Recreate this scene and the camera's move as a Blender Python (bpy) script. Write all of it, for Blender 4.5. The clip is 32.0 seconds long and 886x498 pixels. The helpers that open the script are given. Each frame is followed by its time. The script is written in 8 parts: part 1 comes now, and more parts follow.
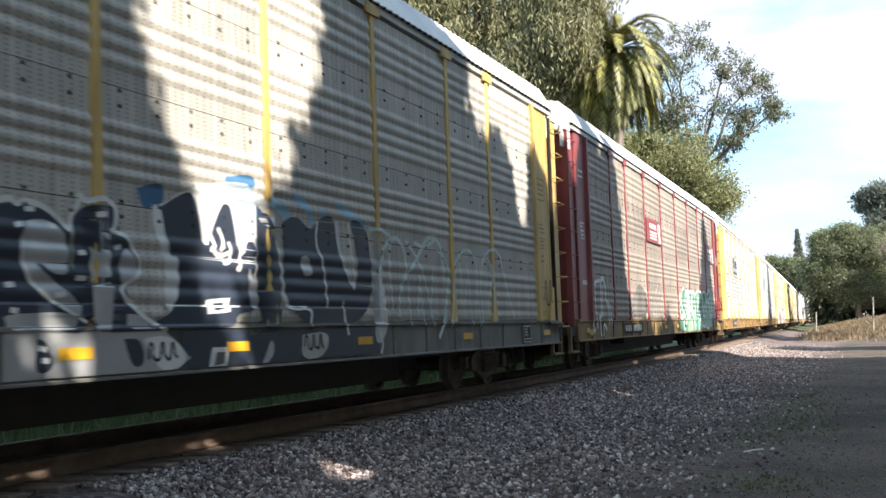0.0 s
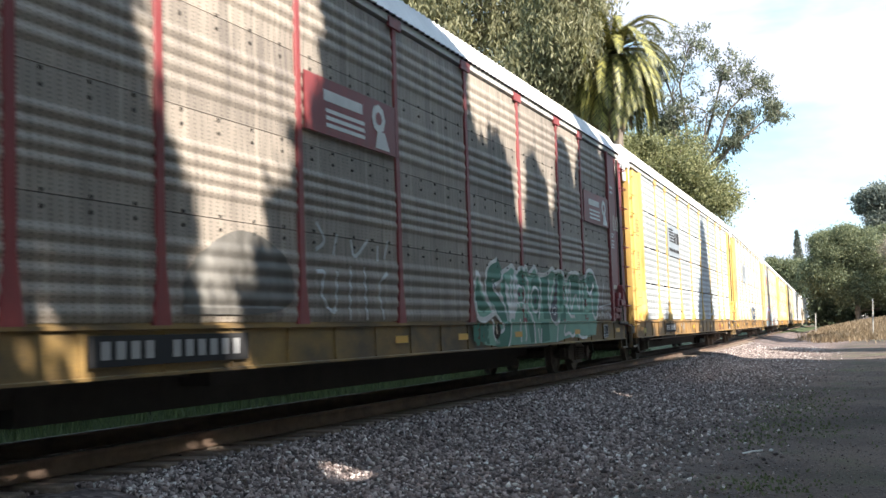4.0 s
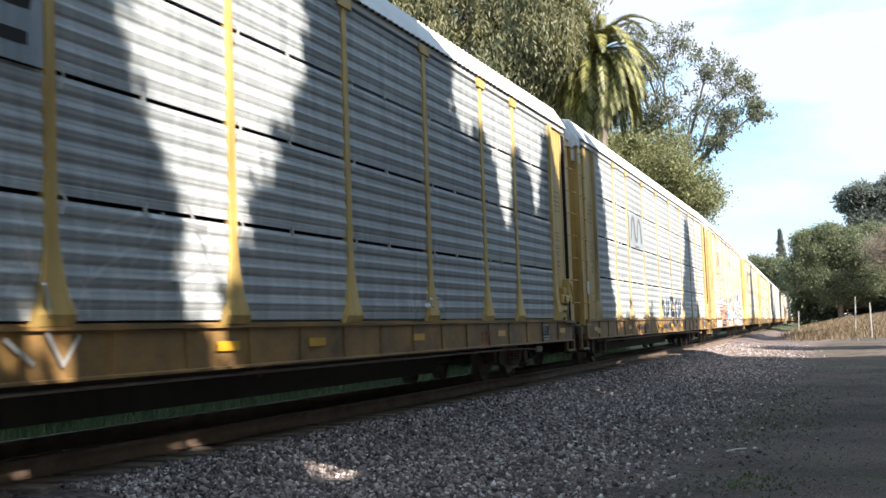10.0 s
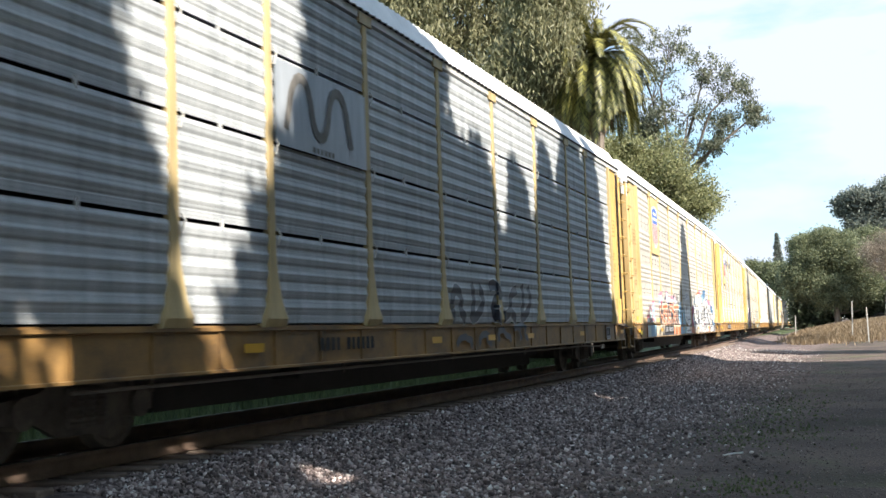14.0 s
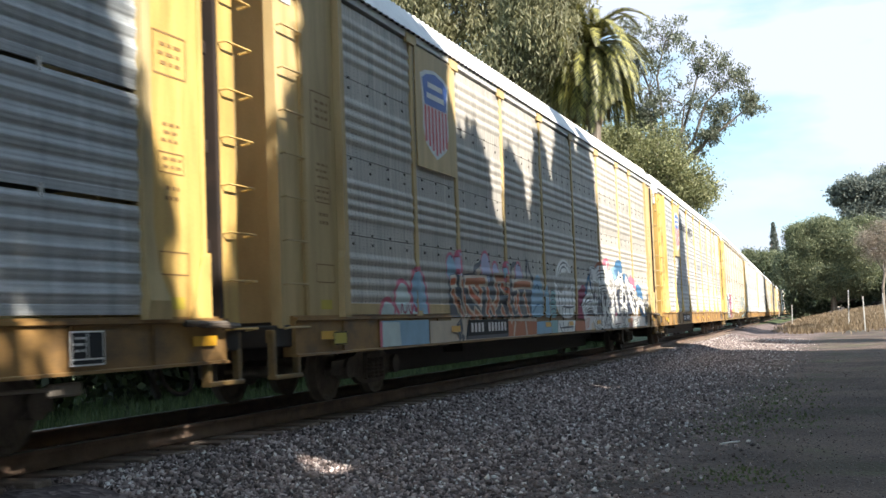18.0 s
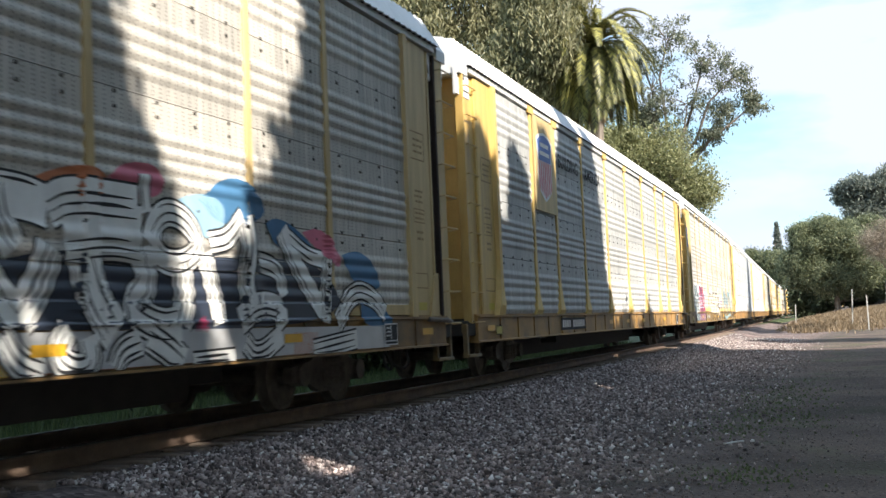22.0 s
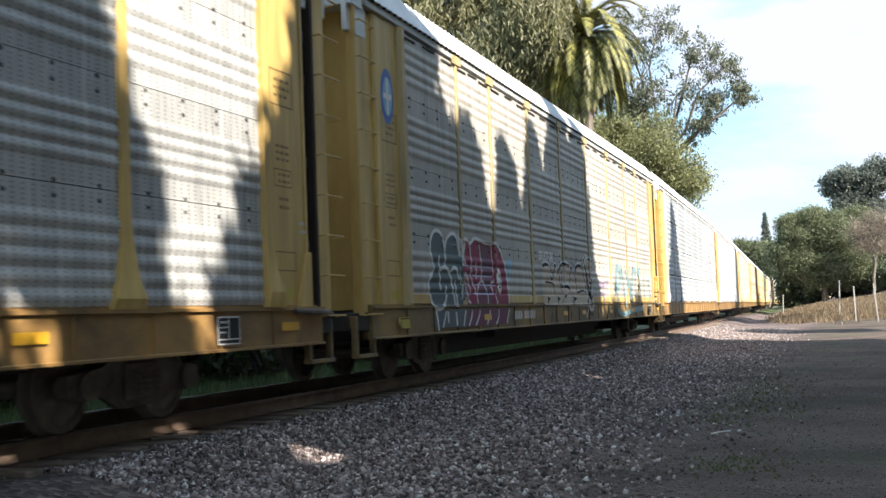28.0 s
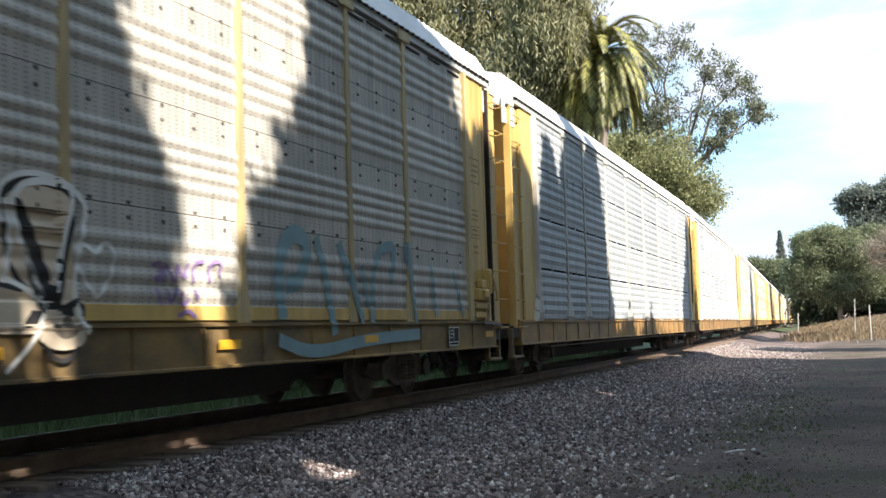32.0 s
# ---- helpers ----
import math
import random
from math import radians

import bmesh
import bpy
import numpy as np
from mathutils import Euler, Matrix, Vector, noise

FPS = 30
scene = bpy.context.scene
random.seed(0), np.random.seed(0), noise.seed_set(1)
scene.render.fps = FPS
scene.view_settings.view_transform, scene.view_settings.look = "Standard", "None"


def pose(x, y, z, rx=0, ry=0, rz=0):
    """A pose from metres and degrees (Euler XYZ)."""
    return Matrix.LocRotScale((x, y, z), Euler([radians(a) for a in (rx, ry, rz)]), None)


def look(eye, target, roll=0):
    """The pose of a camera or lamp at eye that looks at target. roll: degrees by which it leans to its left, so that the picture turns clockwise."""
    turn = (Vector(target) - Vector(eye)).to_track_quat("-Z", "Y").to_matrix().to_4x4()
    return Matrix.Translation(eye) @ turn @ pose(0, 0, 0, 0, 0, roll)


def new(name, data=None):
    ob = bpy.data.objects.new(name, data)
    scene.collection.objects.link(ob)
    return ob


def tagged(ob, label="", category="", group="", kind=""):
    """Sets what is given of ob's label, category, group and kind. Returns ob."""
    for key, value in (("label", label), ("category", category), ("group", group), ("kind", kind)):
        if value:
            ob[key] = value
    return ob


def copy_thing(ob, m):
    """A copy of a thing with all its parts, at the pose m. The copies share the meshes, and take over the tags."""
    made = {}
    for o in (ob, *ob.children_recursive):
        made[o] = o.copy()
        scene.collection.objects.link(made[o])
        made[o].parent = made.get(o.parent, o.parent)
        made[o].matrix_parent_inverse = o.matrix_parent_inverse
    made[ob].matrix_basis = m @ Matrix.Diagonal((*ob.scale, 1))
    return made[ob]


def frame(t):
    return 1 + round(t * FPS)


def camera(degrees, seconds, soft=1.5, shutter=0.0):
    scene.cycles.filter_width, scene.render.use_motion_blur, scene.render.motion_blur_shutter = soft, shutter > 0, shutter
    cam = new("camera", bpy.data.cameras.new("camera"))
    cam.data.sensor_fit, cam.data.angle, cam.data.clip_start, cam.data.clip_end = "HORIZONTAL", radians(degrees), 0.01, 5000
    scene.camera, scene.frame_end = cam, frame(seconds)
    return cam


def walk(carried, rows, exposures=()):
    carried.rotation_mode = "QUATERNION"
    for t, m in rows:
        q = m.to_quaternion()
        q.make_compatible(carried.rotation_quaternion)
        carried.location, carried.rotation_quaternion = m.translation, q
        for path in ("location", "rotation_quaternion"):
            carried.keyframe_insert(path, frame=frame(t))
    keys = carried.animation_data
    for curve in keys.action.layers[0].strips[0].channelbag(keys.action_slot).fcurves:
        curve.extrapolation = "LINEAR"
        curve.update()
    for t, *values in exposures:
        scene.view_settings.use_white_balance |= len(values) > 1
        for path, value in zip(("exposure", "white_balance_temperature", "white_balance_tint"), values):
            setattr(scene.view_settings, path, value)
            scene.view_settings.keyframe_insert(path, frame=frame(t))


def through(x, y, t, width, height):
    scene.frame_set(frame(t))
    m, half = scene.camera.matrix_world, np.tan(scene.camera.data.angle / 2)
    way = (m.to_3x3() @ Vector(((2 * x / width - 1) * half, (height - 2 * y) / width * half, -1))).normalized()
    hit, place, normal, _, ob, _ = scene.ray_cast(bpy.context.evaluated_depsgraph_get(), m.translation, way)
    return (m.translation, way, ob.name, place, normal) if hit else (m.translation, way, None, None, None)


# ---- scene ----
# ---- camera ----
cam = camera(41.4, 32.0, soft=1.5, shutter=0.35)
EYE = Vector((7.868, 0.0, 0.984))


def aim(left, up, lean):
    a, b = radians(left), radians(up)
    return look(EYE, EYE + Vector((-math.sin(a) * math.cos(b), math.cos(a) * math.cos(b), math.sin(b))) * 10, lean)


walk(cam, [
    (0.0, aim(20.56, 4.08, -2.07)),
    (0.5, aim(20.68, 4.17, -2.14)),
    (1.0, aim(20.77, 4.15, -2.12)),
    (1.5, aim(20.77, 4.05, -2.01)),
    (2.0, aim(20.72, 4.00, -1.99)),
    (2.5, aim(20.64, 3.93, -1.97)),
    (3.0, aim(20.57, 4.00, -2.09)),
    (3.5, aim(20.56, 4.07, -2.04)),
    (5.5, aim(20.49, 4.17, -1.69)),
    (6.0, aim(20.47, 4.25, -1.79)),
    (6.5, aim(20.36, 4.35, -1.87)),
    (7.0, aim(20.21, 4.38, -1.88)),
    (7.5, aim(20.06, 4.44, -1.90)),
    (8.0, aim(19.93, 4.39, -1.94)),
    (8.5, aim(19.87, 4.32, -1.87)),
    (9.0, aim(19.79, 4.22, -1.92)),
    (9.5, aim(19.78, 4.09, -2.02)),
    (10.0, aim(19.78, 4.04, -2.10)),
    (10.5, aim(19.82, 4.03, -1.98)),
    (11.0, aim(19.77, 3.97, -2.09)),
    (11.5, aim(19.76, 3.93, -2.18)),
    (12.0, aim(19.75, 4.01, -2.15)),
    (12.5, aim(19.68, 4.02, -2.12)),
    (13.0, aim(19.63, 4.05, -2.10)),
    (13.5, aim(19.59, 4.11, -2.14)),
    (14.0, aim(19.63, 4.22, -2.02)),
    (14.5, aim(19.68, 4.20, -2.04)),
    (16.5, aim(19.48, 3.88, -2.12)),
    (17.0, aim(19.47, 3.83, -2.05)),
    (17.5, aim(19.46, 3.77, -2.08)),
    (18.0, aim(19.49, 3.73, -2.19)),
    (18.5, aim(19.55, 3.70, -2.29)),
    (19.0, aim(19.61, 3.80, -2.43)),
    (19.5, aim(19.66, 3.85, -2.50)),
    (20.0, aim(19.74, 3.87, -2.46)),
    (20.5, aim(19.78, 3.88, -2.47)),
    (21.0, aim(19.75, 3.79, -2.49)),
    (21.5, aim(19.69, 3.78, -2.47)),
    (22.0, aim(19.64, 3.77, -2.40)),
    (22.5, aim(19.55, 3.85, -2.38)),
    (23.0, aim(19.40, 4.00, -2.20)),
    (23.5, aim(19.23, 4.05, -1.80)),
    (24.0, aim(19.15, 4.03, -1.79)),
    (24.5, aim(19.13, 3.94, -1.95)),
    (25.0, aim(19.10, 3.82, -2.10)),
    (25.5, aim(19.02, 3.73, -2.07)),
    (27.5, aim(18.98, 3.40, -2.09)),
    (28.0, aim(19.12, 3.22, -2.16)),
    (28.5, aim(19.26, 3.22, -2.23)),
    (29.0, aim(19.37, 3.32, -2.13)),
    (29.5, aim(19.45, 3.40, -2.11)),
    (30.0, aim(19.44, 3.49, -2.03)),
    (30.5, aim(19.44, 3.59, -1.87)),
    (31.0, aim(19.54, 3.72, -1.82)),
    (31.5, aim(19.65, 3.89, -1.79)),
    (32.0, aim(19.77, 4.03, -1.79)),
], [(0.0, 1.54), (3.0, 1.62), (6.5, 1.60), (10.0, 1.46), (14.0, 1.40), (25.0, 1.40), (28.0, 1.47), (32.0, 1.50)])

# ---- light ----
SUN = Vector((1.0, -0.5, 0.94)).normalized()
sun = new("sun", bpy.data.lights.new("sun", "SUN"))
sun.data.energy, sun.data.angle, sun.data.color = 4.7, radians(0.6), (1.0, 0.915, 0.80)
sun.matrix_world = look((40, -20, 40), Vector((40, -20, 40)) - SUN)

world = bpy.data.worlds.new("sky")
scene.world = world
world.use_nodes = True
wn, wl = world.node_tree.nodes, world.node_tree.links
sky = wn.new("ShaderNodeTexSky")
sky.sky_type, sky.sun_disc = "NISHITA", False
sky.sun_elevation = math.asin(SUN.z)
sky.sun_rotation = math.atan2(SUN.x, SUN.y)
sky.air_density, sky.dust_density = 1.0, 0.6
wtc = wn.new("ShaderNodeTexCoord")
wmap = wn.new("ShaderNodeMapping")
wmap.inputs["Scale"].default_value = (1.0, 1.0, 3.2)
wnoise = wn.new("ShaderNodeTexNoise")
wnoise.inputs["Scale"].default_value, wnoise.inputs["Detail"].default_value = 4.6, 7.0
wramp = wn.new("ShaderNodeValToRGB")
wramp.color_ramp.elements[0].position, wramp.color_ramp.elements[1].position = 0.46, 0.58
wmix = wn.new("ShaderNodeMix")
wmix.data_type = "RGBA"
wmix.inputs["B"].default_value = (7.9, 8.7, 10.6, 1.0)
wl.new(wtc.outputs["Generated"], wmap.inputs["Vector"])
wl.new(wmap.outputs["Vector"], wnoise.inputs["Vector"])
wl.new(wnoise.outputs["Fac"], wramp.inputs["Fac"])
wl.new(wramp.outputs["Color"], wmix.inputs["Factor"])
haze = wn.new("ShaderNodeMix")
haze.data_type, haze.blend_type = "RGBA", "ADD"
haze.inputs["Factor"].default_value = 1.0
haze.inputs["B"].default_value = (2.5, 4.5, 5.8, 1.0)
wl.new(sky.outputs["Color"], haze.inputs["A"])
wl.new(haze.outputs["Result"], wmix.inputs["A"])
wl.new(wmix.outputs["Result"], wn["Background"].inputs["Color"])
wn["Background"].inputs["Strength"].default_value = 0.045


# ---- materials ----
def surface(name, dark, light, scale=3.0, rough=0.6, metal=0.0, bump=0.0, stretch=(1, 1, 1), grain=60.0, extra=None):
    """A two-scale noise material: stains at the given scale, grain on top."""
    m = bpy.data.materials.new(name)
    m.use_nodes = True
    n, l = m.node_tree.nodes, m.node_tree.links
    b = n["Principled BSDF"]
    tc, mp = n.new("ShaderNodeTexCoord"), n.new("ShaderNodeMapping")
    mp.inputs["Scale"].default_value = stretch
    l.new(tc.outputs["Object"], mp.inputs["Vector"])
    big, fine = n.new("ShaderNodeTexNoise"), n.new("ShaderNodeTexNoise")
    big.inputs["Scale"].default_value, big.inputs["Detail"].default_value, big.inputs["Roughness"].default_value = scale, 6.0, 0.6
    fine.inputs["Scale"].default_value, fine.inputs["Detail"].default_value = grain, 3.0
    l.new(mp.outputs["Vector"], big.inputs["Vector"])
    l.new(tc.outputs["Object"], fine.inputs["Vector"])
    info = n.new("ShaderNodeObjectInfo")
    add = n.new("ShaderNodeMath")
    add.operation = "MULTIPLY_ADD"
    add.inputs[1].default_value = 0.25
    l.new(fine.outputs["Fac"], add.inputs[0])
    l.new(big.outputs["Fac"], add.inputs[2])
    vary = n.new("ShaderNodeMath")
    vary.operation = "MULTIPLY_ADD"
    vary.inputs[1].default_value = 0.14
    l.new(info.outputs["Random"], vary.inputs[0])
    l.new(add.outputs[0], vary.inputs[2])
    ramp = n.new("ShaderNodeValToRGB")
    ramp.color_ramp.elements[0].position, ramp.color_ramp.elements[1].position = 0.42, 0.88
    ramp.color_ramp.elements[0].color, ramp.color_ramp.elements[1].color = (*dark, 1), (*light, 1)
    l.new(vary.outputs[0], ramp.inputs["Fac"])
    col = ramp.outputs["Color"]
    if extra:
        col = extra(n, l, tc, col)
    l.new(col, b.inputs["Base Color"])
    rr = n.new("ShaderNodeMapRange")
    rr.inputs["To Min"].default_value, rr.inputs["To Max"].default_value = max(0.05, rough - 0.12), min(1.0, rough + 0.15)
    l.new(big.outputs["Fac"], rr.inputs["Value"])
    l.new(rr.outputs["Result"], b.inputs["Roughness"])
    b.inputs["Metallic"].default_value = metal
    if bump:
        bp = n.new("ShaderNodeBump")
        bp.inputs["Strength"].default_value, bp.inputs["Distance"].default_value = bump, 0.02
        l.new(fine.outputs["Fac"], bp.inputs["Height"])
        l.new(bp.outputs["Normal"], b.inputs["Normal"])
    return m


def perforated(pitch_y, pitch_z, size, depth=0.5):
    """Rows of small punched holes, in the sheet's own coordinates."""
    def extra(n, l, tc, col):
        sep = n.new("ShaderNodeSeparateXYZ")
        l.new(tc.outputs["Object"], sep.inputs[0])
        parts = []
        for axis, pitch in (("Y", pitch_y), ("Z", pitch_z)):
            w = n.new("ShaderNodeMath")
            w.operation = "PINGPONG"
            w.inputs[1].default_value = pitch / 2
            l.new(sep.outputs[axis], w.inputs[0])
            c = n.new("ShaderNodeMath")
            c.operation = "LESS_THAN"
            c.inputs[1].default_value = size
            l.new(w.outputs[0], c.inputs[0])
            parts.append(c)
        both = n.new("ShaderNodeMath")
        both.operation = "MULTIPLY"
        l.new(parts[0].outputs[0], both.inputs[0])
        l.new(parts[1].outputs[0], both.inputs[1])
        sc = n.new("ShaderNodeMath")
        sc.operation = "MULTIPLY"
        sc.inputs[1].default_value = depth
        l.new(both.outputs[0], sc.inputs[0])
        mx = n.new("ShaderNodeMix")
        mx.data_type = "RGBA"
        mx.inputs["B"].default_value = (0.02, 0.02, 0.022, 1)
        l.new(sc.outputs[0], mx.inputs["Factor"])
        l.new(col, mx.inputs["A"])
        return mx.outputs["Result"]
    return extra


def plain(name, colour, rough=0.5, metal=0.0):
    c = Vector(colour)
    return surface(name, tuple(c * 0.82), tuple(c * 1.1), 2.5, rough, metal)


STREAK = (1, 3.0, 0.35)
M = {
    "sheet_blue": surface("galvanised_blue_grey", (0.25, 0.275, 0.30), (0.53, 0.56, 0.58), 1.6, 0.62, 0.15, 0.1, STREAK, extra=perforated(0.06, 0.04, 0.008, 0.45)),
    "sheet_warm": surface("galvanised_warm_grey", (0.32, 0.305, 0.28), (0.63, 0.595, 0.535), 1.6, 0.62, 0.15, 0.1, STREAK, extra=perforated(0.13, 0.042, 0.0105, 0.75)),
    "sheet_mid": surface("galvanised_mid_grey", (0.27, 0.275, 0.275), (0.58, 0.58, 0.565), 1.6, 0.62, 0.15, 0.1, STREAK, extra=perforated(0.13, 0.042, 0.0105, 0.75)),
    "sheet_brown": surface("grimy_brown_sheet", (0.16, 0.14, 0.128), (0.46, 0.40, 0.34), 1.6, 0.62, 0.15, 0.12, STREAK, extra=perforated(0.13, 0.042, 0.0105, 0.75)),
    "yellow": surface("weathered_yellow_paint", (0.36, 0.22, 0.064), (0.70, 0.49, 0.165), 1.4, 0.5, 0.0, 0.08, STREAK),
    "tan": surface("faded_tan_paint", (0.36, 0.255, 0.11), (0.62, 0.465, 0.23), 1.4, 0.55, 0.0, 0.08, STREAK),
    "tan_dull": surface("dull_tan_paint", (0.25, 0.19, 0.10), (0.55, 0.43, 0.22), 1.4, 0.55, 0.0, 0.08, STREAK),
    "red": surface("faded_maroon_paint", (0.15, 0.030, 0.036), (0.30, 0.065, 0.066), 1.3, 0.45, 0.0, 0.08, STREAK),
    "sill_grey": surface("dirty_grey_paint", (0.075, 0.07, 0.064), (0.22, 0.21, 0.195), 1.5, 0.65, 0.0, 0.1, (1, 2, 1)),
    "sill_yellow": surface("dirty_yellow_paint", (0.085, 0.055, 0.032), (0.40, 0.23, 0.075), 1.1, 0.55, 0.0, 0.1, (1, 1.4, 2)),
    "sill_dark": surface("blackened_yellow_paint", (0.045, 0.04, 0.036), (0.34, 0.215, 0.07), 0.9, 0.6, 0.0, 0.1, (1, 1.2, 2)),
    "roof": surface("galvanised_roof", (0.55, 0.56, 0.57), (0.80, 0.80, 0.80), 1.2, 0.5, 0.1, 0.05),
    "rail_top": surface("pale_top_rail", (0.45, 0.46, 0.46), (0.68, 0.68, 0.66), 1.5, 0.55, 0.1),
    "grime": surface("black_grime", (0.018, 0.016, 0.015), (0.05, 0.044, 0.04), 4.0, 0.75, 0.0, 0.3),
    "cast": surface("cast_steel_grime", (0.045, 0.038, 0.033), (0.19, 0.158, 0.13), 5.0, 0.7, 0.3, 0.4),
    "steel": surface("polished_tread", (0.16, 0.15, 0.14), (0.32, 0.30, 0.28), 6.0, 0.42, 0.9),
    # near-black brown: the shade of the door slot, also a dark spray colour
    "slot": surface("dark_brown_slot_shade", (0.010, 0.007, 0.006), (0.034, 0.020, 0.014), 2.0, 0.8, 0.0, 0.3),
    "rust": surface("rusty_rail", (0.075, 0.052, 0.04), (0.22, 0.15, 0.11), 3.0, 0.75, 0.2, 0.4),
    "tie": surface("weathered_tie", (0.085, 0.065, 0.053), (0.27, 0.21, 0.17), 2.0, 0.9, 0.0, 0.8, (1, 6, 6)),
    "rod_steel": surface("worn_grey_rod", (0.16, 0.14, 0.12), (0.34, 0.31, 0.27), 2.0, 0.5, 0.4),
    "brick": plain("faded_maroon_ink", (0.30, 0.07, 0.05), 0.7),
    "eggwhite": plain("spray_pale_mint", (0.60, 0.70, 0.68), 0.6),
    "board_grey": surface("blue_grey_board", (0.26, 0.30, 0.345), (0.46, 0.50, 0.55), 1.6, 0.45, 0.3, 0.1, STREAK),
    "stencil": plain("stencil_ink", (0.25, 0.155, 0.06), 0.7),
    "white": plain("white_paint", (0.78, 0.78, 0.76)),
    "black": plain("black_paint", (0.022, 0.022, 0.024), 0.85),
    "orange": plain("reflector_yellow", (0.70, 0.38, 0.03), 0.35),
    "lime": plain("placard_yellow", (0.50, 0.40, 0.06)),
    "blue": plain("shield_blue", (0.06, 0.14, 0.45)),
    "crimson": plain("shield_red", (0.62, 0.10, 0.12)),
    "lilac": plain("spray_lilac", (0.50, 0.50, 0.68), 0.6),
    "skyblue": plain("spray_light_blue", (0.30, 0.48, 0.62), 0.6),
    "midblue": plain("spray_blue", (0.055, 0.16, 0.30), 0.6),
    "silver": plain("spray_silver", (0.55, 0.56, 0.58), 0.35, 0.5),
    "mint": plain("spray_mint", (0.24, 0.46, 0.35), 0.6),
    "green": plain("spray_green", (0.07, 0.22, 0.155), 0.6),
    "ruby": plain("spray_ruby", (0.30, 0.02, 0.075), 0.6),
    "plum": plain("spray_plum", (0.16, 0.035, 0.085), 0.6),
    "pink": plain("spray_pink", (0.62, 0.17, 0.24), 0.6),
    "rustorange": plain("spray_orange", (0.50, 0.17, 0.075), 0.6),
    "ember": plain("spray_ember", (0.58, 0.13, 0.05), 0.6),
    "navy": plain("spray_navy", (0.032, 0.042, 0.066), 0.45),
    "slate": plain("spray_slate_green", (0.085, 0.12, 0.13), 0.6),
    "purple": plain("spray_purple", (0.30, 0.20, 0.42), 0.6),
    "teal": plain("spray_teal", (0.30, 0.50, 0.52), 0.6),
    "teal_thin": plain("faded_teal_spray", (0.21, 0.33, 0.36), 0.6),
    "cream": plain("spray_cream", (0.62, 0.52, 0.40), 0.6),
    "bark": surface("grey_brown_bark", (0.07, 0.055, 0.045), (0.26, 0.22, 0.18), 2.0, 0.9, 0.0, 0.7, (3, 3, 0.5)),
    "concrete": surface("bridge_concrete", (0.22, 0.21, 0.20), (0.42, 0.41, 0.39), 0.5, 0.9, 0.0, 0.3),
}


def foliage(name, dark, light, through=0.35):
    m = bpy.data.materials.new(name)
    m.use_nodes = True
    n, l = m.node_tree.nodes, m.node_tree.links
    b = n["Principled BSDF"]
    geo, ramp = n.new("ShaderNodeNewGeometry"), n.new("ShaderNodeValToRGB")
    ramp.color_ramp.elements[0].color, ramp.color_ramp.elements[1].color = (*dark, 1), (*light, 1)
    l.new(geo.outputs["Random Per Island"], ramp.inputs["Fac"])
    l.new(ramp.outputs["Color"], b.inputs["Base Color"])
    b.inputs["Roughness"].default_value = 0.55
    tr, mx = n.new("ShaderNodeBsdfTranslucent"), n.new("ShaderNodeMixShader")
    l.new(ramp.outputs["Color"], tr.inputs["Color"])
    mx.inputs["Fac"].default_value = through
    l.new(b.outputs[0], mx.inputs[1])
    l.new(tr.outputs[0], mx.inputs[2])
    l.new(mx.outputs[0], n["Material Output"].inputs["Surface"])
    return m


M["gum"] = foliage("gum_leaves", (0.12, 0.125, 0.065), (0.39, 0.375, 0.22), 0.48)
M["gum_pale"] = foliage("pale_gum_leaves", (0.08, 0.095, 0.065), (0.26, 0.28, 0.20), 0.4)
M["accent"] = plain("spray_amber", (0.62, 0.40, 0.05), 0.6)
M["oak"] = foliage("oak_leaves", (0.035, 0.065, 0.015), (0.13, 0.18, 0.05), 0.22)
M["pine"] = foliage("pine_needles", (0.018, 0.035, 0.018), (0.06, 0.09, 0.045))
M["palm"] = foliage("palm_leaflets", (0.02, 0.028, 0.011), (0.31, 0.29, 0.085), 0.12)
M["olive"] = foliage("olive_green_leaves", (0.08, 0.10, 0.045), (0.38, 0.38, 0.19), 0.42)
# distance haze is mixed into these two: paler than near oak and pine
M["far_oak"] = foliage("hazed_oak_leaves", (0.07, 0.09, 0.055), (0.25, 0.275, 0.15), 0.4)
M["far_pine"] = foliage("hazed_pine_needles", (0.09, 0.11, 0.10), (0.22, 0.25, 0.21), 0.4)
M["brush"] = foliage("grey_brown_twigs", (0.16, 0.13, 0.10), (0.34, 0.29, 0.23), 0.3)
M["thatch"] = foliage("dead_fronds", (0.12, 0.085, 0.045), (0.30, 0.22, 0.13))
M["grass"] = foliage("green_grass", (0.04, 0.065, 0.026), (0.14, 0.19, 0.075))
M["thicket"] = foliage("thicket_leaves", (0.012, 0.02, 0.008), (0.075, 0.095, 0.035), 0.3)
M["weeds"] = foliage("dry_weeds", (0.12, 0.085, 0.05), (0.30, 0.225, 0.14))


# ---- mesh helpers ----
def box(bm, x0, x1, y0, y1, z0, z1, bevel=0.0):
    v = [bm.verts.new(c) for c in ((x0, y0, z0), (x1, y0, z0), (x1, y1, z0), (x0, y1, z0), (x0, y0, z1), (x1, y0, z1), (x1, y1, z1), (x0, y1, z1))]
    f = [bm.faces.new([v[i] for i in q]) for q in ((3, 2, 1, 0), (4, 5, 6, 7), (0, 1, 5, 4), (1, 2, 6, 5), (2, 3, 7, 6), (3, 0, 4, 7))]
    if bevel:
        edges = list({e for g in f for e in g.edges})
        bmesh.ops.bevel(bm, geom=edges, offset=bevel, segments=1, affect="EDGES")


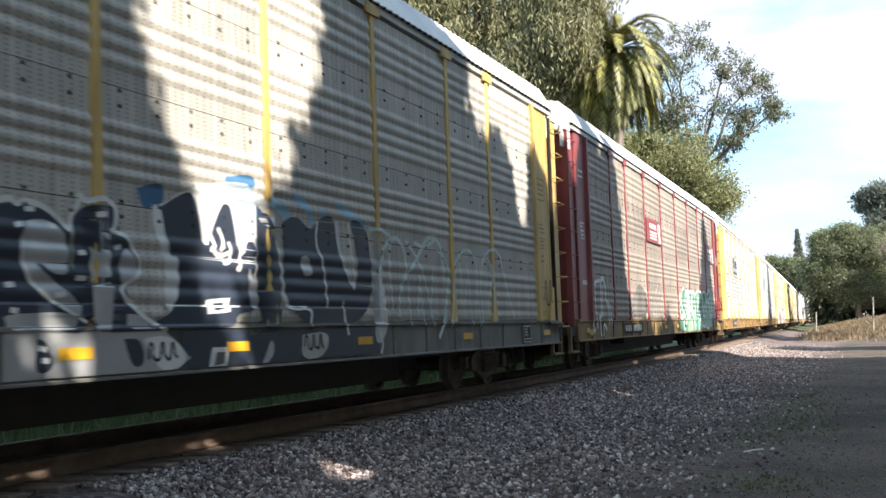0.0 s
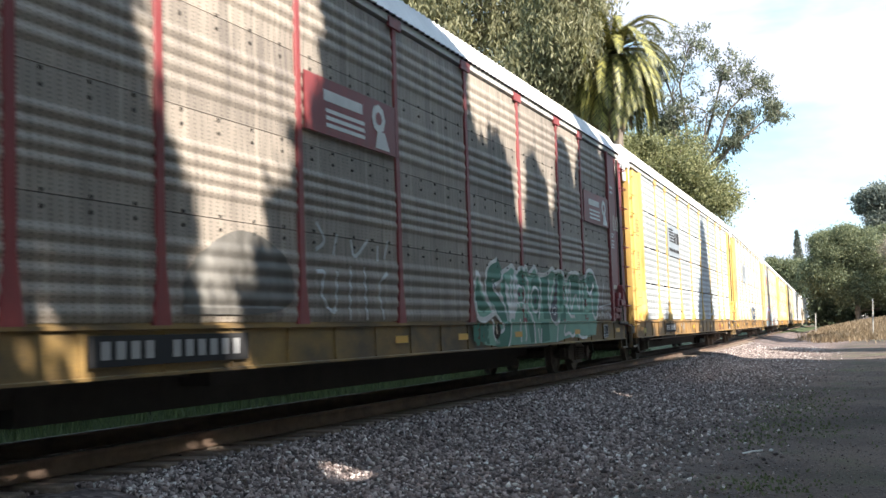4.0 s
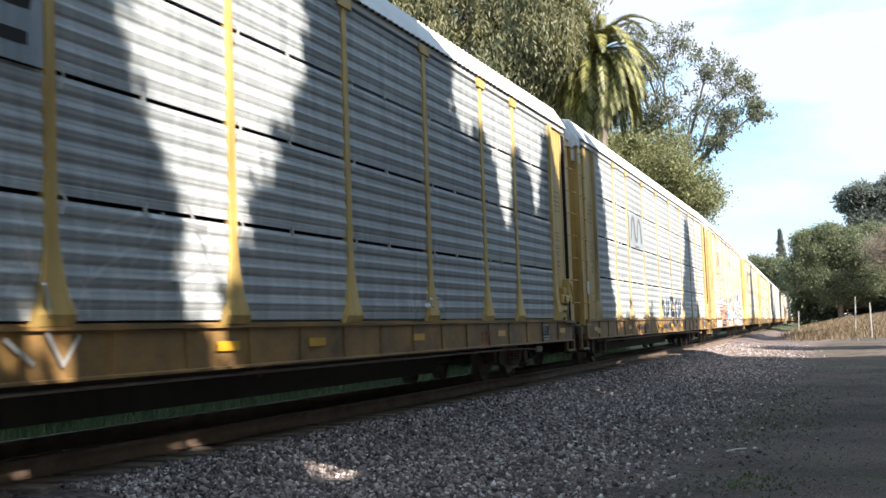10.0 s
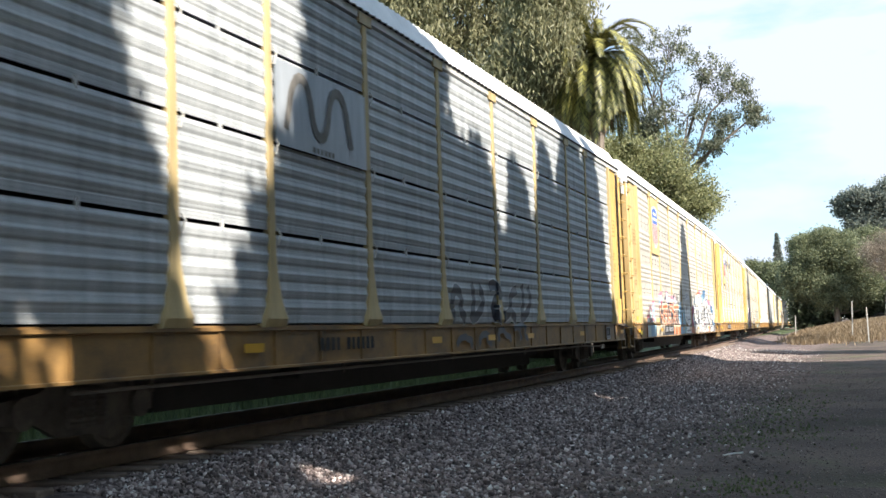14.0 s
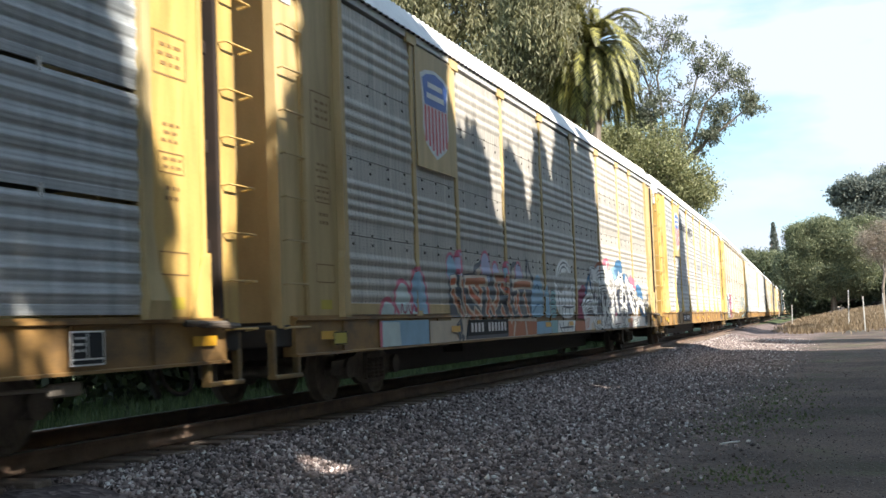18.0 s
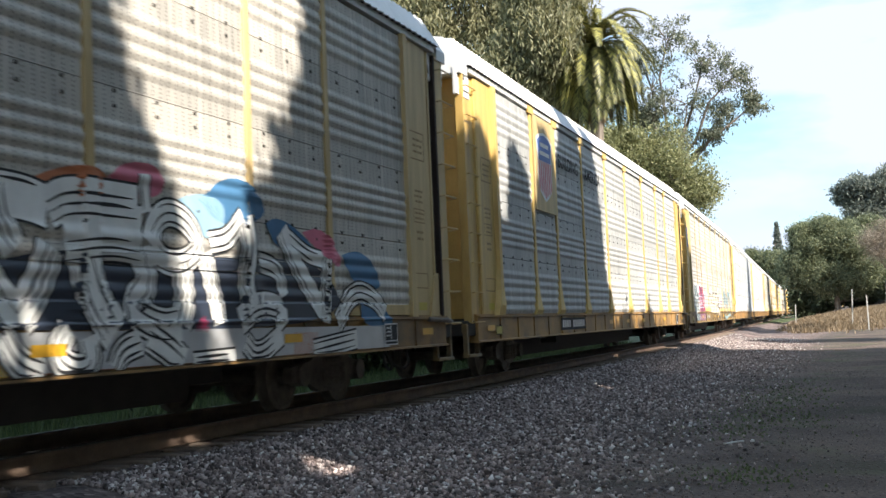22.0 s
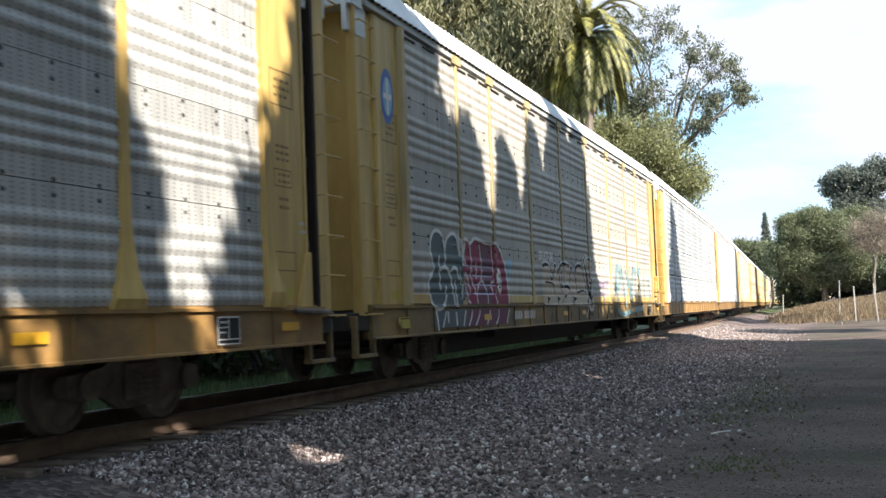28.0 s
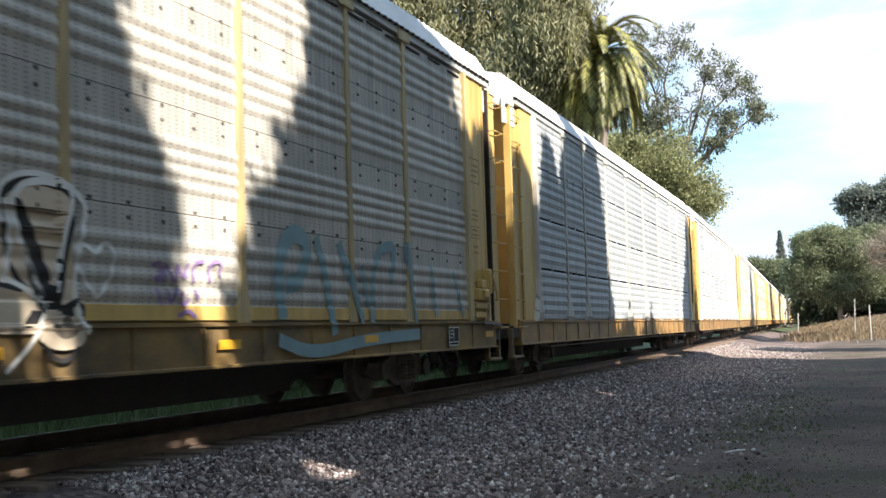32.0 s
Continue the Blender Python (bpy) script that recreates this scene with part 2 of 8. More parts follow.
def tube(bm, a, b, r0, r1=None, seg=8, caps=True):
    a, b = Vector(a), Vector(b)
    r1 = r0 if r1 is None else r1
    w = (b - a).normalized()
    u = w.orthogonal().normalized()
    s = w.cross(u)
    rings = []
    for c, r in ((a, r0), (b, r1)):
        rings.append([bm.verts.new(c + (u * math.cos(2 * math.pi * i / seg) + s * math.sin(2 * math.pi * i / seg)) * r) for i in range(seg)])
    for i in range(seg):
        j = (i + 1) % seg
        bm.faces.new((rings[0][i], rings[0][j], rings[1][j], rings[1][i]))
    if caps:
        bm.faces.new(rings[0][::-1])
        bm.faces.new(rings[1])


def pipe(bm, pts, r, seg=7):
    """One bent tube through the points."""
    rings = []
    for i, q in enumerate(pts):
        d = (pts[min(i + 1, len(pts) - 1)] - pts[max(i - 1, 0)]).normalized()
        u = d.orthogonal().normalized() if abs(d.x) > 0.9 else d.cross(Vector((1, 0, 0))).normalized()
        s = d.cross(u)
        rings.append([bm.verts.new(q + (u * math.cos(2 * math.pi * k / seg) + s * math.sin(2 * math.pi * k / seg)) * r) for k in range(seg)])
    for a, b in zip(rings, rings[1:]):
        for k in range(seg):
            bm.faces.new((a[k], a[(k + 1) % seg], b[(k + 1) % seg], b[k]))
    bm.faces.new(rings[0][::-1])
    bm.faces.new(rings[-1])


def sweep(bm, profile, ys, closed=True):
    """Extrude an (x, z) outline along y."""
    rings = [[bm.verts.new((x, y, z)) for x, z in profile] for y in ys]
    n = len(profile)
    for a, b in zip(rings, rings[1:]):
        for i in range(n if closed else n - 1):
            j = (i + 1) % n
            bm.faces.new((a[i], a[j], b[j], b[i]))
    if closed:
        bm.faces.new(rings[0][::-1])
        bm.faces.new(rings[-1])


def mesh_of(name, bm, material, smooth=False):
    bmesh.ops.recalc_face_normals(bm, faces=bm.faces)
    me = bpy.data.meshes.new(name)
    bm.to_mesh(me)
    bm.free()
    me.materials.append(material)
    if smooth:
        me.shade_smooth()
    return me


def part(name, bm, material, parent, label="", at=None):
    ob = new(name, bm if isinstance(bm, bpy.types.Mesh) else mesh_of(name, bm, material))
    ob.parent = parent
    if at is not None:
        ob.matrix_basis = at
    return tagged(ob, label)


def thing(name, label, category, group="", m=None):
    ob = new(name)
    ob.empty_display_size = 0.5
    if m is not None:
        ob.matrix_basis = m
    return tagged(ob, label, category, group)


def boxes(*args, bevel=0.0):
    bm = bmesh.new()
    for a in args:
        box(bm, *a, bevel=bevel)
    return bm


def raw_mesh(name, verts, faces, material):
    me = bpy.data.meshes.new(name)
    verts = np.asarray(verts, dtype=np.float32)
    faces = np.asarray(faces, dtype=np.int32)
    k = faces.shape[1]
    me.vertices.add(len(verts))
    me.vertices.foreach_set("co", verts.ravel())
    me.loops.add(faces.size)
    me.loops.foreach_set("vertex_index", faces.ravel())
    me.polygons.add(len(faces))
    me.polygons.foreach_set("loop_start", np.arange(0, faces.size, k, dtype=np.int32))
    me.update(calc_edges=True)
    me.materials.append(material)
    return me


# ---- the line: straight past the eye, then a slight bend away ----
BEND_AT, BEND_R, BEND = 17.2, 1188.7, 0.0461
BACK_AT, BACK_R, BACK = 228.0, 210.0, 0.9


def along(s, x=0.0, z=0.0):
    """The place at s metres along the track and x metres to its side, and the heading there."""
    th = min(max((s - BEND_AT) / BEND_R, 0.0), BEND)
    c = Vector((BEND_R * (math.cos(th) - 1), min(s, BEND_AT) + BEND_R * math.sin(th), 0))
    far = min(max(0.0, s - BEND_AT - BEND_R * BEND), BACK_AT - BEND_AT - BEND_R * BEND)
    c += Vector((-math.sin(th), math.cos(th), 0)) * far
    if s > BACK_AT:
        # far beyond the bridge the line swings back the other way
        ph = min((s - BACK_AT) / BACK_R, BACK)
        side = Vector((math.cos(th), math.sin(th), 0))
        ahead = Vector((-math.sin(th), math.cos(th), 0))
        c += side * BACK_R * (1 - math.cos(ph)) + ahead * BACK_R * math.sin(ph)
        th -= ph
        c += Vector((-math.sin(th), math.cos(th), 0)) * max(0.0, s - BACK_AT - BACK_R * BACK)
    return c + Vector((math.cos(th), math.sin(th), 0)) * x + Vector((0, 0, z)), th


def off_track(x, y):
    """How far (x, y) lies to the side of the track's centre line."""
    th = np.clip((y - BEND_AT) / BEND_R, 0.0, BEND)
    cx = BEND_R * (np.cos(th) - 1) - np.maximum(0.0, y - BEND_AT - BEND_R * BEND) * math.tan(BEND)
    return x - cx


# ---- ground ----
def noise2(x, y, s, seed=0.0):
    """Cheap smooth noise from summed waves, for arrays."""
    r = np.random.RandomState(int(seed * 10) + 3)
    out = np.zeros_like(x)
    for i in range(7):
        a, f, ph = r.uniform(0, 6.28), s * (0.6 + 0.35 * i), r.uniform(0, 6.28)
        out += np.sin((x * math.cos(a) + y * math.sin(a)) * f + ph) / (1 + 0.4 * i)
    return out / 3.0


def ramp(v, a, b):
    t = np.clip((v - a) / (b - a), 0.0, 1.0)
    return t * t * (3 - 2 * t)


def ground_z(x, y):
    u = off_track(x, y)
    z = -0.24 - 0.27 * ramp(np.abs(u), 1.4, 2.8) - 0.12 * ramp(np.abs(u), 2.8, 6.0)
    z = z + 0.035 * noise2(x, y, 1.1, 1) * ramp(np.abs(u), 1.3, 2.4)
    z = z + 0.05 * noise2(x, y, 0.25, 2) * ramp(np.abs(u), 2.5, 6.0)
    z = z + 0.85 * ramp(u, 4.0, 12.0) * ramp(y, 82, 108) + 0.5 * ramp(u, 3.0, 6.0) * ramp(y, 100, 130)
    z = z + 6.0 * ramp(u, 8.0, 26.0) * ramp(y, 115, 190) * (1 - ramp(y, 205, 235))
    z = z + 0.5 * ramp(-u, 5.0, 12.0) + 3.0 * ramp(-u, 14.0, 60.0)
    return z


def axis(parts):
    out = []
    for a, b, step in parts:
        out += list(np.arange(a, b, step))
    return np.array(out + [parts[-1][1]])


gx = axis([(-1500, -200, 130), (-200, -30, 17), (-30, -6, 2.0), (-6, 12, 0.3), (12, 60, 2.4), (60, 300, 24), (300, 1500, 120)])
gy = axis([(-1200, -120, 120), (-120, 0, 10), (0, 40, 0.4), (40, 140, 1.5), (140, 320, 6), (320, 1000, 50), (1000, 3000, 200)])
GX, GY = np.meshgrid(gx, gy)
gv = np.stack([GX, GY, ground_z(GX, GY)], -1).reshape(-1, 3)
nx, ny = len(gx), len(gy)
i0 = (np.arange(ny - 1)[:, None] * nx + np.arange(nx - 1)[None]).ravel()
gf = np.stack([i0, i0 + 1, i0 + 1 + nx, i0 + nx], -1)


def ground_material():
    m = bpy.data.materials.new("gravel_and_dirt")
    m.use_nodes = True
    n, l = m.node_tree.nodes, m.node_tree.links
    b = n["Principled BSDF"]
    tc = n.new("ShaderNodeTexCoord")

    def tex(kind, scale, detail=5.0):
        t = n.new(kind)
        t.inputs["Scale"].default_value = scale
        if kind == "ShaderNodeTexNoise":
            t.inputs["Detail"].default_value = detail
        l.new(tc.outputs["Object"], t.inputs["Vector"])
        return t

    def colours(fac, *stops):
        r = n.new("ShaderNodeValToRGB")
        el = r.color_ramp.elements
        while len(el) < len(stops):
            el.new(0.5)
        for e, (pos, c) in zip(el, stops):
            e.position, e.color = pos, (*c, 1)
        l.new(fac, r.inputs["Fac"])
        return r.outputs["Color"]

    def mix(fac, a, c):
        x = n.new("ShaderNodeMix")
        x.data_type = "RGBA"
        l.new(fac, x.inputs["Factor"])
        l.new(a, x.inputs["A"])
        l.new(c, x.inputs["B"])
        return x.outputs["Result"]

    def span(out, a, b_):
        r = n.new("ShaderNodeMapRange")
        r.inputs["From Min"].default_value, r.inputs["From Max"].default_value = a, b_
        l.new(out, r.inputs["Value"])
        return r.outputs["Result"]

    cell = tex("ShaderNodeTexVoronoi", 16.0)
    grit, blot, patch = tex("ShaderNodeTexNoise", 40.0), tex("ShaderNodeTexNoise", 0.9), tex("ShaderNodeTexNoise", 0.35, 3.0)
    stone = colours(cell.outputs["Color"], (0.1, (0.055, 0.040, 0.040)), (0.6, (0.13, 0.102, 0.10)), (0.95, (0.28, 0.23, 0.222)))
    dirt = colours(grit.outputs["Fac"], (0.32, (0.036, 0.027, 0.023)), (0.55, (0.085, 0.064, 0.054)), (0.74, (0.18, 0.138, 0.12)))
    green = colours(grit.outputs["Fac"], (0.3, (0.03, 0.045, 0.015)), (0.7, (0.08, 0.105, 0.035)))
    sep = n.new("ShaderNodeSeparateXYZ")
    l.new(tc.outputs["Object"], sep.inputs[0])
    wob = n.new("ShaderNodeMath")
    wob.operation = "MULTIPLY_ADD"
    wob.inputs[1].default_value = 2.4
    l.new(blot.outputs["Fac"], wob.inputs[0])
    l.new(sep.outputs["X"], wob.inputs[2])
    base = mix(span(wob.outputs[0], 4.4, 8.2), stone, dirt)
    gmask = span(patch.outputs["Fac"], 0.54, 0.66)
    side = span(sep.outputs["X"], 4.8, 6.2)
    mul = n.new("ShaderNodeMath")
    mul.operation = "MULTIPLY"
    l.new(gmask, mul.inputs[0])
    l.new(side, mul.inputs[1])
    half = n.new("ShaderNodeMath")
    half.operation = "MULTIPLY"
    half.inputs[1].default_value = 0.6
    l.new(mul.outputs[0], half.inputs[0])
    base = mix(half.outputs[0], base, green)
    # worn, darker and paler blotches over the lot
    worn = tex("ShaderNodeTexNoise", 0.5, 8.0)
    tone = colours(worn.outputs["Fac"], (0.34, (0.5, 0.48, 0.47)), (0.5, (0.95, 0.92, 0.9)), (0.66, (1.45, 1.38, 1.3)))
    shade = n.new("ShaderNodeMix")
    shade.data_type, shade.blend_type = "RGBA", "MULTIPLY"
    shade.inputs["Factor"].default_value = 1.0
    l.new(base, shade.inputs["A"])
    l.new(tone, shade.inputs["B"])
    base = shade.outputs["Result"]
    # grass beyond the line
    neg = n.new("ShaderNodeMath")
    neg.operation = "MULTIPLY"
    neg.inputs[1].default_value = -1.0
    l.new(sep.outputs["X"], neg.inputs[0])
    base = mix(span(neg.outputs[0], 2.6, 3.4), base, green)
    l.new(base, b.inputs["Base Color"])
    b.inputs["Roughness"].default_value = 0.95
    bp = n.new("ShaderNodeBump")
    bp.inputs["Strength"].default_value, bp.inputs["Distance"].default_value = 0.7, 0.03
    l.new(cell.outputs["Distance"], bp.inputs["Height"])
    l.new(bp.outputs["Normal"], b.inputs["Normal"])
    return m


M["ground"] = ground_material()
gme = raw_mesh("ground", gv, gf, M["ground"])
gme.shade_smooth()
tagged(new("ground", gme), "gravel and dirt beside the track with patches of green", "ground", kind="structure")


def stone_mesh(name, n, region, size, material, seed):
    """Loose angular stones: flattened, jittered octahedra on the ground."""
    r = np.random.RandomState(seed)
    x, y = region(r, n)
    n = len(x)
    z = ground_z(x, y)
    s = size[0] + (size[1] - size[0]) * r.rand(n) ** 2.2
    base = np.array([[1, 0, 0], [-1, 0, 0], [0, 1, 0], [0, -1, 0], [0, 0, 1], [0, 0, -1]], float)
    v = base[None] * (0.75 + 0.5 * r.rand(n, 6, 1)) + 0.25 * (r.rand(n, 6, 3) - 0.5)
    v[:, :, 2] *= 0.65
    q = r.randn(n, 4)
    q /= np.linalg.norm(q, axis=1)[:, None]
    w, a, b, c = q.T
    R = np.stack([1 - 2 * (b * b + c * c), 2 * (a * b - c * w), 2 * (a * c + b * w), 2 * (a * b + c * w), 1 - 2 * (a * a + c * c), 2 * (b * c - a * w),
                  2 * (a * c - b * w), 2 * (b * c + a * w), 1 - 2 * (a * a + b * b)], -1).reshape(n, 3, 3)
    v = np.einsum("nij,nkj->nki", R, v) * s[:, None, None]
    v += np.stack([x, y, z + s * 0.25], -1)[:, None]
    f = np.array([[0, 2, 4], [2, 1, 4], [1, 3, 4], [3, 0, 4], [2, 0, 5], [1, 2, 5], [3, 1, 5], [0, 3, 5]])
    faces = (f[None] + 6 * np.arange(n)[:, None, None]).reshape(-1, 3)
    return raw_mesh(name, v.reshape(-1, 3), faces, material)


def stones(name, *stops):
    """Each stone takes its own tone; most are dark, a few pale."""
    m = foliage(name, (0, 0, 0), (1, 1, 1), 0.0)
    el = m.node_tree.nodes["Color Ramp"].color_ramp.elements
    while len(el) < len(stops):
        el.new(0.5)
    for e, (pos, c) in zip(el, stops):
        e.position, e.color = pos, (*c, 1)
    m.node_tree.nodes["Principled BSDF"].inputs["Roughness"].default_value = 0.8
    return m


M["stone"] = stones("crushed_stone", (0.0, (0.036, 0.027, 0.026)), (0.45, (0.16, 0.126, 0.12)), (0.8, (0.32, 0.258, 0.245)), (0.94, (0.46, 0.39, 0.37)), (1.0, (0.74, 0.68, 0.64)))
M["post"] = surface("weathered_white_post", (0.24, 0.23, 0.21), (0.52, 0.51, 0.48), 3.0, 0.7)
M["sprout"] = foliage("pale_green_sprouts", (0.06, 0.085, 0.035), (0.16, 0.20, 0.085), 0.4)
M["shrub_green"] = foliage("shaded_shrub_leaves", (0.05, 0.07, 0.045), (0.14, 0.18, 0.10), 0.3)
M["grit"] = foliage("lot_grit", (0.065, 0.048, 0.042), (0.22, 0.175, 0.157), 0.0)
M["stone_pale"] = foliage("pale_stone", (0.35, 0.33, 0.32), (0.70, 0.68, 0.65), 0.0)


def beside_track(a, b, y0, y1, power=1.6, skew=1.0, soft=0.0):
    def region(r, n):
        y = y0 + (y1 - y0) * r.rand(n) ** power
        u = a + np.abs((b - a) * r.rand(n) ** skew + soft * r.randn(n))
        return u - off_track(np.zeros(n), y), y
    return region


tagged(new("ballast", stone_mesh("ballast", 80000, beside_track(1.15, 4.5, 8.5, 66, 1.6, 1.1, 0.9), (0.012, 0.044), M["stone"], 4)), "grey crushed stone ballast beside the rails", "ballast", kind="stuff")
tagged(new("loose_gravel", stone_mesh("loose_gravel", 26000, beside_track(4.2, 10.5, 8.5, 60, 1.7, 1.4, 0.5), (0.006, 0.02), M["grit"], 8)), "fine gravel scattered over the dirt lot", "gravel", kind="stuff")
tagged(new("pale_stones", stone_mesh("pale_stones", 5000, beside_track(1.3, 5.6, 8.5, 75, 1.6, 1.3, 0.4), (0.008, 0.042), M["stone_pale"], 5)), "scattered pale stones lying in the ballast", "stones", kind="stuff")
tagged(new("track_bed", stone_mesh("track_bed", 9000, beside_track(-2.8, 1.15, 7.0, 40), (0.02, 0.045), M["stone"], 6)), "dark stones between and behind the rails", "ballast", kind="stuff")

# ---- track ----
track = thing("railway_track", "rusty steel rails on weathered wooden ties", "track")
RAIL = [(-0.07, -0.18), (0.07, -0.18), (0.07, -0.165), (0.012, -0.145), (0.012, -0.05), (0.036, -0.04), (0.036, -0.008), (0.026, 0.0),
        (-0.026, 0.0), (-0.036, -0.008), (-0.036, -0.04), (-0.012, -0.05), (-0.012, -0.145), (-0.07, -0.165)]
stations = list(range(-60, 140, 4)) + list(range(140, 620, 20))
for x0 in (0.755, -0.755):
    verts, faces = [], []
    k = len(RAIL)
    for i, s in enumerate(stations):
        for x, z in RAIL:
            verts.append(along(s, x0 + x, z)[0])
        if i:
            faces += [((i - 1) * k + j, (i - 1) * k + (j + 1) % k, i * k + (j + 1) % k, i * k + j) for j in range(k)]
    me = raw_mesh("rail", [tuple(v) for v in verts], faces, M["rust"])
    me.materials.append(M["steel"])
    for pl in me.polygons:
        if me.vertices[pl.vertices[0]].co.z > -0.009 and me.vertices[pl.vertices[1]].co.z > -0.009:
            pl.material_index = 1
    part("rail", me, None, track)
tie_me = mesh_of("tie", boxes((-1.3, 1.3, -0.115, 0.115, -0.36, -0.182), bevel=0.012), M["tie"])
r = random.Random(7)
for i in range(150):
    s = 2.0 + i * 0.52
    c, th = along(s, r.uniform(-0.05, 0.05))
    part("tie", tie_me, None, track, at=pose(c.x, c.y, r.uniform(-0.008, 0.004), 0, 0, math.degrees(th) + r.uniform(-1, 1)))


# ---- plants ----
def leaves(r, centre, spread, n, length, width, droop=0.0):
    """n diamond leaves scattered round one centre; droop turns them downwards."""
    c = np.asarray(centre) + r.randn(n, 3) * np.asarray(spread)
    d = r.randn(n, 3)
    d[:, 2] = d[:, 2] * (1 - 0.6 * droop) - 2.2 * droop
    d /= np.linalg.norm(d, axis=1)[:, None]
    w = np.cross(d, r.randn(n, 3))
    w /= np.linalg.norm(w, axis=1)[:, None] + 1e-9
    s = (0.7 + 0.6 * r.rand(n))[:, None]
    a, b = d * s * length / 2, w * s * width / 2
    return np.stack([c - a, c + b - a * 0.1, c + a, c - b - a * 0.1], 1)


# gaps in the canopy through which the sun reaches the gravel: (ground point, radius)
GAPS = [((2.42, 11.35, -0.48), 0.40), ((2.62, 10.95, -0.48), 0.34)]


def crown_mesh(name, quads, material, base=None):
    q = np.concatenate(quads)
    if base is not None:
        c = q.mean(1) + np.array(base)
        d = np.array(SUN)
        for g, rad in GAPS:
            w = c - np.array(g)
            q, c = (lambda keep: (q[keep], c[keep]))(np.linalg.norm(w - (w @ d)[:, None] * d, axis=1) > rad)
    v = q.reshape(-1, 3)
    f = np.arange(len(v)).reshape(-1, 4)
    return raw_mesh(name, v, f, material)


def limb(bm, r, a, b, r0, r1, bends=4, wander=0.08):
    a, b = Vector(a), Vector(b)
    size = (b - a).length
    last, rad = a, r0
    for i in range(1, bends + 1):
        q = a.lerp(b, i / bends)
        if i < bends:
            q += Vector((r.uniform(-1, 1), r.uniform(-1, 1), r.uniform(-0.5, 0.8))) * size * wander
        nr = r0 + (r1 - r0) * i / bends
        tube(bm, last, q, rad, nr, 7, caps=False)
        last, rad = q, nr


def tree(name, label, base, blobs, leaf, clumps=26, per=90, size=(0.16, 0.035), droop=0.5, spread=0.4, trunk=0.35, seed=1, category="tree", twigs=0.45):
    """blobs: (x, y, z, rx, ry, rz) of the crown's masses, in the world. Leaves hang in clumps on twigs that the limbs carry."""
    rr, rn = random.Random(seed), np.random.RandomState(seed)
    base = Vector(base)
    t = thing(name, label, category, m=Matrix.Translation(base))
    bm, quads = bmesh.new(), []
    top = max(blobs, key=lambda q: q[2])
    fork = Vector((0, 0, 0)).lerp(Vector(top[:3]) - base, 0.45)
    limb(bm, rr, (0, 0, -0.3), fork, trunk, trunk * 0.65, 4, 0.04)
    for q in blobs:
        c, rad = Vector(q[:3]) - base, Vector(q[3:])
        limb(bm, rr, fork, c, trunk * 0.5, 0.05, 4, 0.07)
        for _ in range(clumps):
            d = Vector((rr.gauss(0, 1), rr.gauss(0, 1), rr.gauss(0, 1))).normalized() * (rr.random() ** 0.45)
            e = c + Vector((d.x * rad.x, d.y * rad.y, d.z * rad.z))
            if rr.random() < twigs:
                limb(bm, rr, c.lerp(e, 0.1), e, 0.035, 0.012, 3, 0.1)
            quads.append(leaves(rn, e, (spread, spread, spread * (0.7 + 0.5 * droop)), per, size[0], size[1], droop))
    part("trunk", bm, M["bark"], t)
    part("crown", crown_mesh("crown", quads, M[leaf], base), None, t)
    return t


tree("gum_tree", "large gum tree with drooping olive leaves behind the train", (-21, 75, -0.3),
     [(-18.8, 72.5, 20.6, 4.9, 3.0, 4.9), (-13.1, 74.0, 19.6, 4.3, 3.0, 5.2), (-15.1, 72.5, 26.4, 5.8, 3.0, 4.3), (-10.4, 75.4, 15.8, 2.8, 3.0, 3.0), (-9.0, 66.0, 20.6, 2.0, 1.2, 2.6), (-8.6, 65.5, 17.4, 1.1, 1.0, 1.4), (-10.8, 66.0, 15.8, 1.6, 1.2, 2.2), (-22.4, 72.5, 24.2, 5.1, 3.0, 5.1), (-16.6, 75.4, 15.5, 4.3, 3.0, 3.2), (-11.1, 74.0, 22.5, 3.2, 3.0, 2.9)],
     "gum", 130, 150, (0.42, 0.10), 0.8, 0.5, 0.6, 11)
tree("gum_tree", "airy gum tree with sparse grey-green leaves against the sky", (-6, 96, -0.3),
     [(-9.6, 96, 17.6, 1.6, 1.6, 1.8), (-8.2, 95, 22.0, 1.5, 1.6, 1.6), (-7.6, 95, 17.8, 1.4, 1.4, 1.2), (-8.8, 95, 23.6, 1.3, 1.6, 2.0), (-9.4, 95, 20.4, 1.2, 1.6, 1.8), (-8.0, 95, 16.4, 1.6, 1.6, 2.0), (-8.6, 95, 13.2, 1.6, 1.6, 2.0), (-5.9, 95, 23.4, 2.2, 2.0, 2.4), (-3.2, 95, 21.2, 2.2, 2.0, 1.6), (-0.9, 95, 19.8, 1.8, 1.6, 1.5), (0.7, 95, 17.6, 1.0, 1.0, 0.9), (-1.8, 95, 17.2, 1.4, 1.2, 1.0), (-4.6, 95, 18.0, 2.4, 2.0, 1.8), (-7.4, 95, 19.5, 2.2, 2.2, 3.0), (-5.2, 95, 14.8, 2.6, 2.0, 1.8), (-2.6, 95, 15.4, 1.2, 1.2, 0.8)],
     "gum_pale", 20, 64, (0.30, 0.10), 0.5, 0.27, 0.4, 12, twigs=0.85)
tree("broadleaf_tree", "dense green broadleaf tree with a rounded crown", (-5.0, 86, -0.3),
     [(-5.6, 84, 12.0, 2.6, 2.4, 3.0), (-3.7, 85, 9.8, 2.2, 2.0, 2.6), (-7.6, 85, 11.5, 2.6, 2.4, 3.0), (-8.8, 84, 13.5, 2.0, 1.6, 1.6)],
     "olive", 90, 170, (0.22, 0.10), 0.3, 0.42, 0.3, 13)


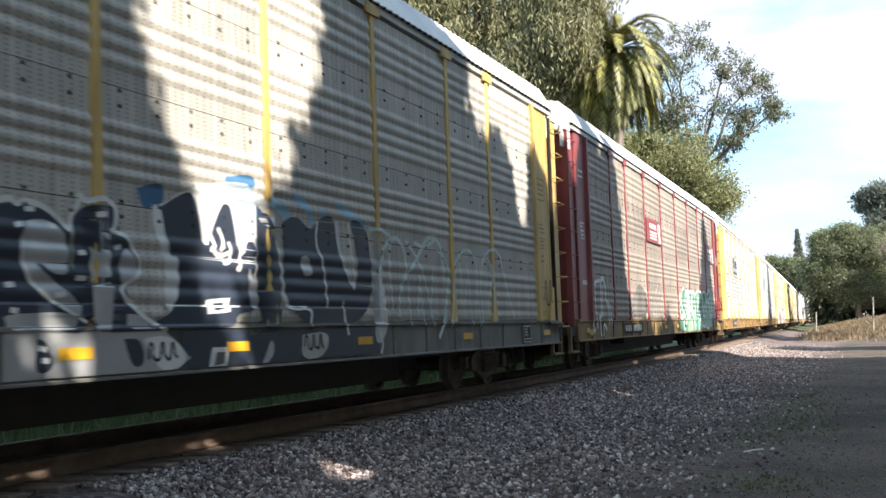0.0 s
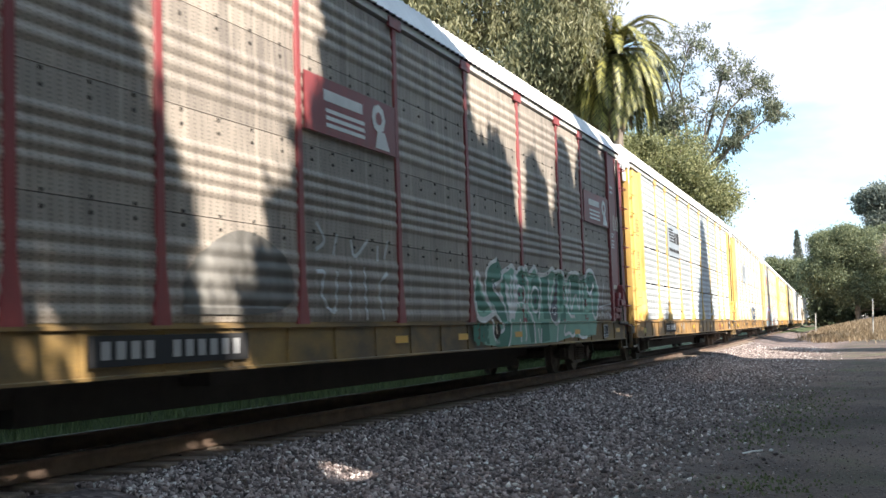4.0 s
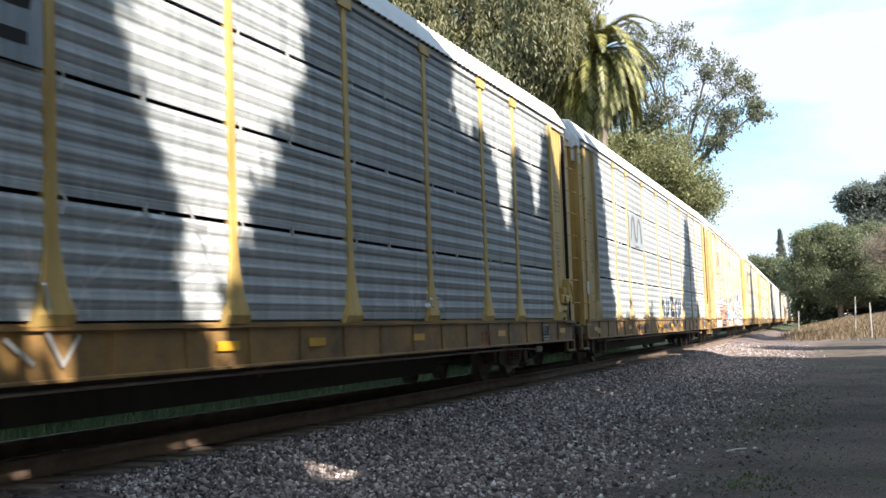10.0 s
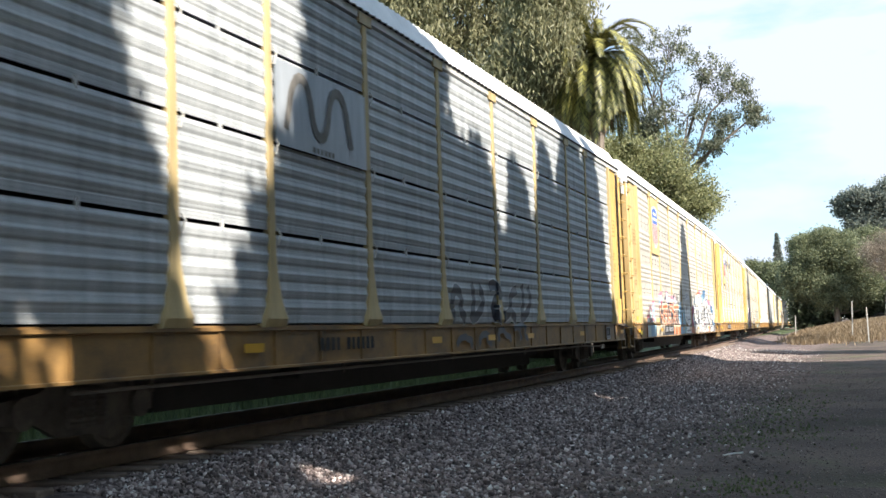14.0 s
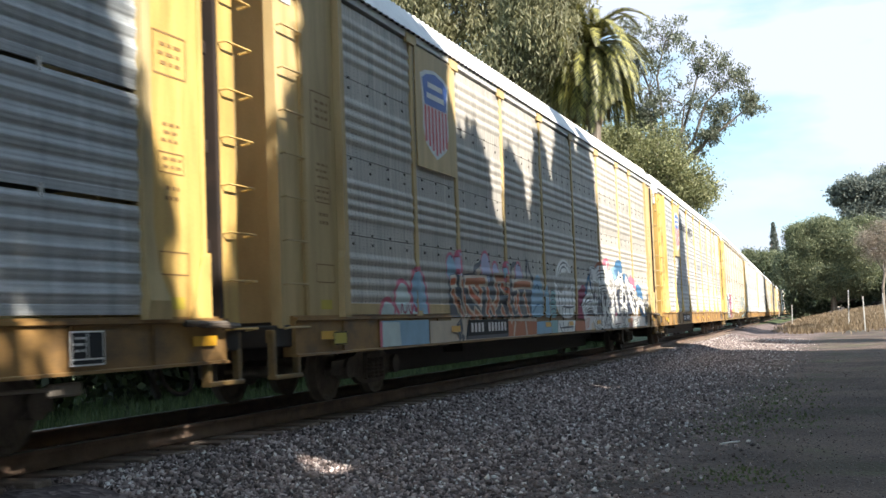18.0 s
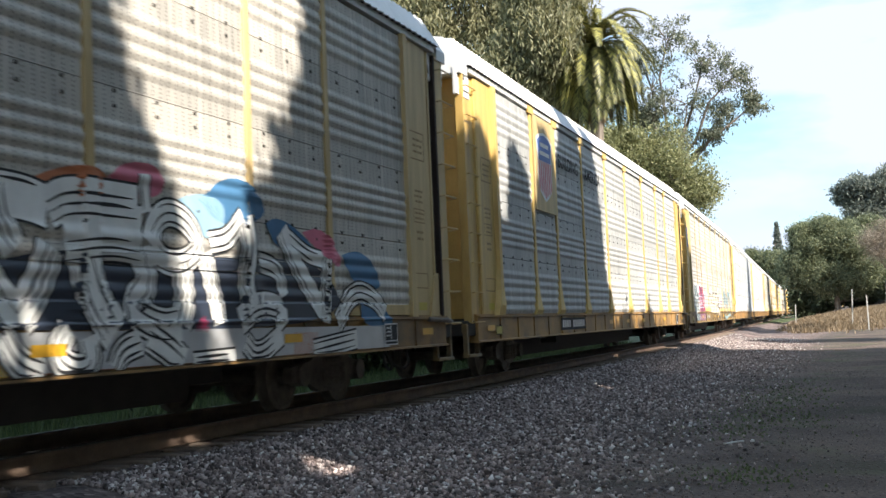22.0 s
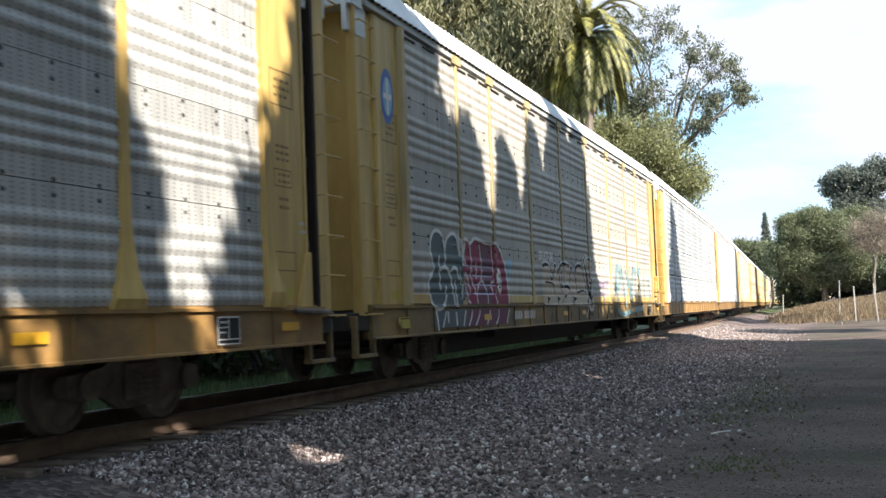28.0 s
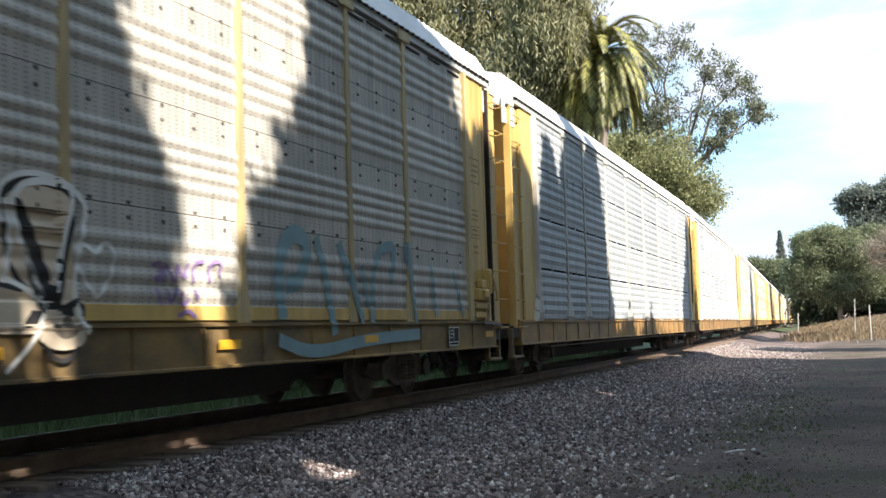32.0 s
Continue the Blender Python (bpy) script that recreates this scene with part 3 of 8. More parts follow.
def palm(base, height, fronds=200, length=5.2, seed=3):
    rr = random.Random(seed)
    t = thing("palm_tree", "date palm with arching fronds and a skirt of dead leaves", "palm tree", m=Matrix.Translation(base))
    bm = bmesh.new()
    limb(bm, rr, (0, 0, -0.3), (0, 0, height), 0.42, 0.38, 6, 0.002)
    part("trunk", bm, M["bark"], t)
    for i in range(fronds):
        dead = i >= fronds * 0.66
        az = rr.uniform(0, 2 * math.pi)
        el = radians(rr.uniform(-86, -50)) if dead else radians(-50 + 120 * (1 - i / (fronds * 0.66)) + rr.uniform(-8, 8))
        ln = length * rr.uniform(0.8, 1.1) * (0.85 if dead else 1.0)
        p, d = Vector((0, 0, height)), Vector((math.cos(az) * math.cos(el), math.sin(az) * math.cos(el), math.sin(el)))
        vs, fs = [], []
        steps = 30
        for j in range(steps):
            f = j / steps
            d = (d + Vector((0, 0, -0.075 - 0.03 * f))).normalized()
            q = p + d * ln / steps
            side = d.cross(Vector((0, 0, 1)))
            side = side.normalized() if side.length > 1e-3 else Vector((1, 0, 0))
            up = side.cross(d)
            for sgn in (1, -1):
                for half in (0, 0.5):
                    o = p.lerp(q, half)
                    tip = o + (side * sgn * 0.8 + d * 0.75 + up * 0.25 + Vector((0, 0, -0.25))).normalized() * 0.62 * math.sin(math.pi * min(1, 0.12 + f * 0.85)) ** 0.6
                    k = len(vs)
                    vs += [o - d * 0.055, o + d * 0.055, tip]
                    fs.append((k, k + 1, k + 2))
            k = len(vs)
            vs += [p - side * 0.02, p + side * 0.02, q]
            fs.append((k, k + 1, k + 2))
            p = q
        part("dead_frond" if dead else "frond", raw_mesh("frond", [tuple(v) for v in vs], fs, M["thatch" if dead else "palm"]), None, t)
    return t


palm((-6.5, 68.5, -0.3), 17.5)

# trees of the far end of the line, in leaf colours paled for haze
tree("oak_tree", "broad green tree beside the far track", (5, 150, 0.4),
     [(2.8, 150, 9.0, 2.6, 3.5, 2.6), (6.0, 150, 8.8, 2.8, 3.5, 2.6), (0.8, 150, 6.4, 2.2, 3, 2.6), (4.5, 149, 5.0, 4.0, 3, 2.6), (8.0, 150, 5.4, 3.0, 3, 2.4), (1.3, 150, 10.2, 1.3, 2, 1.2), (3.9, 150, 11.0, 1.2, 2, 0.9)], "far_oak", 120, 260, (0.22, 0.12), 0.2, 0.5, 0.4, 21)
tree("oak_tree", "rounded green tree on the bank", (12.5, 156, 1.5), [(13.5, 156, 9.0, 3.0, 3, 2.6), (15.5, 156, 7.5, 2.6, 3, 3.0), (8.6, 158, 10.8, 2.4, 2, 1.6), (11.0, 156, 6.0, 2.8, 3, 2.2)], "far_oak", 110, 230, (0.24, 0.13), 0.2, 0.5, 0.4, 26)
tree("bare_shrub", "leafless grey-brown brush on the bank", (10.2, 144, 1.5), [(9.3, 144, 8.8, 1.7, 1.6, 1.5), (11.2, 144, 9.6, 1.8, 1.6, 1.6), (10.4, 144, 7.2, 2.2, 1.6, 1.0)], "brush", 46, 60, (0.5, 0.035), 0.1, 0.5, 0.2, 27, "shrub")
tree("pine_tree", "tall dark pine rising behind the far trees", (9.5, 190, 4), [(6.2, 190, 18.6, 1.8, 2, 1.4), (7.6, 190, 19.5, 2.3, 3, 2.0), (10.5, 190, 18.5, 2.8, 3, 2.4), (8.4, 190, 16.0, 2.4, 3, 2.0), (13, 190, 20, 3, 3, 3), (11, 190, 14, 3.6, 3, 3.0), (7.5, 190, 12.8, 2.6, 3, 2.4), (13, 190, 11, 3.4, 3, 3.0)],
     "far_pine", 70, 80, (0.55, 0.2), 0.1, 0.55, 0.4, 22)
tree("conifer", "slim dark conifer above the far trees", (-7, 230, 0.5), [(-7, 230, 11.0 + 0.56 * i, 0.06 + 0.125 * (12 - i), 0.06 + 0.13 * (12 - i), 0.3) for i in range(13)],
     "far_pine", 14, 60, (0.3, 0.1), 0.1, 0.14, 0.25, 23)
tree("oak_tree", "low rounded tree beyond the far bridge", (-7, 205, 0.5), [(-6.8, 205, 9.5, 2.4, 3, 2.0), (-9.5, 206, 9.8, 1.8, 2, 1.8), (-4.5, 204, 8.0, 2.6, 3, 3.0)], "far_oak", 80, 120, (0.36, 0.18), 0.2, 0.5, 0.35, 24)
tree("shrub", "dark shrubs at the foot of the far slope", (1.5, 160, 0.4), [(0.8, 160, 3.5, 2.2, 2, 2.6), (3.6, 158, 3.2, 2.4, 2, 2.4), (0.2, 168, 2.4, 1.6, 2, 2.0), (7.5, 158, 3.2, 2.6, 2, 2.0), (9.5, 152, 4.0, 2.6, 2, 1.6), (12.5, 150, 3.8, 2.6, 2, 1.6)], "shrub_green", 80, 80, (0.5, 0.22), 0.2, 0.5, 0.3, 25, "shrub")


# row of trees on the sunny side of the lot; their shade falls on the train and the gravel
def shade_tree(label, x, blobs, leaf, seed, clumps=40, per=70, spread=0.32):
    """blobs: (place along the train, height on the train's side, half width, half height) of the shade wanted."""
    k = x - 1.6
    out = [(x, y - 0.5 * k, z + 0.94 * k, 0.6, ry, rz) for y, z, ry, rz in blobs]
    cy = sum(b[1] for b in out) / len(out)
    return tree("shade_tree", label, (x, cy, -0.6), out, leaf, clumps, per, (0.42, 0.22), 0.3, spread, 0.28, seed)


def spire(y, top, slope, low, step=0.42):
    """The stacked masses of one pointed tree top, from its tip down to the height low."""
    out, z = [], top - 0.22
    while z > low:
        out.append((y, z, 0.10 + slope * (top - z), 0.34))
        z -= step
    return out


shade_tree("tall leafy tree at the edge of the lot", 14.0, [(5.9, 2.1, 1.2, 1.0), (5.3, 1.0, 2.0, 1.2), (3.8, 3.0, 1.2, 1.0), (7.0, 0.0, 1.2, 0.7), (8.2, -0.8, 1.6, 0.5), (4, -4, 4, 3)], "oak", 31, 24, 34, 0.26)
shade_tree("slim airy young tree with sparse leaves", 14.3, [(8.9, 2.55, 0.8, 0.5), (8.7, 1.7, 0.9, 0.5), (7.3, 2.6, 0.7, 0.7), (7.4, 3.6, 0.7, 0.5), (8.1, 4.3, 0.6, 0.5), (7.0, 4.8, 0.8, 0.6), (8.5, 3.3, 0.4, 0.4), (9.2, 0.2, 1.0, 0.3), (9.6, 0.8, 0.7, 0.25), (10.4, -0.1, 1.4, 0.3)], "oak", 39, 24, 24, 0.2)
shade_tree("tall tree with a dense pointed crown", 14.0, [(14.7, 6.4, 1.6, 1.1), (15.55, 5.2, 2.4, 0.95), (15.7, 4.3, 2.75, 1.0), (15.45, 3.0, 3.1, 0.9), (14.8, 2.0, 3.15, 0.8), (14.1, 1.0, 3.1, 0.9), (18.6, 2.9, 1.5, 1.0), (18.4, 1.4, 2.4, 1.3), (14.6, -0.3, 3.9, 1.2), (18.6, -0.4, 3.0, 1.5), (10.9, -1.5, 2.2, 0.7)], "oak", 32, 150, 220, 0.17)
shade_tree("leafy tree with a ragged crown of pointed tops", 14.5, spire(20.0, 3.65, 0.7, 2.4) + spire(22.5, 3.65, 0.42, 2.2) + spire(24.7, 4.25, 0.42, 2.4) + [(21.6, 1.7, 2.2, 1.2), (24.6, 2.0, 1.8, 1.2), (22.5, 0.2, 2.6, 1.3), (25.5, 0.4, 2.6, 1.4), (23.5, -1.6, 3.4, 1.4)], "oak", 33, 60, 170, 0.17)
shade_tree("tall dark tree with two pointed tops", 14.5, spire(27.1, 5.8, 0.62, 3.0) + spire(29.2, 5.2, 0.45, 3.0) + [(28.2, 2.4, 2.2, 1.4), (28.6, 0.8, 3.0, 1.5), (29.4, -0.2, 3.0, 1.4), (28.5, -1.6, 2.6, 1.4)], "pine", 38, 60, 170, 0.17)
shade_tree("leafy tree with a low crown", 15.0, [(34, -0.6, 2.8, 1.2), (38.5, -0.4, 2.6, 1.2), (43, -1.2, 2.6, 1.4)], "oak", 34, 90, 150, 0.28)
shade_tree("slender dark pointed tree", 15.0, spire(48.0, 4.6, 0.7, 0.4) + [(48.3, -0.6, 3.0, 1.4), (48.5, -2.0, 2.6, 1.4)], "pine", 35, 50, 130, 0.2)
shade_tree("bushy tree beside the lot's far end", 15.0, [(66.5, -3.2, 2.4, 1.8), (71, -3.2, 2.4, 1.8), (68.5, -5.5, 3.4, 1.8)], "oak", 36, 80, 100, 0.35)
shade_tree("tall dark tree beside the far line", 15.0, spire(97, 6.4, 0.6, 2.6, 0.8) + [(95, 1.6, 4.0, 1.4), (91, 0.6, 6.0, 1.4), (104, 0.5, 5.0, 3.0)], "pine", 37, 60, 100, 0.4)
# unseen foliage added to shade the lot and cut low sky light
for i, y in enumerate((4, 12, 20, 28, 36, 44)):
    shade_tree("tall clipped hedge tree along the lot", 14.5 + 0.2 * (i % 2), [(y + 1, -3.0, 3.4, 1.9), (y + 5, -3.4, 3.0, 1.9), (y + 2, -6.2, 3.4, 2.2), (y + 6, -6.4, 3.0, 2.2), (y + 2, -9.4, 3.4, 2.0), (y + 6, -9.6, 3.0, 2.0)], "oak", 60 + i, 60, 110, 0.36)

# unseen trees added to close the lot and hold back the sky's fill light
tree("gum_tree", "tall gum tree at the back of the lot", (14, -14, -0.6), [(13, -13, 11, 4, 4, 5), (8, -12, 13, 4, 4, 4), (15, -9, 8, 3, 4, 5), (4, -14, 12, 4, 4, 5)], "gum", 70, 80, (0.5, 0.2), 0.6, 0.6, 0.5, 51)
tree("oak_tree", "spreading oak at the back of the lot", (26, -4, -0.6), [(22, 30, 5, 3, 8, 4), (22, 46, 3.5, 3, 8, 3), (24, 60, 3.5, 3, 8, 3)], "oak", 110, 80, (0.6, 0.3), 0.3, 0.7, 0.5, 52)

# ---- overbridge, posts, weeds ----
bridge = thing("overbridge", "plain concrete road bridge over the far track", "bridge", m=pose(-8, 240, 0))
part("deck", boxes((-16, 6.5, -4, 4, 6.6, 7.6), bevel=0.05), M["concrete"], bridge)
part("parapet", boxes((-16, 6.5, -4.2, -3.9, 7.61, 8.5), bevel=0.03), M["concrete"], bridge)
part("abutment", boxes((4.4, 6.4, -3.5, 3.5, -0.5, 6.59), bevel=0.05), M["concrete"], bridge)
part("abutment", boxes((-14, -12, -3.5, 3.5, -0.5, 6.59), bevel=0.05), M["concrete"], bridge)
for x, y, top, lean, lab in ((1.4, 120, 1.7, 2, "white marker post beside the far track"), (6.9, 95, 2.49, 2, "pale wooden post standing in dry weeds"), (8.05, 88, 1.93, -1, "white marker post at the lot's edge"), (9.45, 84, 2.02, -4, "leaning grey post at the lot's edge")):
    z = float(ground_z(np.array([x]), np.array([y]))[0])
    h = top - z
    po = thing("marker_post", lab, "post", m=pose(x, y, z - 0.05, 0, lean))
    part("post", boxes((-0.045, 0.045, -0.045, 0.045, 0, h), bevel=0.01), M["post"], po)
    part("post_cap", boxes((-0.055, 0.055, -0.055, 0.055, h + 0.001, h + 0.05), bevel=0.012), M["post"], po)


def tufts(name, label, n, region, h, leaf, seed):
    r = np.random.RandomState(seed)
    x, y = region(r, n)
    z = ground_z(x, y)
    lean = r.randn(n, 2) * 0.3
    hh = h * (0.5 + r.rand(n))
    a = r.rand(n) * 6.28
    wx, wy = np.cos(a) * 0.012 * (1 + y / 25), np.sin(a) * 0.012 * (1 + y / 25)
    v = np.stack([np.stack([x - wx, y - wy, z], -1), np.stack([x + wx, y + wy, z], -1), np.stack([x + lean[:, 0] * hh, y + lean[:, 1] * hh, z + hh], -1)], 1)
    me = raw_mesh(name, v.reshape(-1, 3), np.arange(3 * n).reshape(-1, 3), M[leaf])
    return tagged(new(name, me), label, "plants", kind="stuff")


def field(x0, x1, y0, y1):
    return lambda r, n: (x0 + (x1 - x0) * r.rand(n), y0 + (y1 - y0) * r.rand(n))


for i in range(11):
    y = 9.0 + 5.6 * i
    tree("shrub", "dark leafy shrub on the far side of the track", (-6.4 - 0.3 * (i % 3), y, 0.0), [(-6.3 - 0.3 * (i % 3), y - 1.4, 0.9, 1.1, 1.7, 1.1), (-6.8, y + 1.3, 1.1, 1.2, 1.8, 1.2), (-7.2, y, 2.6, 1.2, 2.4, 1.4), (-7.4, y + 2.6, 0.5, 0.9, 1.6, 0.6)], "thicket", 32, 100, (0.26, 0.14), 0.3, 0.34, 0.09, 80 + i, "shrub")
tufts("grass", "fresh green grass on the far side of the track", 26000, beside_track(-9.0, -2.7, 6, 60, 1.3), 0.32, "grass", 41)
tufts("dry_weeds", "dry brown weeds on the low bank by the far track", 26000, lambda r, n: ((lambda y: (5.6 + 0.9 * r.randn(n) - off_track(np.zeros(n), y) + 13 * r.rand(n), y))(91 + 44 * r.rand(n) + 2.5 * r.randn(n))), 0.34, "weeds", 42)


def patch_of(x, y, rx, ry):
    return lambda r, n: (x + rx * r.randn(n), y + ry * r.randn(n))


for x, y, rx, ry, n in ((6.4, 19.6, 0.5, 1.6, 520), (6.6, 12.2, 0.3, 0.5, 240), (6.2, 24.5, 0.5, 2.0, 420), (5.9, 17.2, 0.3, 0.8, 160)):
    tufts("low_grass", "thin green grass sprouting from the dirt lot", n, patch_of(x, y, rx, ry), 0.028, "sprout", int(x * 10))
stick = thing("bleached_stick", "pale bleached stick lying on the dirt", "stick", m=pose(6.2, 15.3, float(ground_z(np.array([6.2]), np.array([15.3]))[0]) + 0.012, 0, 0, 60))
bm = bmesh.new()
pipe(bm, [Vector(q) for q in ((-0.2, 0, 0), (-0.08, 0.01, 0.002), (0.02, 0.012, 0.004), (0.2, -0.01, 0))], 0.011)
part("stem", bm, M["white"], stick)


# ---- the train: autorack wagons ----
PITCH = 28.642
POSTS = (-12.12, -9.35, -7.32, -4.47, -1.5, 1.5, 4.47, 7.32, 9.35, 12.12)
DECK, EAVE = 1.14, 5.37
ROWS_Z = [DECK + 0.03 + i * 1.058 for i in range(5)]
FACE = 1.55


def rib_slotted(z):
    """Outward relief of the slotted side sheets: five rounded ribs a sheet, fine grooves between."""
    f = (z - ROWS_Z[0]) % 1.058
    if f < 0.11:
        return 0.004
    return 0.019 * (0.5 - 0.5 * math.cos(2 * math.pi * (f - 0.11) / 0.19)) + 0.004 * (0.5 - 0.5 * math.cos(2 * math.pi * (f - 0.11) / 0.065))


BANDS = ((1.17, 2.0, 5), (2.42, 2.99, 4), (3.43, 4.09, 4), (4.53, 5.20, 4))


def rib_banded(z):
    """Outward relief of the banded side sheets: groups of ribs between flat bands."""
    for a, b, n in BANDS:
        if a < z < b:
            return 0.020 * (0.5 - 0.5 * math.cos(2 * math.pi * n * (z - a) / (b - a))) ** 0.8
    return 0.0


RELIEF = {"slotted": rib_slotted, "banded": rib_banded}
panel_cache, shared = {}, {}


def panel_mesh(style, width, row, material):
    key = (style, round(width, 2), row, material)
    if key not in panel_cache:
        bm = bmesh.new()
        gap = 0.022 if style == "slotted" else 0.004
        z0, z1 = ROWS_Z[row] + gap, ROWS_Z[row + 1] - gap
        if row == 3:
            z1 = EAVE - 0.03
        n = 110 if style == "slotted" else 64
        prof = [(FACE + RELIEF[style](z0 + (z1 - z0) * i / n), z0 + (z1 - z0) * i / n) for i in range(n + 1)]
        back = [(FACE - 0.02, z1), (FACE - 0.02, z0)]
        sweep(bm, prof + back, (-width / 2, width / 2))
        panel_cache[key] = mesh_of("side_panel", bm, M[material])
    return panel_cache[key]


def rivet_mesh(width):
    """Bolt heads in two lines on each flat band of one bay."""
    key = ("rivets", round(width, 2))
    if key not in panel_cache:
        bm = bmesh.new()
        for lo, hi in ((2.0, 2.42), (2.99, 3.43), (4.09, 4.53)):
            for f in (0.28, 0.60):
                z = lo + (hi - lo) * f
                n = max(2, round(width / 0.62))
                for i in range(n):
                    y = -width / 2 + width * (i + 0.5) / n
                    box(bm, FACE, FACE + 0.014, y - 0.016, y + 0.016, z - 0.016, z + 0.016)
        panel_cache[key] = mesh_of("bolt_pattern", bm, M["grime"])
    return panel_cache[key]


def once(key, make):
    if key not in shared:
        shared[key] = make()
    return shared[key]


def roof_mesh():
    bm = bmesh.new()
    step = 0.11
    n = int(27.2 / step)
    rings = []
    for i in range(n + 1):
        y = -13.6 + 27.2 * i / n
        h = 0.028 if i % 2 else 0.0
        prof = [(1.60, 5.50), (1.615 + h, 5.505), (1.30 + h, 6.0 + h * 0.6), (0.7, 6.10 + h), (0, 6.13 + h), (-0.7, 6.10 + h), (-1.30, 6.0), (-1.615, 5.505)]
        rings.append([bm.verts.new((x, y, z)) for x, z in prof])
    for a, b in zip(rings, rings[1:]):
        for j in range(len(a) - 1):
            bm.faces.new((a[j], b[j], b[j + 1], a[j + 1]))
    bm.faces.new(rings[0][::-1])
    bm.faces.new(rings[-1])
    return mesh_of("roof", bm, M["roof"])


def post_mesh(style, material):
    bm = bmesh.new()
    if style == "flared":
        # hat-shaped post that spreads into a foot over the sill
        lv = [(1.145, 0.27, 1.605), (1.24, 0.25, 1.64), (1.42, 0.17, 1.615), (1.75, 0.105, 1.592), (2.0, 0.082, 1.584), (5.40, 0.075, 1.582)]
    else:
        lv = [(1.145, 0.15, 1.59), (1.60, 0.085, 1.584), (1.70, 0.072, 1.582), (5.40, 0.066, 1.581)]
    rings = []
    for z, w, x in lv:
        rings.append([bm.verts.new(c) for c in ((1.50, -w, z), (x - 0.012, -w, z), (x, -w * 0.82, z), (x, w * 0.82, z), (x - 0.012, w, z), (1.50, w, z))])
    for a, b in zip(rings, rings[1:]):
        for i in range(6):
            j = (i + 1) % 6
            bm.faces.new((a[i], a[j], b[j], b[i]))
    bm.faces.new(rings[0][::-1])
    bm.faces.new(rings[-1])
    return mesh_of("side_post", bm, M[material])


def corner_mesh(style, material, end):
    """Post at the end of the panels with a wing that curves out at its foot."""
    bm = bmesh.new()
    lv = [(1.145, 0.42, 1.63), (1.32, 0.36, 1.66), (1.6, 0.22, 1.63), (2.0, 0.15, 1.62), (5.38, 0.15, 1.62)] if style == "flared" else \
         [(1.145, 0.20, 1.62), (1.9, 0.17, 1.62), (2.0, 0.13, 1.62), (5.38, 0.13, 1.62)]
    rings = []
    for z, w, x in lv:
        rings.append([bm.verts.new(c) for c in ((1.50, -0.10 * end, z), (x, -0.10 * end, z), (x, (w - 0.10) * end, z), (1.50, (w - 0.06) * end, z))])
    for a, b in zip(rings, rings[1:]):
        for i in range(4):
            j = (i + 1) % 4
            bm.faces.new((a[i], a[j], b[j], b[i]))
    bm.faces.new(rings[0][::-1])
    bm.faces.new(rings[-1])
    return mesh_of("corner_post", bm, M[material])


def wheelset_mesh():
    bm = bmesh.new()
    for x in (-0.755, 0.755):
        sgn = 1 if x > 0 else -1
        rim = [(x + 0.065 * sgn, 0.36), (x + 0.065 * sgn, 0.415), (x - 0.05 * sgn, 0.42), (x - 0.075 * sgn, 0.445), (x - 0.085 * sgn, 0.36), (x - 0.03 * sgn, 0.33), (x - 0.01 * sgn, 0.16), (x + 0.05 * sgn, 0.10), (x + 0.04 * sgn, 0.33)]
        seg = 28
        rings = [[bm.verts.new((px, math.cos(2 * math.pi * i / seg) * pr, math.sin(2 * math.pi * i / seg) * pr)) for px, pr in rim] for i in range(seg)]
        for i in range(seg):
            a, b = rings[i], rings[(i + 1) % seg]
            for j in range(len(rim)):
                q = (j + 1) % len(rim)
                bm.faces.new((a[j], a[q], b[q], b[j]))
    tube(bm, (-1.05, 0, 0), (1.05, 0, 0), 0.085, seg=12)
    for x in (-1.08, 1.08):
        for k in range(3):
            a = 2 * math.pi * k / 3
            tube(bm, (x - 0.02, math.cos(a) * 0.045, math.sin(a) * 0.045), (x + 0.02, math.cos(a) * 0.045, math.sin(a) * 0.045), 0.016, seg=6)
    return mesh_of("wheelset", bm, M["cast"])


def side_frame_mesh():
    bm = bmesh.new()
    pts_top = [(-1.12, 0.55), (-0.62, 0.60), (-0.3, 0.72), (0.3, 0.72), (0.62, 0.60), (1.12, 0.55)]
    pts_low = [(-1.12, 0.36), (-0.72, 0.36), (-0.34, 0.20), (0.34, 0.20), (0.72, 0.36), (1.12, 0.36)]
    for x0, x1 in ((0.98, 1.10),):
        rings = []
        for (y, zt), (y2, zl) in zip(pts_top, pts_low):
            rings.append([bm.verts.new(c) for c in ((x0, y, zl), (x1, y2, zl), (x1, y, zt), (x0, y, zt))])
        for a, b in zip(rings, rings[1:]):
            for i in range(4):
                j = (i + 1) % 4
                bm.faces.new((a[i], a[j], b[j], b[i]))
        bm.faces.new(rings[0][::-1])
        bm.faces.new(rings[-1])
    for y in (-0.86, 0.86):
        tube(bm, (0.96, y, 0.44), (1.16, y, 0.44), 0.14, seg=14)
    box(bm, 1.09, 1.15, -0.26, 0.26, 0.26, 0.64, 0.02)
    return mesh_of("side_frame", bm, M["cast"])


def spring_mesh():
    bm = bmesh.new()
    seg, rings = 10, []
    for k in range(12):
        rad = 0.078 if k % 2 else 0.062
        rings.append([bm.verts.new((1.16 + math.cos(2 * math.pi * i / seg) * rad, math.sin(2 * math.pi * i / seg) * rad, 0.28 + k * 0.026)) for i in range(seg)])
    for a, b in zip(rings, rings[1:]):
        for i in range(seg):
            bm.faces.new((a[i], a[(i + 1) % seg], b[(i + 1) % seg], b[i]))
    bm.faces.new(rings[0][::-1])
    bm.faces.new(rings[-1])
    return mesh_of("spring", bm, M["cast"])


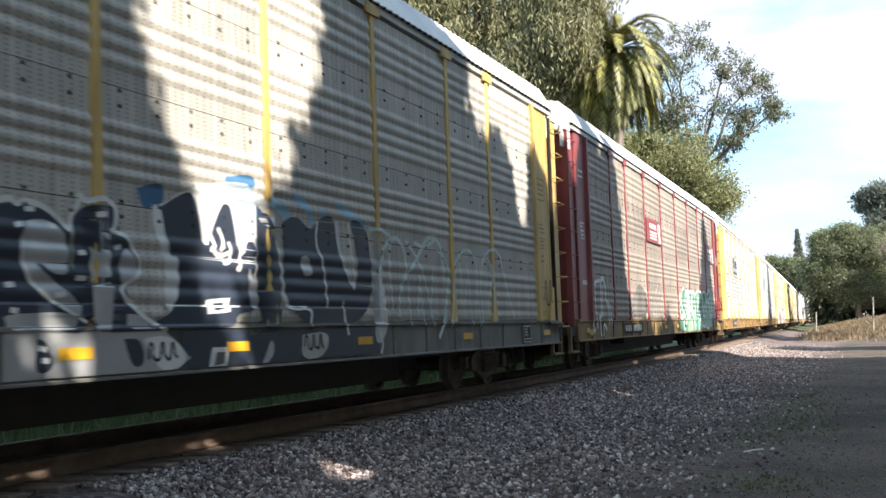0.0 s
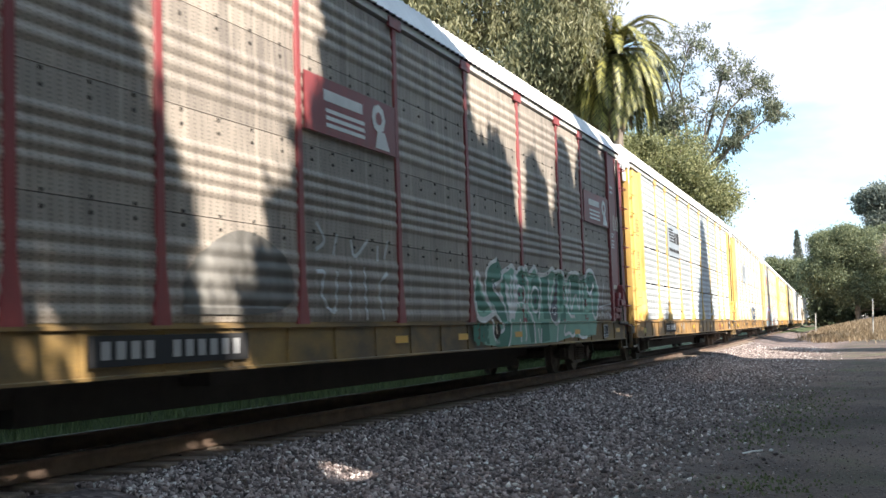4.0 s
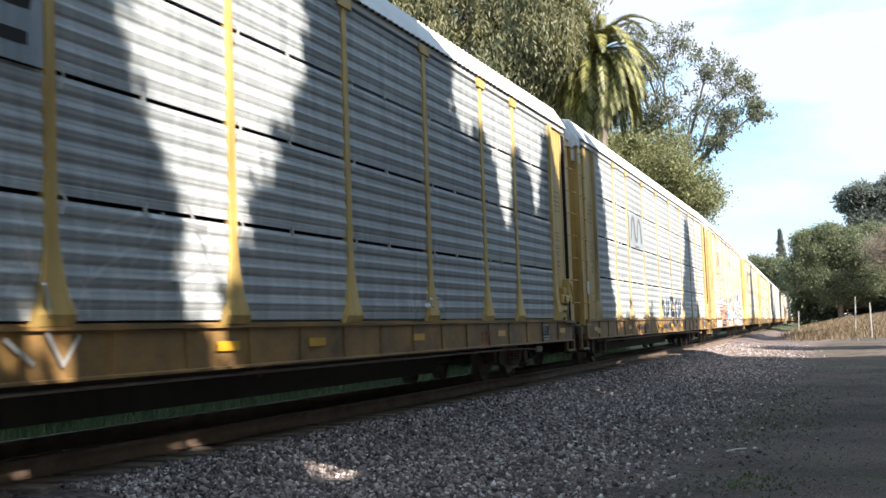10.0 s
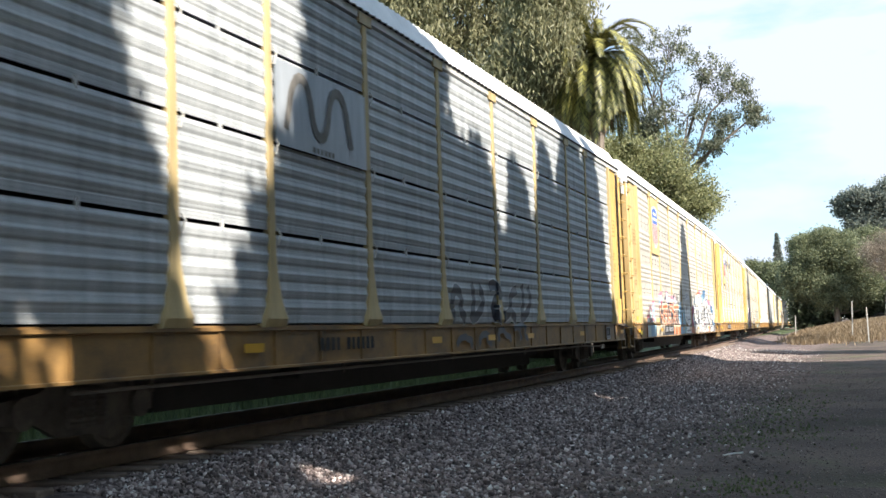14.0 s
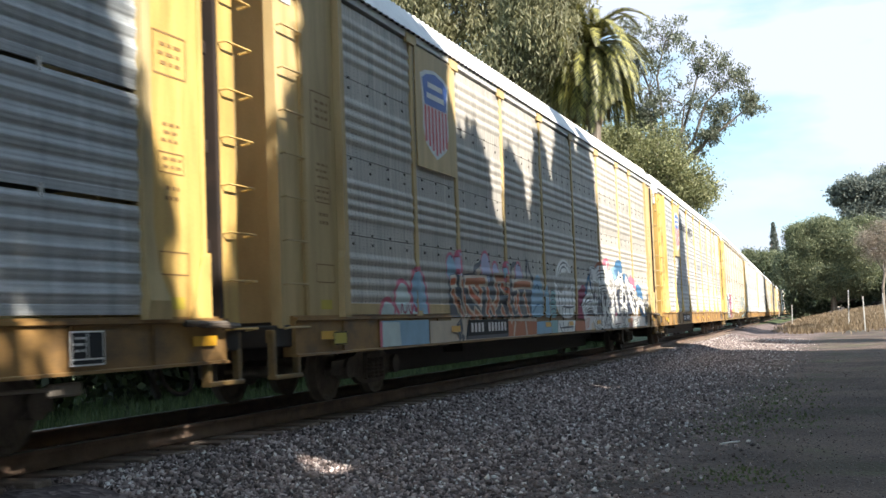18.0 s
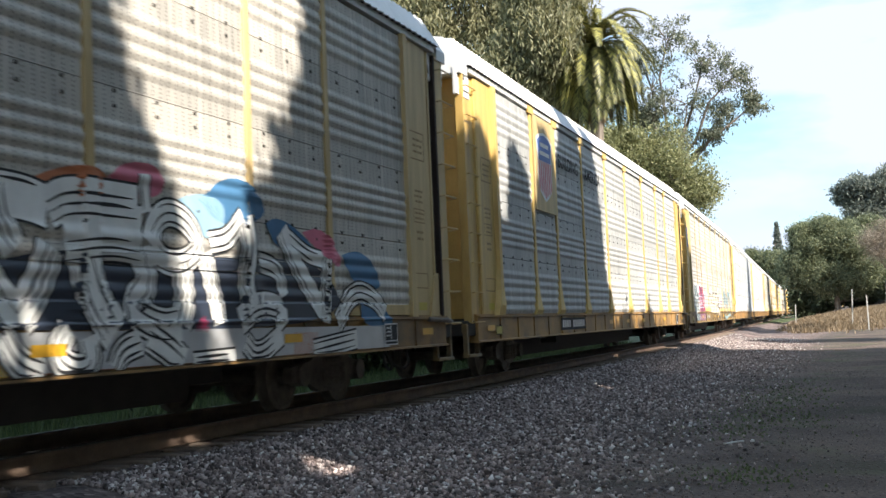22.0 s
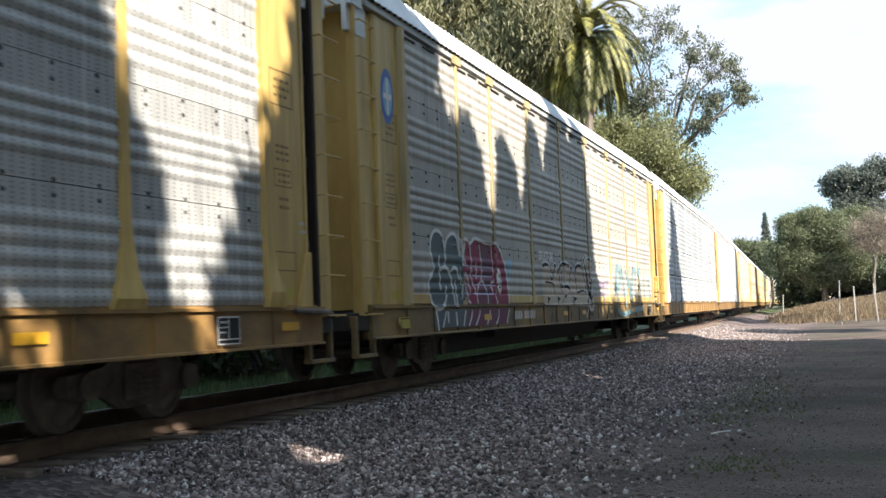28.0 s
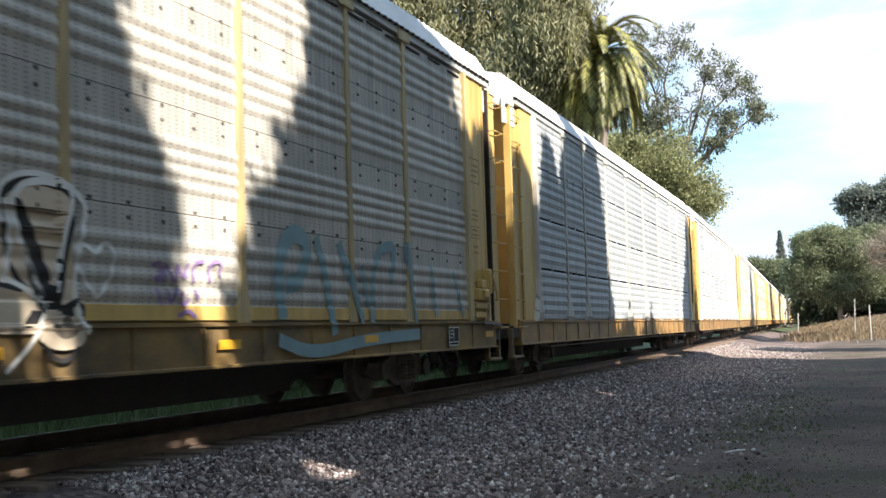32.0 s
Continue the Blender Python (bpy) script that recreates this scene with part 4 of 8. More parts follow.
def hose_mesh(end):
    """Air hose that hangs in a loop beside the coupler."""
    bm = bmesh.new()
    pts = [Vector((0.30 + 0.12 * math.sin(q * 0.6), (13.85 + 0.055 * q) * end, 0.72 - 0.42 * math.sin(math.pi * q / 9))) for q in range(10)]
    pipe(bm, pts, 0.028)
    return mesh_of("air_hose", bm, M["grime"])


def clip_mesh():
    return mesh_of("sheet_clip", boxes((1.54, 1.575, -0.014, 0.014, -0.06, 0.06)), M["rail_top"])


def hook_mesh():
    bm = bmesh.new()
    for a, b in (((1.60, 0.0, 0.10), (1.625, 0.03, 0.03)), ((1.625, 0.03, 0.03), (1.60, 0.0, -0.10))):
        tube(bm, a, b, 0.012, seg=5)
    return mesh_of("sheet_hook", bm, M["rail_top"])


def sill_mesh(material):
    bm = bmesh.new()
    sweep(bm, [(1.40, 0.68), (1.60, 0.68), (1.60, 0.705), (1.565, 0.715), (1.565, 1.10), (1.60, 1.11), (1.60, 1.144), (1.548, 1.146), (1.548, 1.168), (1.40, 1.168)], (-13.55, 13.55))
    for y in np.arange(-12.2, 12.3, 1.22):
        box(bm, 1.565, 1.585, y - 0.01, y + 0.01, 0.715, 1.10)
    return mesh_of("side_sill", bm, M[material])


def rib_ends_mesh():
    """Solid dark boxes along the eave for the shade in the roof ribs' open ends."""
    bm = bmesh.new()
    for i in range(122):
        y = -13.45 + i * 0.2205
        box(bm, 1.585, 1.622, y - 0.035, y + 0.035, 5.488, 5.522)
    return mesh_of("eave_strip", bm, M["grime"])


def ladder_parts(car, paint, end):
    """The ladder at one end of the near side: a folded plate with nine rungs, beside a dark slot on the far end."""
    if end > 0:
        # front face, then a face folded back towards the coupling
        bm = bmesh.new()
        sweep(bm, [(1.53, 13.52), (1.56, 13.53), (1.56, 13.84), (1.40, 14.12), (1.37, 14.12), (1.52, 13.82)], (0.0, 4.34))
        for v in bm.verts:
            v.co = Vector((v.co.x, v.co.z, v.co.y + 1.02))
        lad = part("ladder", bm, M[paint], car)
        edges, rungs_at = (), 13.82
        # this stile takes the slot's dark colour, so the shaded gap looks wider
        part("stile", once("dark_stile", lambda: mesh_of("stile", boxes((1.40, 1.565, 13.44, 13.515, 1.02, 5.34), bevel=0.006), M["slot"])), None, lad, "rust-brown edge of the ladder plate")
    else:
        lad = part("ladder", boxes((1.47, 1.50, -13.84, -13.08, 1.05, 5.34)), M[paint], car)
        edges, rungs_at = ((1.43, 1.575, -13.90, -13.845, 1.02, 5.34), (1.505, 1.545, -13.12, -13.07, 1.10, 5.34)), -13.47
    for e in edges:
        part("stile", once(("stile", paint, e), lambda: mesh_of("stile", boxes(e, bevel=0.006), M[paint])), None, lad)
    for i in range(9):
        part("rung", once(("rung", paint, end), lambda: rung_mesh(paint, 1.645 if end > 0 else 1.59)), None, lad, at=pose(0, rungs_at, 1.03 + i * 0.512))
    return lad


def rung_mesh(paint, out):
    bm = bmesh.new()
    tube(bm, (out, -0.27, 0), (out, 0.27, 0), 0.013, seg=6)
    for y in (-0.27, 0.27):
        tube(bm, (1.49, y * 1.06, -0.02), (out + 0.005, y, 0), 0.012, seg=6)
    return mesh_of("rung", bm, M[paint])


def channel_mesh(paint, end):
    """Folded channel between the end plate and the door slot, with a slanted gusset at its foot."""
    bm = bmesh.new()
    a, b = sorted((13.07 * end, 13.16 * end))
    box(bm, 1.44, 1.535, a, b, 1.16, 5.36, 0.006)
    a, b = sorted((13.165 * end, 13.24 * end))
    if end > 0:
        box(bm, 1.42, 1.55, a, b, 1.16, 5.36, 0.008)
        foot = [(12.86, 1.15), (13.25, 1.15), (13.25, 1.82), (13.12, 1.78)]
        fr, bk = ([bm.verts.new((x, y, z)) for y, z in foot] for x in (1.585, 1.553))
        bm.faces.new(fr)
        bm.faces.new(bk[::-1])
        for i in range(4):
            bm.faces.new((fr[i], bk[i], bk[(i + 1) % 4], fr[(i + 1) % 4]))
    return mesh_of("door_channel", bm, M[paint])


def step_mesh():
    """Stirrup of flat bars below the end of the sill."""
    bm = bmesh.new()
    for y in (-0.31, 0.31):
        box(bm, 1.44, 1.52, y - 0.04, y + 0.04, 0.47, 1.0, 0.008)
    box(bm, 1.43, 1.55, -0.35, 0.35, 0.44, 0.49, 0.008)
    box(bm, 1.42, 1.50, -0.35, 0.35, 0.86, 1.01, 0.008)
    return mesh_of("sill_step", bm, M["sill_dark"])


def lever_mesh():
    """Worn uncoupling lever and pad along the end of the sill."""
    bm = bmesh.new()
    pipe(bm, [Vector(q) for q in ((1.60, 12.7, 1.10), (1.66, 12.95, 1.09), (1.67, 13.4, 1.07), (1.60, 13.75, 1.06), (1.2, 14.1, 0.95))], 0.035, 8)
    box(bm, 1.59, 1.70, 12.95, 13.4, 1.05, 1.12, 0.02)
    return mesh_of("uncoupling_lever", bm, M["cast"])


def hand_brake(car, paint):
    """Stepped housing of the hand brake with its crank arm and chain."""
    def piece(name, dims, bevel, under):
        return part(name, once((name, paint), lambda: mesh_of(name, boxes(dims, bevel=bevel), M[paint])), None, under)
    gear = piece("hand_brake", (1.55, 1.67, 12.34, 12.92, 1.50, 1.70), 0.015, car)
    piece("gear_cover", (1.672, 1.72, 12.55, 12.80, 1.53, 1.68), 0.02, gear)
    piece("upper_cover", (1.55, 1.66, 12.55, 12.80, 1.703, 1.86), 0.02, gear)
    piece("upper_ledge", (1.55, 1.64, 12.25, 12.95, 1.36, 1.46), 0.01, gear)
    piece("lower_ledge", (1.55, 1.62, 12.30, 12.9, 1.20, 1.31), 0.01, gear)
    piece("crank_box", (1.55, 1.68, 12.93, 13.08, 1.62, 2.06), 0.02, gear)

    def arm():
        bm = bmesh.new()
        pipe(bm, [Vector(q) for q in ((1.66, 12.98, 2.0), (1.70, 13.08, 1.88), (1.70, 13.26, 1.62), (1.68, 13.30, 1.5))], 0.022, 6)
        return mesh_of("crank_arm", bm, M[paint])
    part("crank_arm", once(("crank_arm", paint), arm), None, gear)
    tagged(part("brake_chain", once("chain", chain_mesh), None, gear), kind="stuff")


def chain_mesh():
    """Links of the brake chain, turned a quarter from one to the next."""
    bm = bmesh.new()
    for k in range(11):
        c = Vector((1.64, 12.98 - 0.012 * k, 1.62 - 0.052 * k))
        for a, b in (((-1, -1), (1, -1)), ((1, -1), (1, 1)), ((1, 1), (-1, 1)), ((-1, 1), (-1, -1))):
            u = Vector((0.02, 0, 0)) if k % 2 else Vector((0, 0.02, 0))
            v = Vector((0, 0, 0.034))
            tube(bm, c + u * a[0] + v * a[1], c + u * b[0] + v * b[1], 0.008, seg=5)
    return mesh_of("brake_chain", bm, M["rod_steel"])


def brake_rod_mesh():
    bm = bmesh.new()
    pipe(bm, [Vector(q) for q in ((1.45, -10.8, 0.60), (1.45, 0, 0.615), (1.45, 9.0, 0.61), (1.45, 10.9, 0.57))], 0.019)
    box(bm, 1.42, 1.48, 10.8, 11.25, 0.50, 0.62, 0.02)
    return mesh_of("brake_rod", bm, M["rod_steel"])


def roof_end_mesh(end):
    """The hooded end of the roof, stepped down over the doors."""
    bm = bmesh.new()
    prof = [(1.58, 5.30), (1.58, 5.48), (1.27, 5.95), (0.7, 6.04), (-0.7, 6.04), (-1.27, 5.95), (-1.58, 5.48), (-1.58, 5.30)]
    ys = (13.6, 14.0) if end > 0 else (-14.0, -13.6)
    sweep(bm, prof, ys)
    return mesh_of("roof_hood", bm, M["roof"])


def wagon(label, paint, sheet, style, sill, flare=False, posts=None, ladder=None, brake=False):
    """One autorack wagon with all its parts; its own y runs along the train."""
    posts, ladder = posts or paint, ladder or paint
    car = thing("autorack_wagon", label, "railway wagon", "wagons of the train")
    part("roof", once("roof", roof_mesh), None, car, "pale galvanised ribbed roof")
    for end in (-1, 1):
        part("roof_hood", once(("hood", end), lambda: roof_end_mesh(end)), None, car)
    part("top_rail", once("top_rail", lambda: mesh_of("top_rail", boxes((1.46, 1.585, -13.5, 13.5, 5.385, 5.495), bevel=0.006), M["rail_top"])), None, car)
    tagged(part("eave_strip", once("ribends", rib_ends_mesh), None, car), kind="stuff")
    part("side_sill", once(("sill", sill), lambda: sill_mesh(sill)), None, car)
    for name, dims in (("floor", (-1.5, 1.39, -13.6, 13.6, 1.02, 1.12)), ("centre_sill", (-0.36, 0.36, -13.9, 13.9, 0.62, 1.02)), ("belly_beam", (-0.34, 0.34, -7.9, 7.9, 0.24, 0.62)),
                       ("belly_end", (-0.33, 0.33, -8.7, -7.9, 0.42, 0.62)), ("belly_end", (-0.33, 0.33, 7.9, 8.7, 0.42, 0.62)), ("body_bolster", (-1.2, 1.2, -11.0, -9.5, 0.80, 1.02)),
                       ("body_bolster", (-1.2, 1.2, 9.5, 11.0, 0.80, 1.02)), ("stringer", (0.5, 0.62, -8, 8, 0.66, 1.02)), ("brake_reservoir", (0.62, 1.0, -5.6, -4.4, 0.5, 0.85)),
                       ("brake_pipe", (0.70, 0.74, -9.0, 9.0, 0.60, 0.64))):
        part(name, once((name, dims), lambda: mesh_of(name, boxes(dims), M["grime"])), None, car)
    part("far_wall", once(("far", sheet), lambda: mesh_of("far_wall", boxes((-1.6, -1.55, -12.9, 12.9, 0.74, 5.45)), M[sheet])), None, car)
    part("inner_deck", once("decks", lambda: mesh_of("inner_deck", boxes((-1.5, 1.46, -13.0, 13.0, 2.55, 2.60), (-1.5, 1.46, -13.0, 13.0, 3.95, 4.0)), M["grime"])), None, car)
    for a, b in zip(POSTS, POSTS[1:]):
        w = b - a - 0.12
        for row in range(4):
            part("side_panel", panel_mesh(style, w, row, sheet), None, car, at=pose(0, (a + b) / 2, 0))
        if style == "banded":
            tagged(part("bolt_pattern", rivet_mesh(w), None, car, at=pose(0, (a + b) / 2, 0)), kind="stuff")
    post = once(("post", style, posts, flare), lambda: post_mesh("flared" if style == "slotted" or flare else "plain", posts))
    plate = once(("bracket", posts), lambda: mesh_of("post_bracket", boxes((1.56, 1.604, -0.22, 0.22, 5.31, 5.47), bevel=0.008), M[posts]))
    for y in POSTS[1:-1]:
        part("side_post", post, None, car, at=pose(0, y, 0))
        part("post_bracket", plate, None, car, at=pose(0, y, 0))
    if paint == "tan" or sheet == "sheet_warm" and sill == "sill_dark":
        for a, b in zip(POSTS, POSTS[1:]):
            w = b - a - 0.18
            part("kick_plate", once(("kick", round(w, 2), paint), lambda: mesh_of("kick_plate", boxes((1.552, 1.573, -w / 2, w / 2, 1.172, 1.32), bevel=0.004), M[paint])), None, car, at=pose(0, (a + b) / 2, 0))
    if style == "slotted":
        rod = part("brake_rod", once("brake_rod", brake_rod_mesh), None, car, "long steel brake rod under the sill")
        for y in (-9.6, -5.2, -0.8, 3.6, 6.9, 8.9):
            part("rod_hanger", once("hanger", lambda: mesh_of("rod_hanger", boxes((1.44, 1.46, -0.03, 0.03, 0.55, 0.679)), M["cast"])), None, rod, at=pose(0, y, 0))
        for a, b in zip(POSTS, POSTS[1:]):
            for z in ROWS_Z[1:4]:
                part("sheet_clip", once("clip", clip_mesh), None, car, at=pose(0, a + (b - a) * 0.46, z))
        for y in POSTS[1:-1]:
            for z in ROWS_Z[1:4]:
                part("sheet_hook", once("hook", hook_mesh), None, car, at=pose(-0.01, y + 0.10, z - 0.05))
    part("uncoupling_lever", once("lever", lever_mesh), None, car, "blackened steel uncoupling lever")
    if brake:
        hand_brake(car, paint)
    for end in (-1, 1):
        part("corner_post", once(("corner", style, posts, end, flare), lambda: corner_mesh("flared" if style == "slotted" or flare else "plain", posts, end)), None, car, at=pose(0, 12.12 * end, 0))
        a, b = sorted((12.2 * end, 13.10 * end))
        part("end_plate", once(("plate", paint, end), lambda: mesh_of("end_plate", boxes((1.48, 1.545, a, b, 1.14, 5.38), bevel=0.008), M[paint])), None, car)
        part("door_channel", once(("channel", paint, end), lambda: channel_mesh(paint, end)), None, car)
        if end > 0:
            # slot back and hinges are coloured near black for the gap's shade
            slot = part("door_slot", once("dslot", lambda: mesh_of("door_slot", boxes((1.30, 1.36, 13.22, 13.54, 1.14, 5.38)), M["slot"])), None, car)
            for z in (1.9, 2.95, 4.0, 4.55, 5.1):
                part("hinge", once("hinge", lambda: mesh_of("hinge", boxes((1.36, 1.52, 13.26, 13.36, -0.07, 0.07), bevel=0.01), M["slot"])), None, slot, at=pose(0, 0, z))
        a, b = sorted((13.55 * end, 13.62 * end))
        part("end_door", once(("door", paint, end), lambda: mesh_of("end_door", boxes((0.01, 1.45, a, b, 1.1, 5.45), (-1.45, -0.01, a, b, 1.1, 5.45)), M[paint])), None, car)
        ladder_parts(car, ladder, end)
        a, b = sorted((13.32 * end, 14.02 * end))
        part("hood_side", once(("hoodside", end), lambda: mesh_of("hood_side", boxes((1.44, 1.512, a, b, 4.93, 5.42), bevel=0.01), M["roof"])), None, car)
        part("sill_step", once("step", step_mesh), None, car, at=pose(0, 13.60 if end > 0 else -13.68, 0))
        a, b = sorted((13.45 * end, 13.95 * end))
        part("end_sill", once(("esill", end), lambda: mesh_of("end_sill", boxes((-1.5, 1.52, a, b, 0.80, 1.06), bevel=0.02), M["grime"])), None, car)
        part("air_hose", once(("hose", end), lambda: hose_mesh(end)), None, car)
        a, b = sorted((13.9 * end, 14.38 * end))
        part("coupler", once(("coup", end), lambda: mesh_of("coupler", boxes((-0.14, 0.14, a, b, 0.66, 0.92), bevel=0.03), M["cast"])), None, car)
        truck = part("truck", once("bolster", lambda: mesh_of("truck", boxes((-0.98, 0.98, -0.2, 0.2, 0.42, 0.66), bevel=0.03), M["cast"])), None, car, at=pose(0, 10.2 * end, 0))
        part("side_frame", once("frame", side_frame_mesh), None, truck)
        part("side_frame", once("frame", side_frame_mesh), None, truck, at=pose(0, 0, 0, 0, 0, 180))
        for y in (-0.17, 0, 0.17):
            part("spring", once("spring", spring_mesh), None, truck, at=pose(0, y, 0))
        part("brake_shoe", once("shoe", lambda: mesh_of("brake_shoe", boxes((0.70, 0.82, -0.42, -0.34, 0.28, 0.52), bevel=0.01), M["cast"])), None, truck)
        for y in (-0.86, 0.86):
            part("wheelset", once("wheels", wheelset_mesh), None, truck, at=pose(0, y, 0.42))
    return car


KINDS = {
    "grey_yellow": ("grey autorack wagon with yellow posts and silver graffiti", "yellow", "sheet_warm", "banded", "sill_grey"),
    "red": ("brown and maroon autorack wagon with green graffiti", "red", "sheet_brown", "banded", "sill_dark", False, None, None, True),
    "blue_a": ("blue-grey slotted autorack wagon with flared yellow posts", "yellow", "sheet_blue", "slotted", "sill_yellow", False, None, None, True),
    "blue_b": ("blue-grey slotted autorack wagon with dull posts and black letters", "yellow", "sheet_blue", "slotted", "sill_yellow", False, "tan_dull"),
    "tan": ("warm grey autorack wagon with tan posts and bright graffiti", "tan", "sheet_warm", "banded", "sill_yellow"),
    "slogan": ("grey autorack wagon with a shield and a painted slogan", "yellow", "sheet_mid", "banded", "sill_yellow", True),
    "ruby": ("warm grey autorack wagon with a ruby red graffito", "yellow", "sheet_warm", "banded", "sill_dark", False, "tan_dull", None, True),
    "pale": ("pale grey slotted autorack wagon with grey posts", "yellow", "sheet_blue", "slotted", "sill_yellow", False, "sheet_warm"),
}
FAR_LABEL = {"blue_a": "blue-grey slotted autorack wagon with flared yellow posts", "blue_b": "blue-grey slotted autorack wagon with yellow ends", "tan": "warm grey autorack wagon with tan posts",
             "ruby": "warm grey autorack wagon with yellow posts and ends", "slogan": "grey autorack wagon with yellow posts and ends"}
wagons = []
for k, kind in enumerate(("grey_yellow", "red", "blue_a", "blue_b", "tan", "slogan", "ruby"), start=-3):
    wagons.append((k, wagon(*KINDS[kind])))
bare = dict(zip(KINDS, (w for _, w in wagons)))
wagons.append((4, wagon(*KINDS["pale"])))
bare["pale"] = wagons[-1][1]
FAR_LABEL["pale"] = KINDS["pale"][0]
for k, kind in zip(range(5, 15), ("pale", "blue_b", "ruby", "slogan", "tan", "blue_a", "ruby", "tan", "slogan", "blue_a")):
    wagons.append((k, tagged(copy_thing(bare[kind], Matrix()), FAR_LABEL[kind])))


# ---- paint and lettering on the wagons ----
def side_surface(style):
    """How far out the near side stands at (y, z), posts and sill included."""
    relief = RELIEF[style]

    def out(y, z):
        if z < 1.14:
            return 1.601 if z > 1.105 or z < 0.71 else 1.586
        x = FACE + relief(z)
        if z < 1.33 and style == "banded":
            x = max(x, 1.574)
        if abs(y) > 12.1:
            return max(x, 1.622)
        for q in POSTS[1:-1]:
            if abs(y - q) < (0.11 if style == "slotted" else 0.10):
                x = max(x, 1.594 if style == "slotted" else 1.585)
            elif z < 1.5 and abs(y - q) < (0.26 if style == "slotted" else 0.17):
                x = max(x, 1.642 if style == "slotted" else 1.592)
        return x
    return out


class Paint:
    """Collects thin layers of paint that follow the ribs of one wagon's side, one mesh a colour."""

    def __init__(self, car, style):
        self.car, self.out, self.layer, self.sets = car, side_surface(style), 0, {}

    def _grid(self, colour, rows):
        vs, fs = self.sets.setdefault((colour, self.group, self.item), ([], []))
        k, m = len(vs), len(rows[0])
        for row in rows:
            for y, z in row:
                z = max(z, 0.715)
                vs.append((self.out(y, z) + 0.004 + self.layer * 0.0022, y, z))
        for i in range(len(rows) - 1):
            for j in range(m - 1):
                a = k + i * m + j
                fs.append((a, a + 1, a + m + 1, a + m))

    group, item = "graffito", 0

    def stroke(self, colour, pts, width, taper=False):
        """A brushed line through (y, z) points."""
        self.item += 1
        pts = [Vector(q) for q in pts]
        fine = []
        for a, b in zip(pts, pts[1:]):
            n = max(1, int((b - a).length / 0.018))
            fine += [a.lerp(b, i / n) for i in range(n)]
        fine.append(pts[-1])
        across = max(1, int(width / 0.02))
        rows = []
        for i, q in enumerate(fine):
            d = (fine[min(i + 1, len(fine) - 1)] - fine[max(i - 1, 0)])
            d = d.normalized() if d.length > 1e-6 else Vector((1, 0))
            w = width * (0.35 + 0.65 * math.sin(math.pi * (i + 0.5) / len(fine)) if taper else 1.0)
            nrm = Vector((-d.y, d.x)) * w / 2
            rows.append([tuple(q + nrm * (2 * j / across - 1)) for j in range(across + 1)])
        self._grid(colour, rows)

    def fill(self, colour, poly):
        """A filled outline, laid in thin level strips."""
        self.item += 1
        n = len(poly)
        z0, z1 = min(q[1] for q in poly), max(q[1] for q in poly)
        steps = max(1, int((z1 - z0) / 0.0125))

        def cuts(z):
            c = []
            for i in range(n):
                (ya, za), (yb, zb) = poly[i], poly[(i + 1) % n]
                if (za <= z < zb) or (zb <= z < za):
                    c.append(ya + (yb - ya) * (z - za) / (zb - za))
            return sorted(c)
        eps = 1e-5
        m = max(1, int((max(q[0] for q in poly) - min(q[0] for q in poly)) / 0.14))
        for i in range(steps):
            za, zb = z0 + (z1 - z0) * i / steps, z0 + (z1 - z0) * (i + 1) / steps
            a, b = cuts(za + eps), cuts(zb - eps)
            for j in range(0, min(len(a), len(b)) - 1, 2):
                self._grid(colour, [[(a[j] + (a[j + 1] - a[j]) * q / m, za) for q in range(m + 1)], [(b[j] + (b[j + 1] - b[j]) * q / m, zb) for q in range(m + 1)]])

    def up(self, n=1):
        """The next coat lies over the last."""
        self.layer += n

    def blob(self, colour, y, z, r, squash=1.0):
        self.fill(colour, [(y + math.cos(i / 18 * 6.2832) * r, max(0.77, z + math.sin(i / 18 * 6.2832) * r * squash)) for i in range(18)])

    def rect(self, colour, y0, y1, z0, z1):
        self.fill(colour, [(y0, z0), (y1, z0), (y1, z1), (y0, z1)])

    def box_line(self, colour, y0, y1, z0, z1, w=0.02):
        for q in (((y0, z0), (y1, z0)), ((y1, z0), (y1, z1)), ((y1, z1), (y0, z1)), ((y0, z1), (y0, z0))):
            self.stroke(colour, q, w)

    def bars(self, colour, y0, y1, z0, z1, rows, seed=0):
        """Small unreadable lettering, as broken bars."""
        r = random.Random(seed)
        for i in range(rows):
            z = z1 - (z1 - z0) * (i + 0.5) / rows
            h = (z1 - z0) / rows * 0.2
            y = y0 + (y1 - y0) * r.uniform(0, 0.2)
            while y < y1 - (y1 - y0) * 0.12:
                w = (y1 - y0) * r.uniform(0.14, 0.34)
                self.rect(colour, y, min(y + w, y1), z - h, z + h)
                y += w + (y1 - y0) * 0.1

    def done(self):
        for (colour, group, _), (vs, fs) in self.sets.items():
            me = raw_mesh(group, vs, fs, M[colour])
            bm = bmesh.new()
            bm.from_mesh(me)
            bmesh.ops.remove_doubles(bm, verts=bm.verts, dist=0.004)
            bm.to_mesh(me)
            bm.free()
            part(group, me, None, self.car)


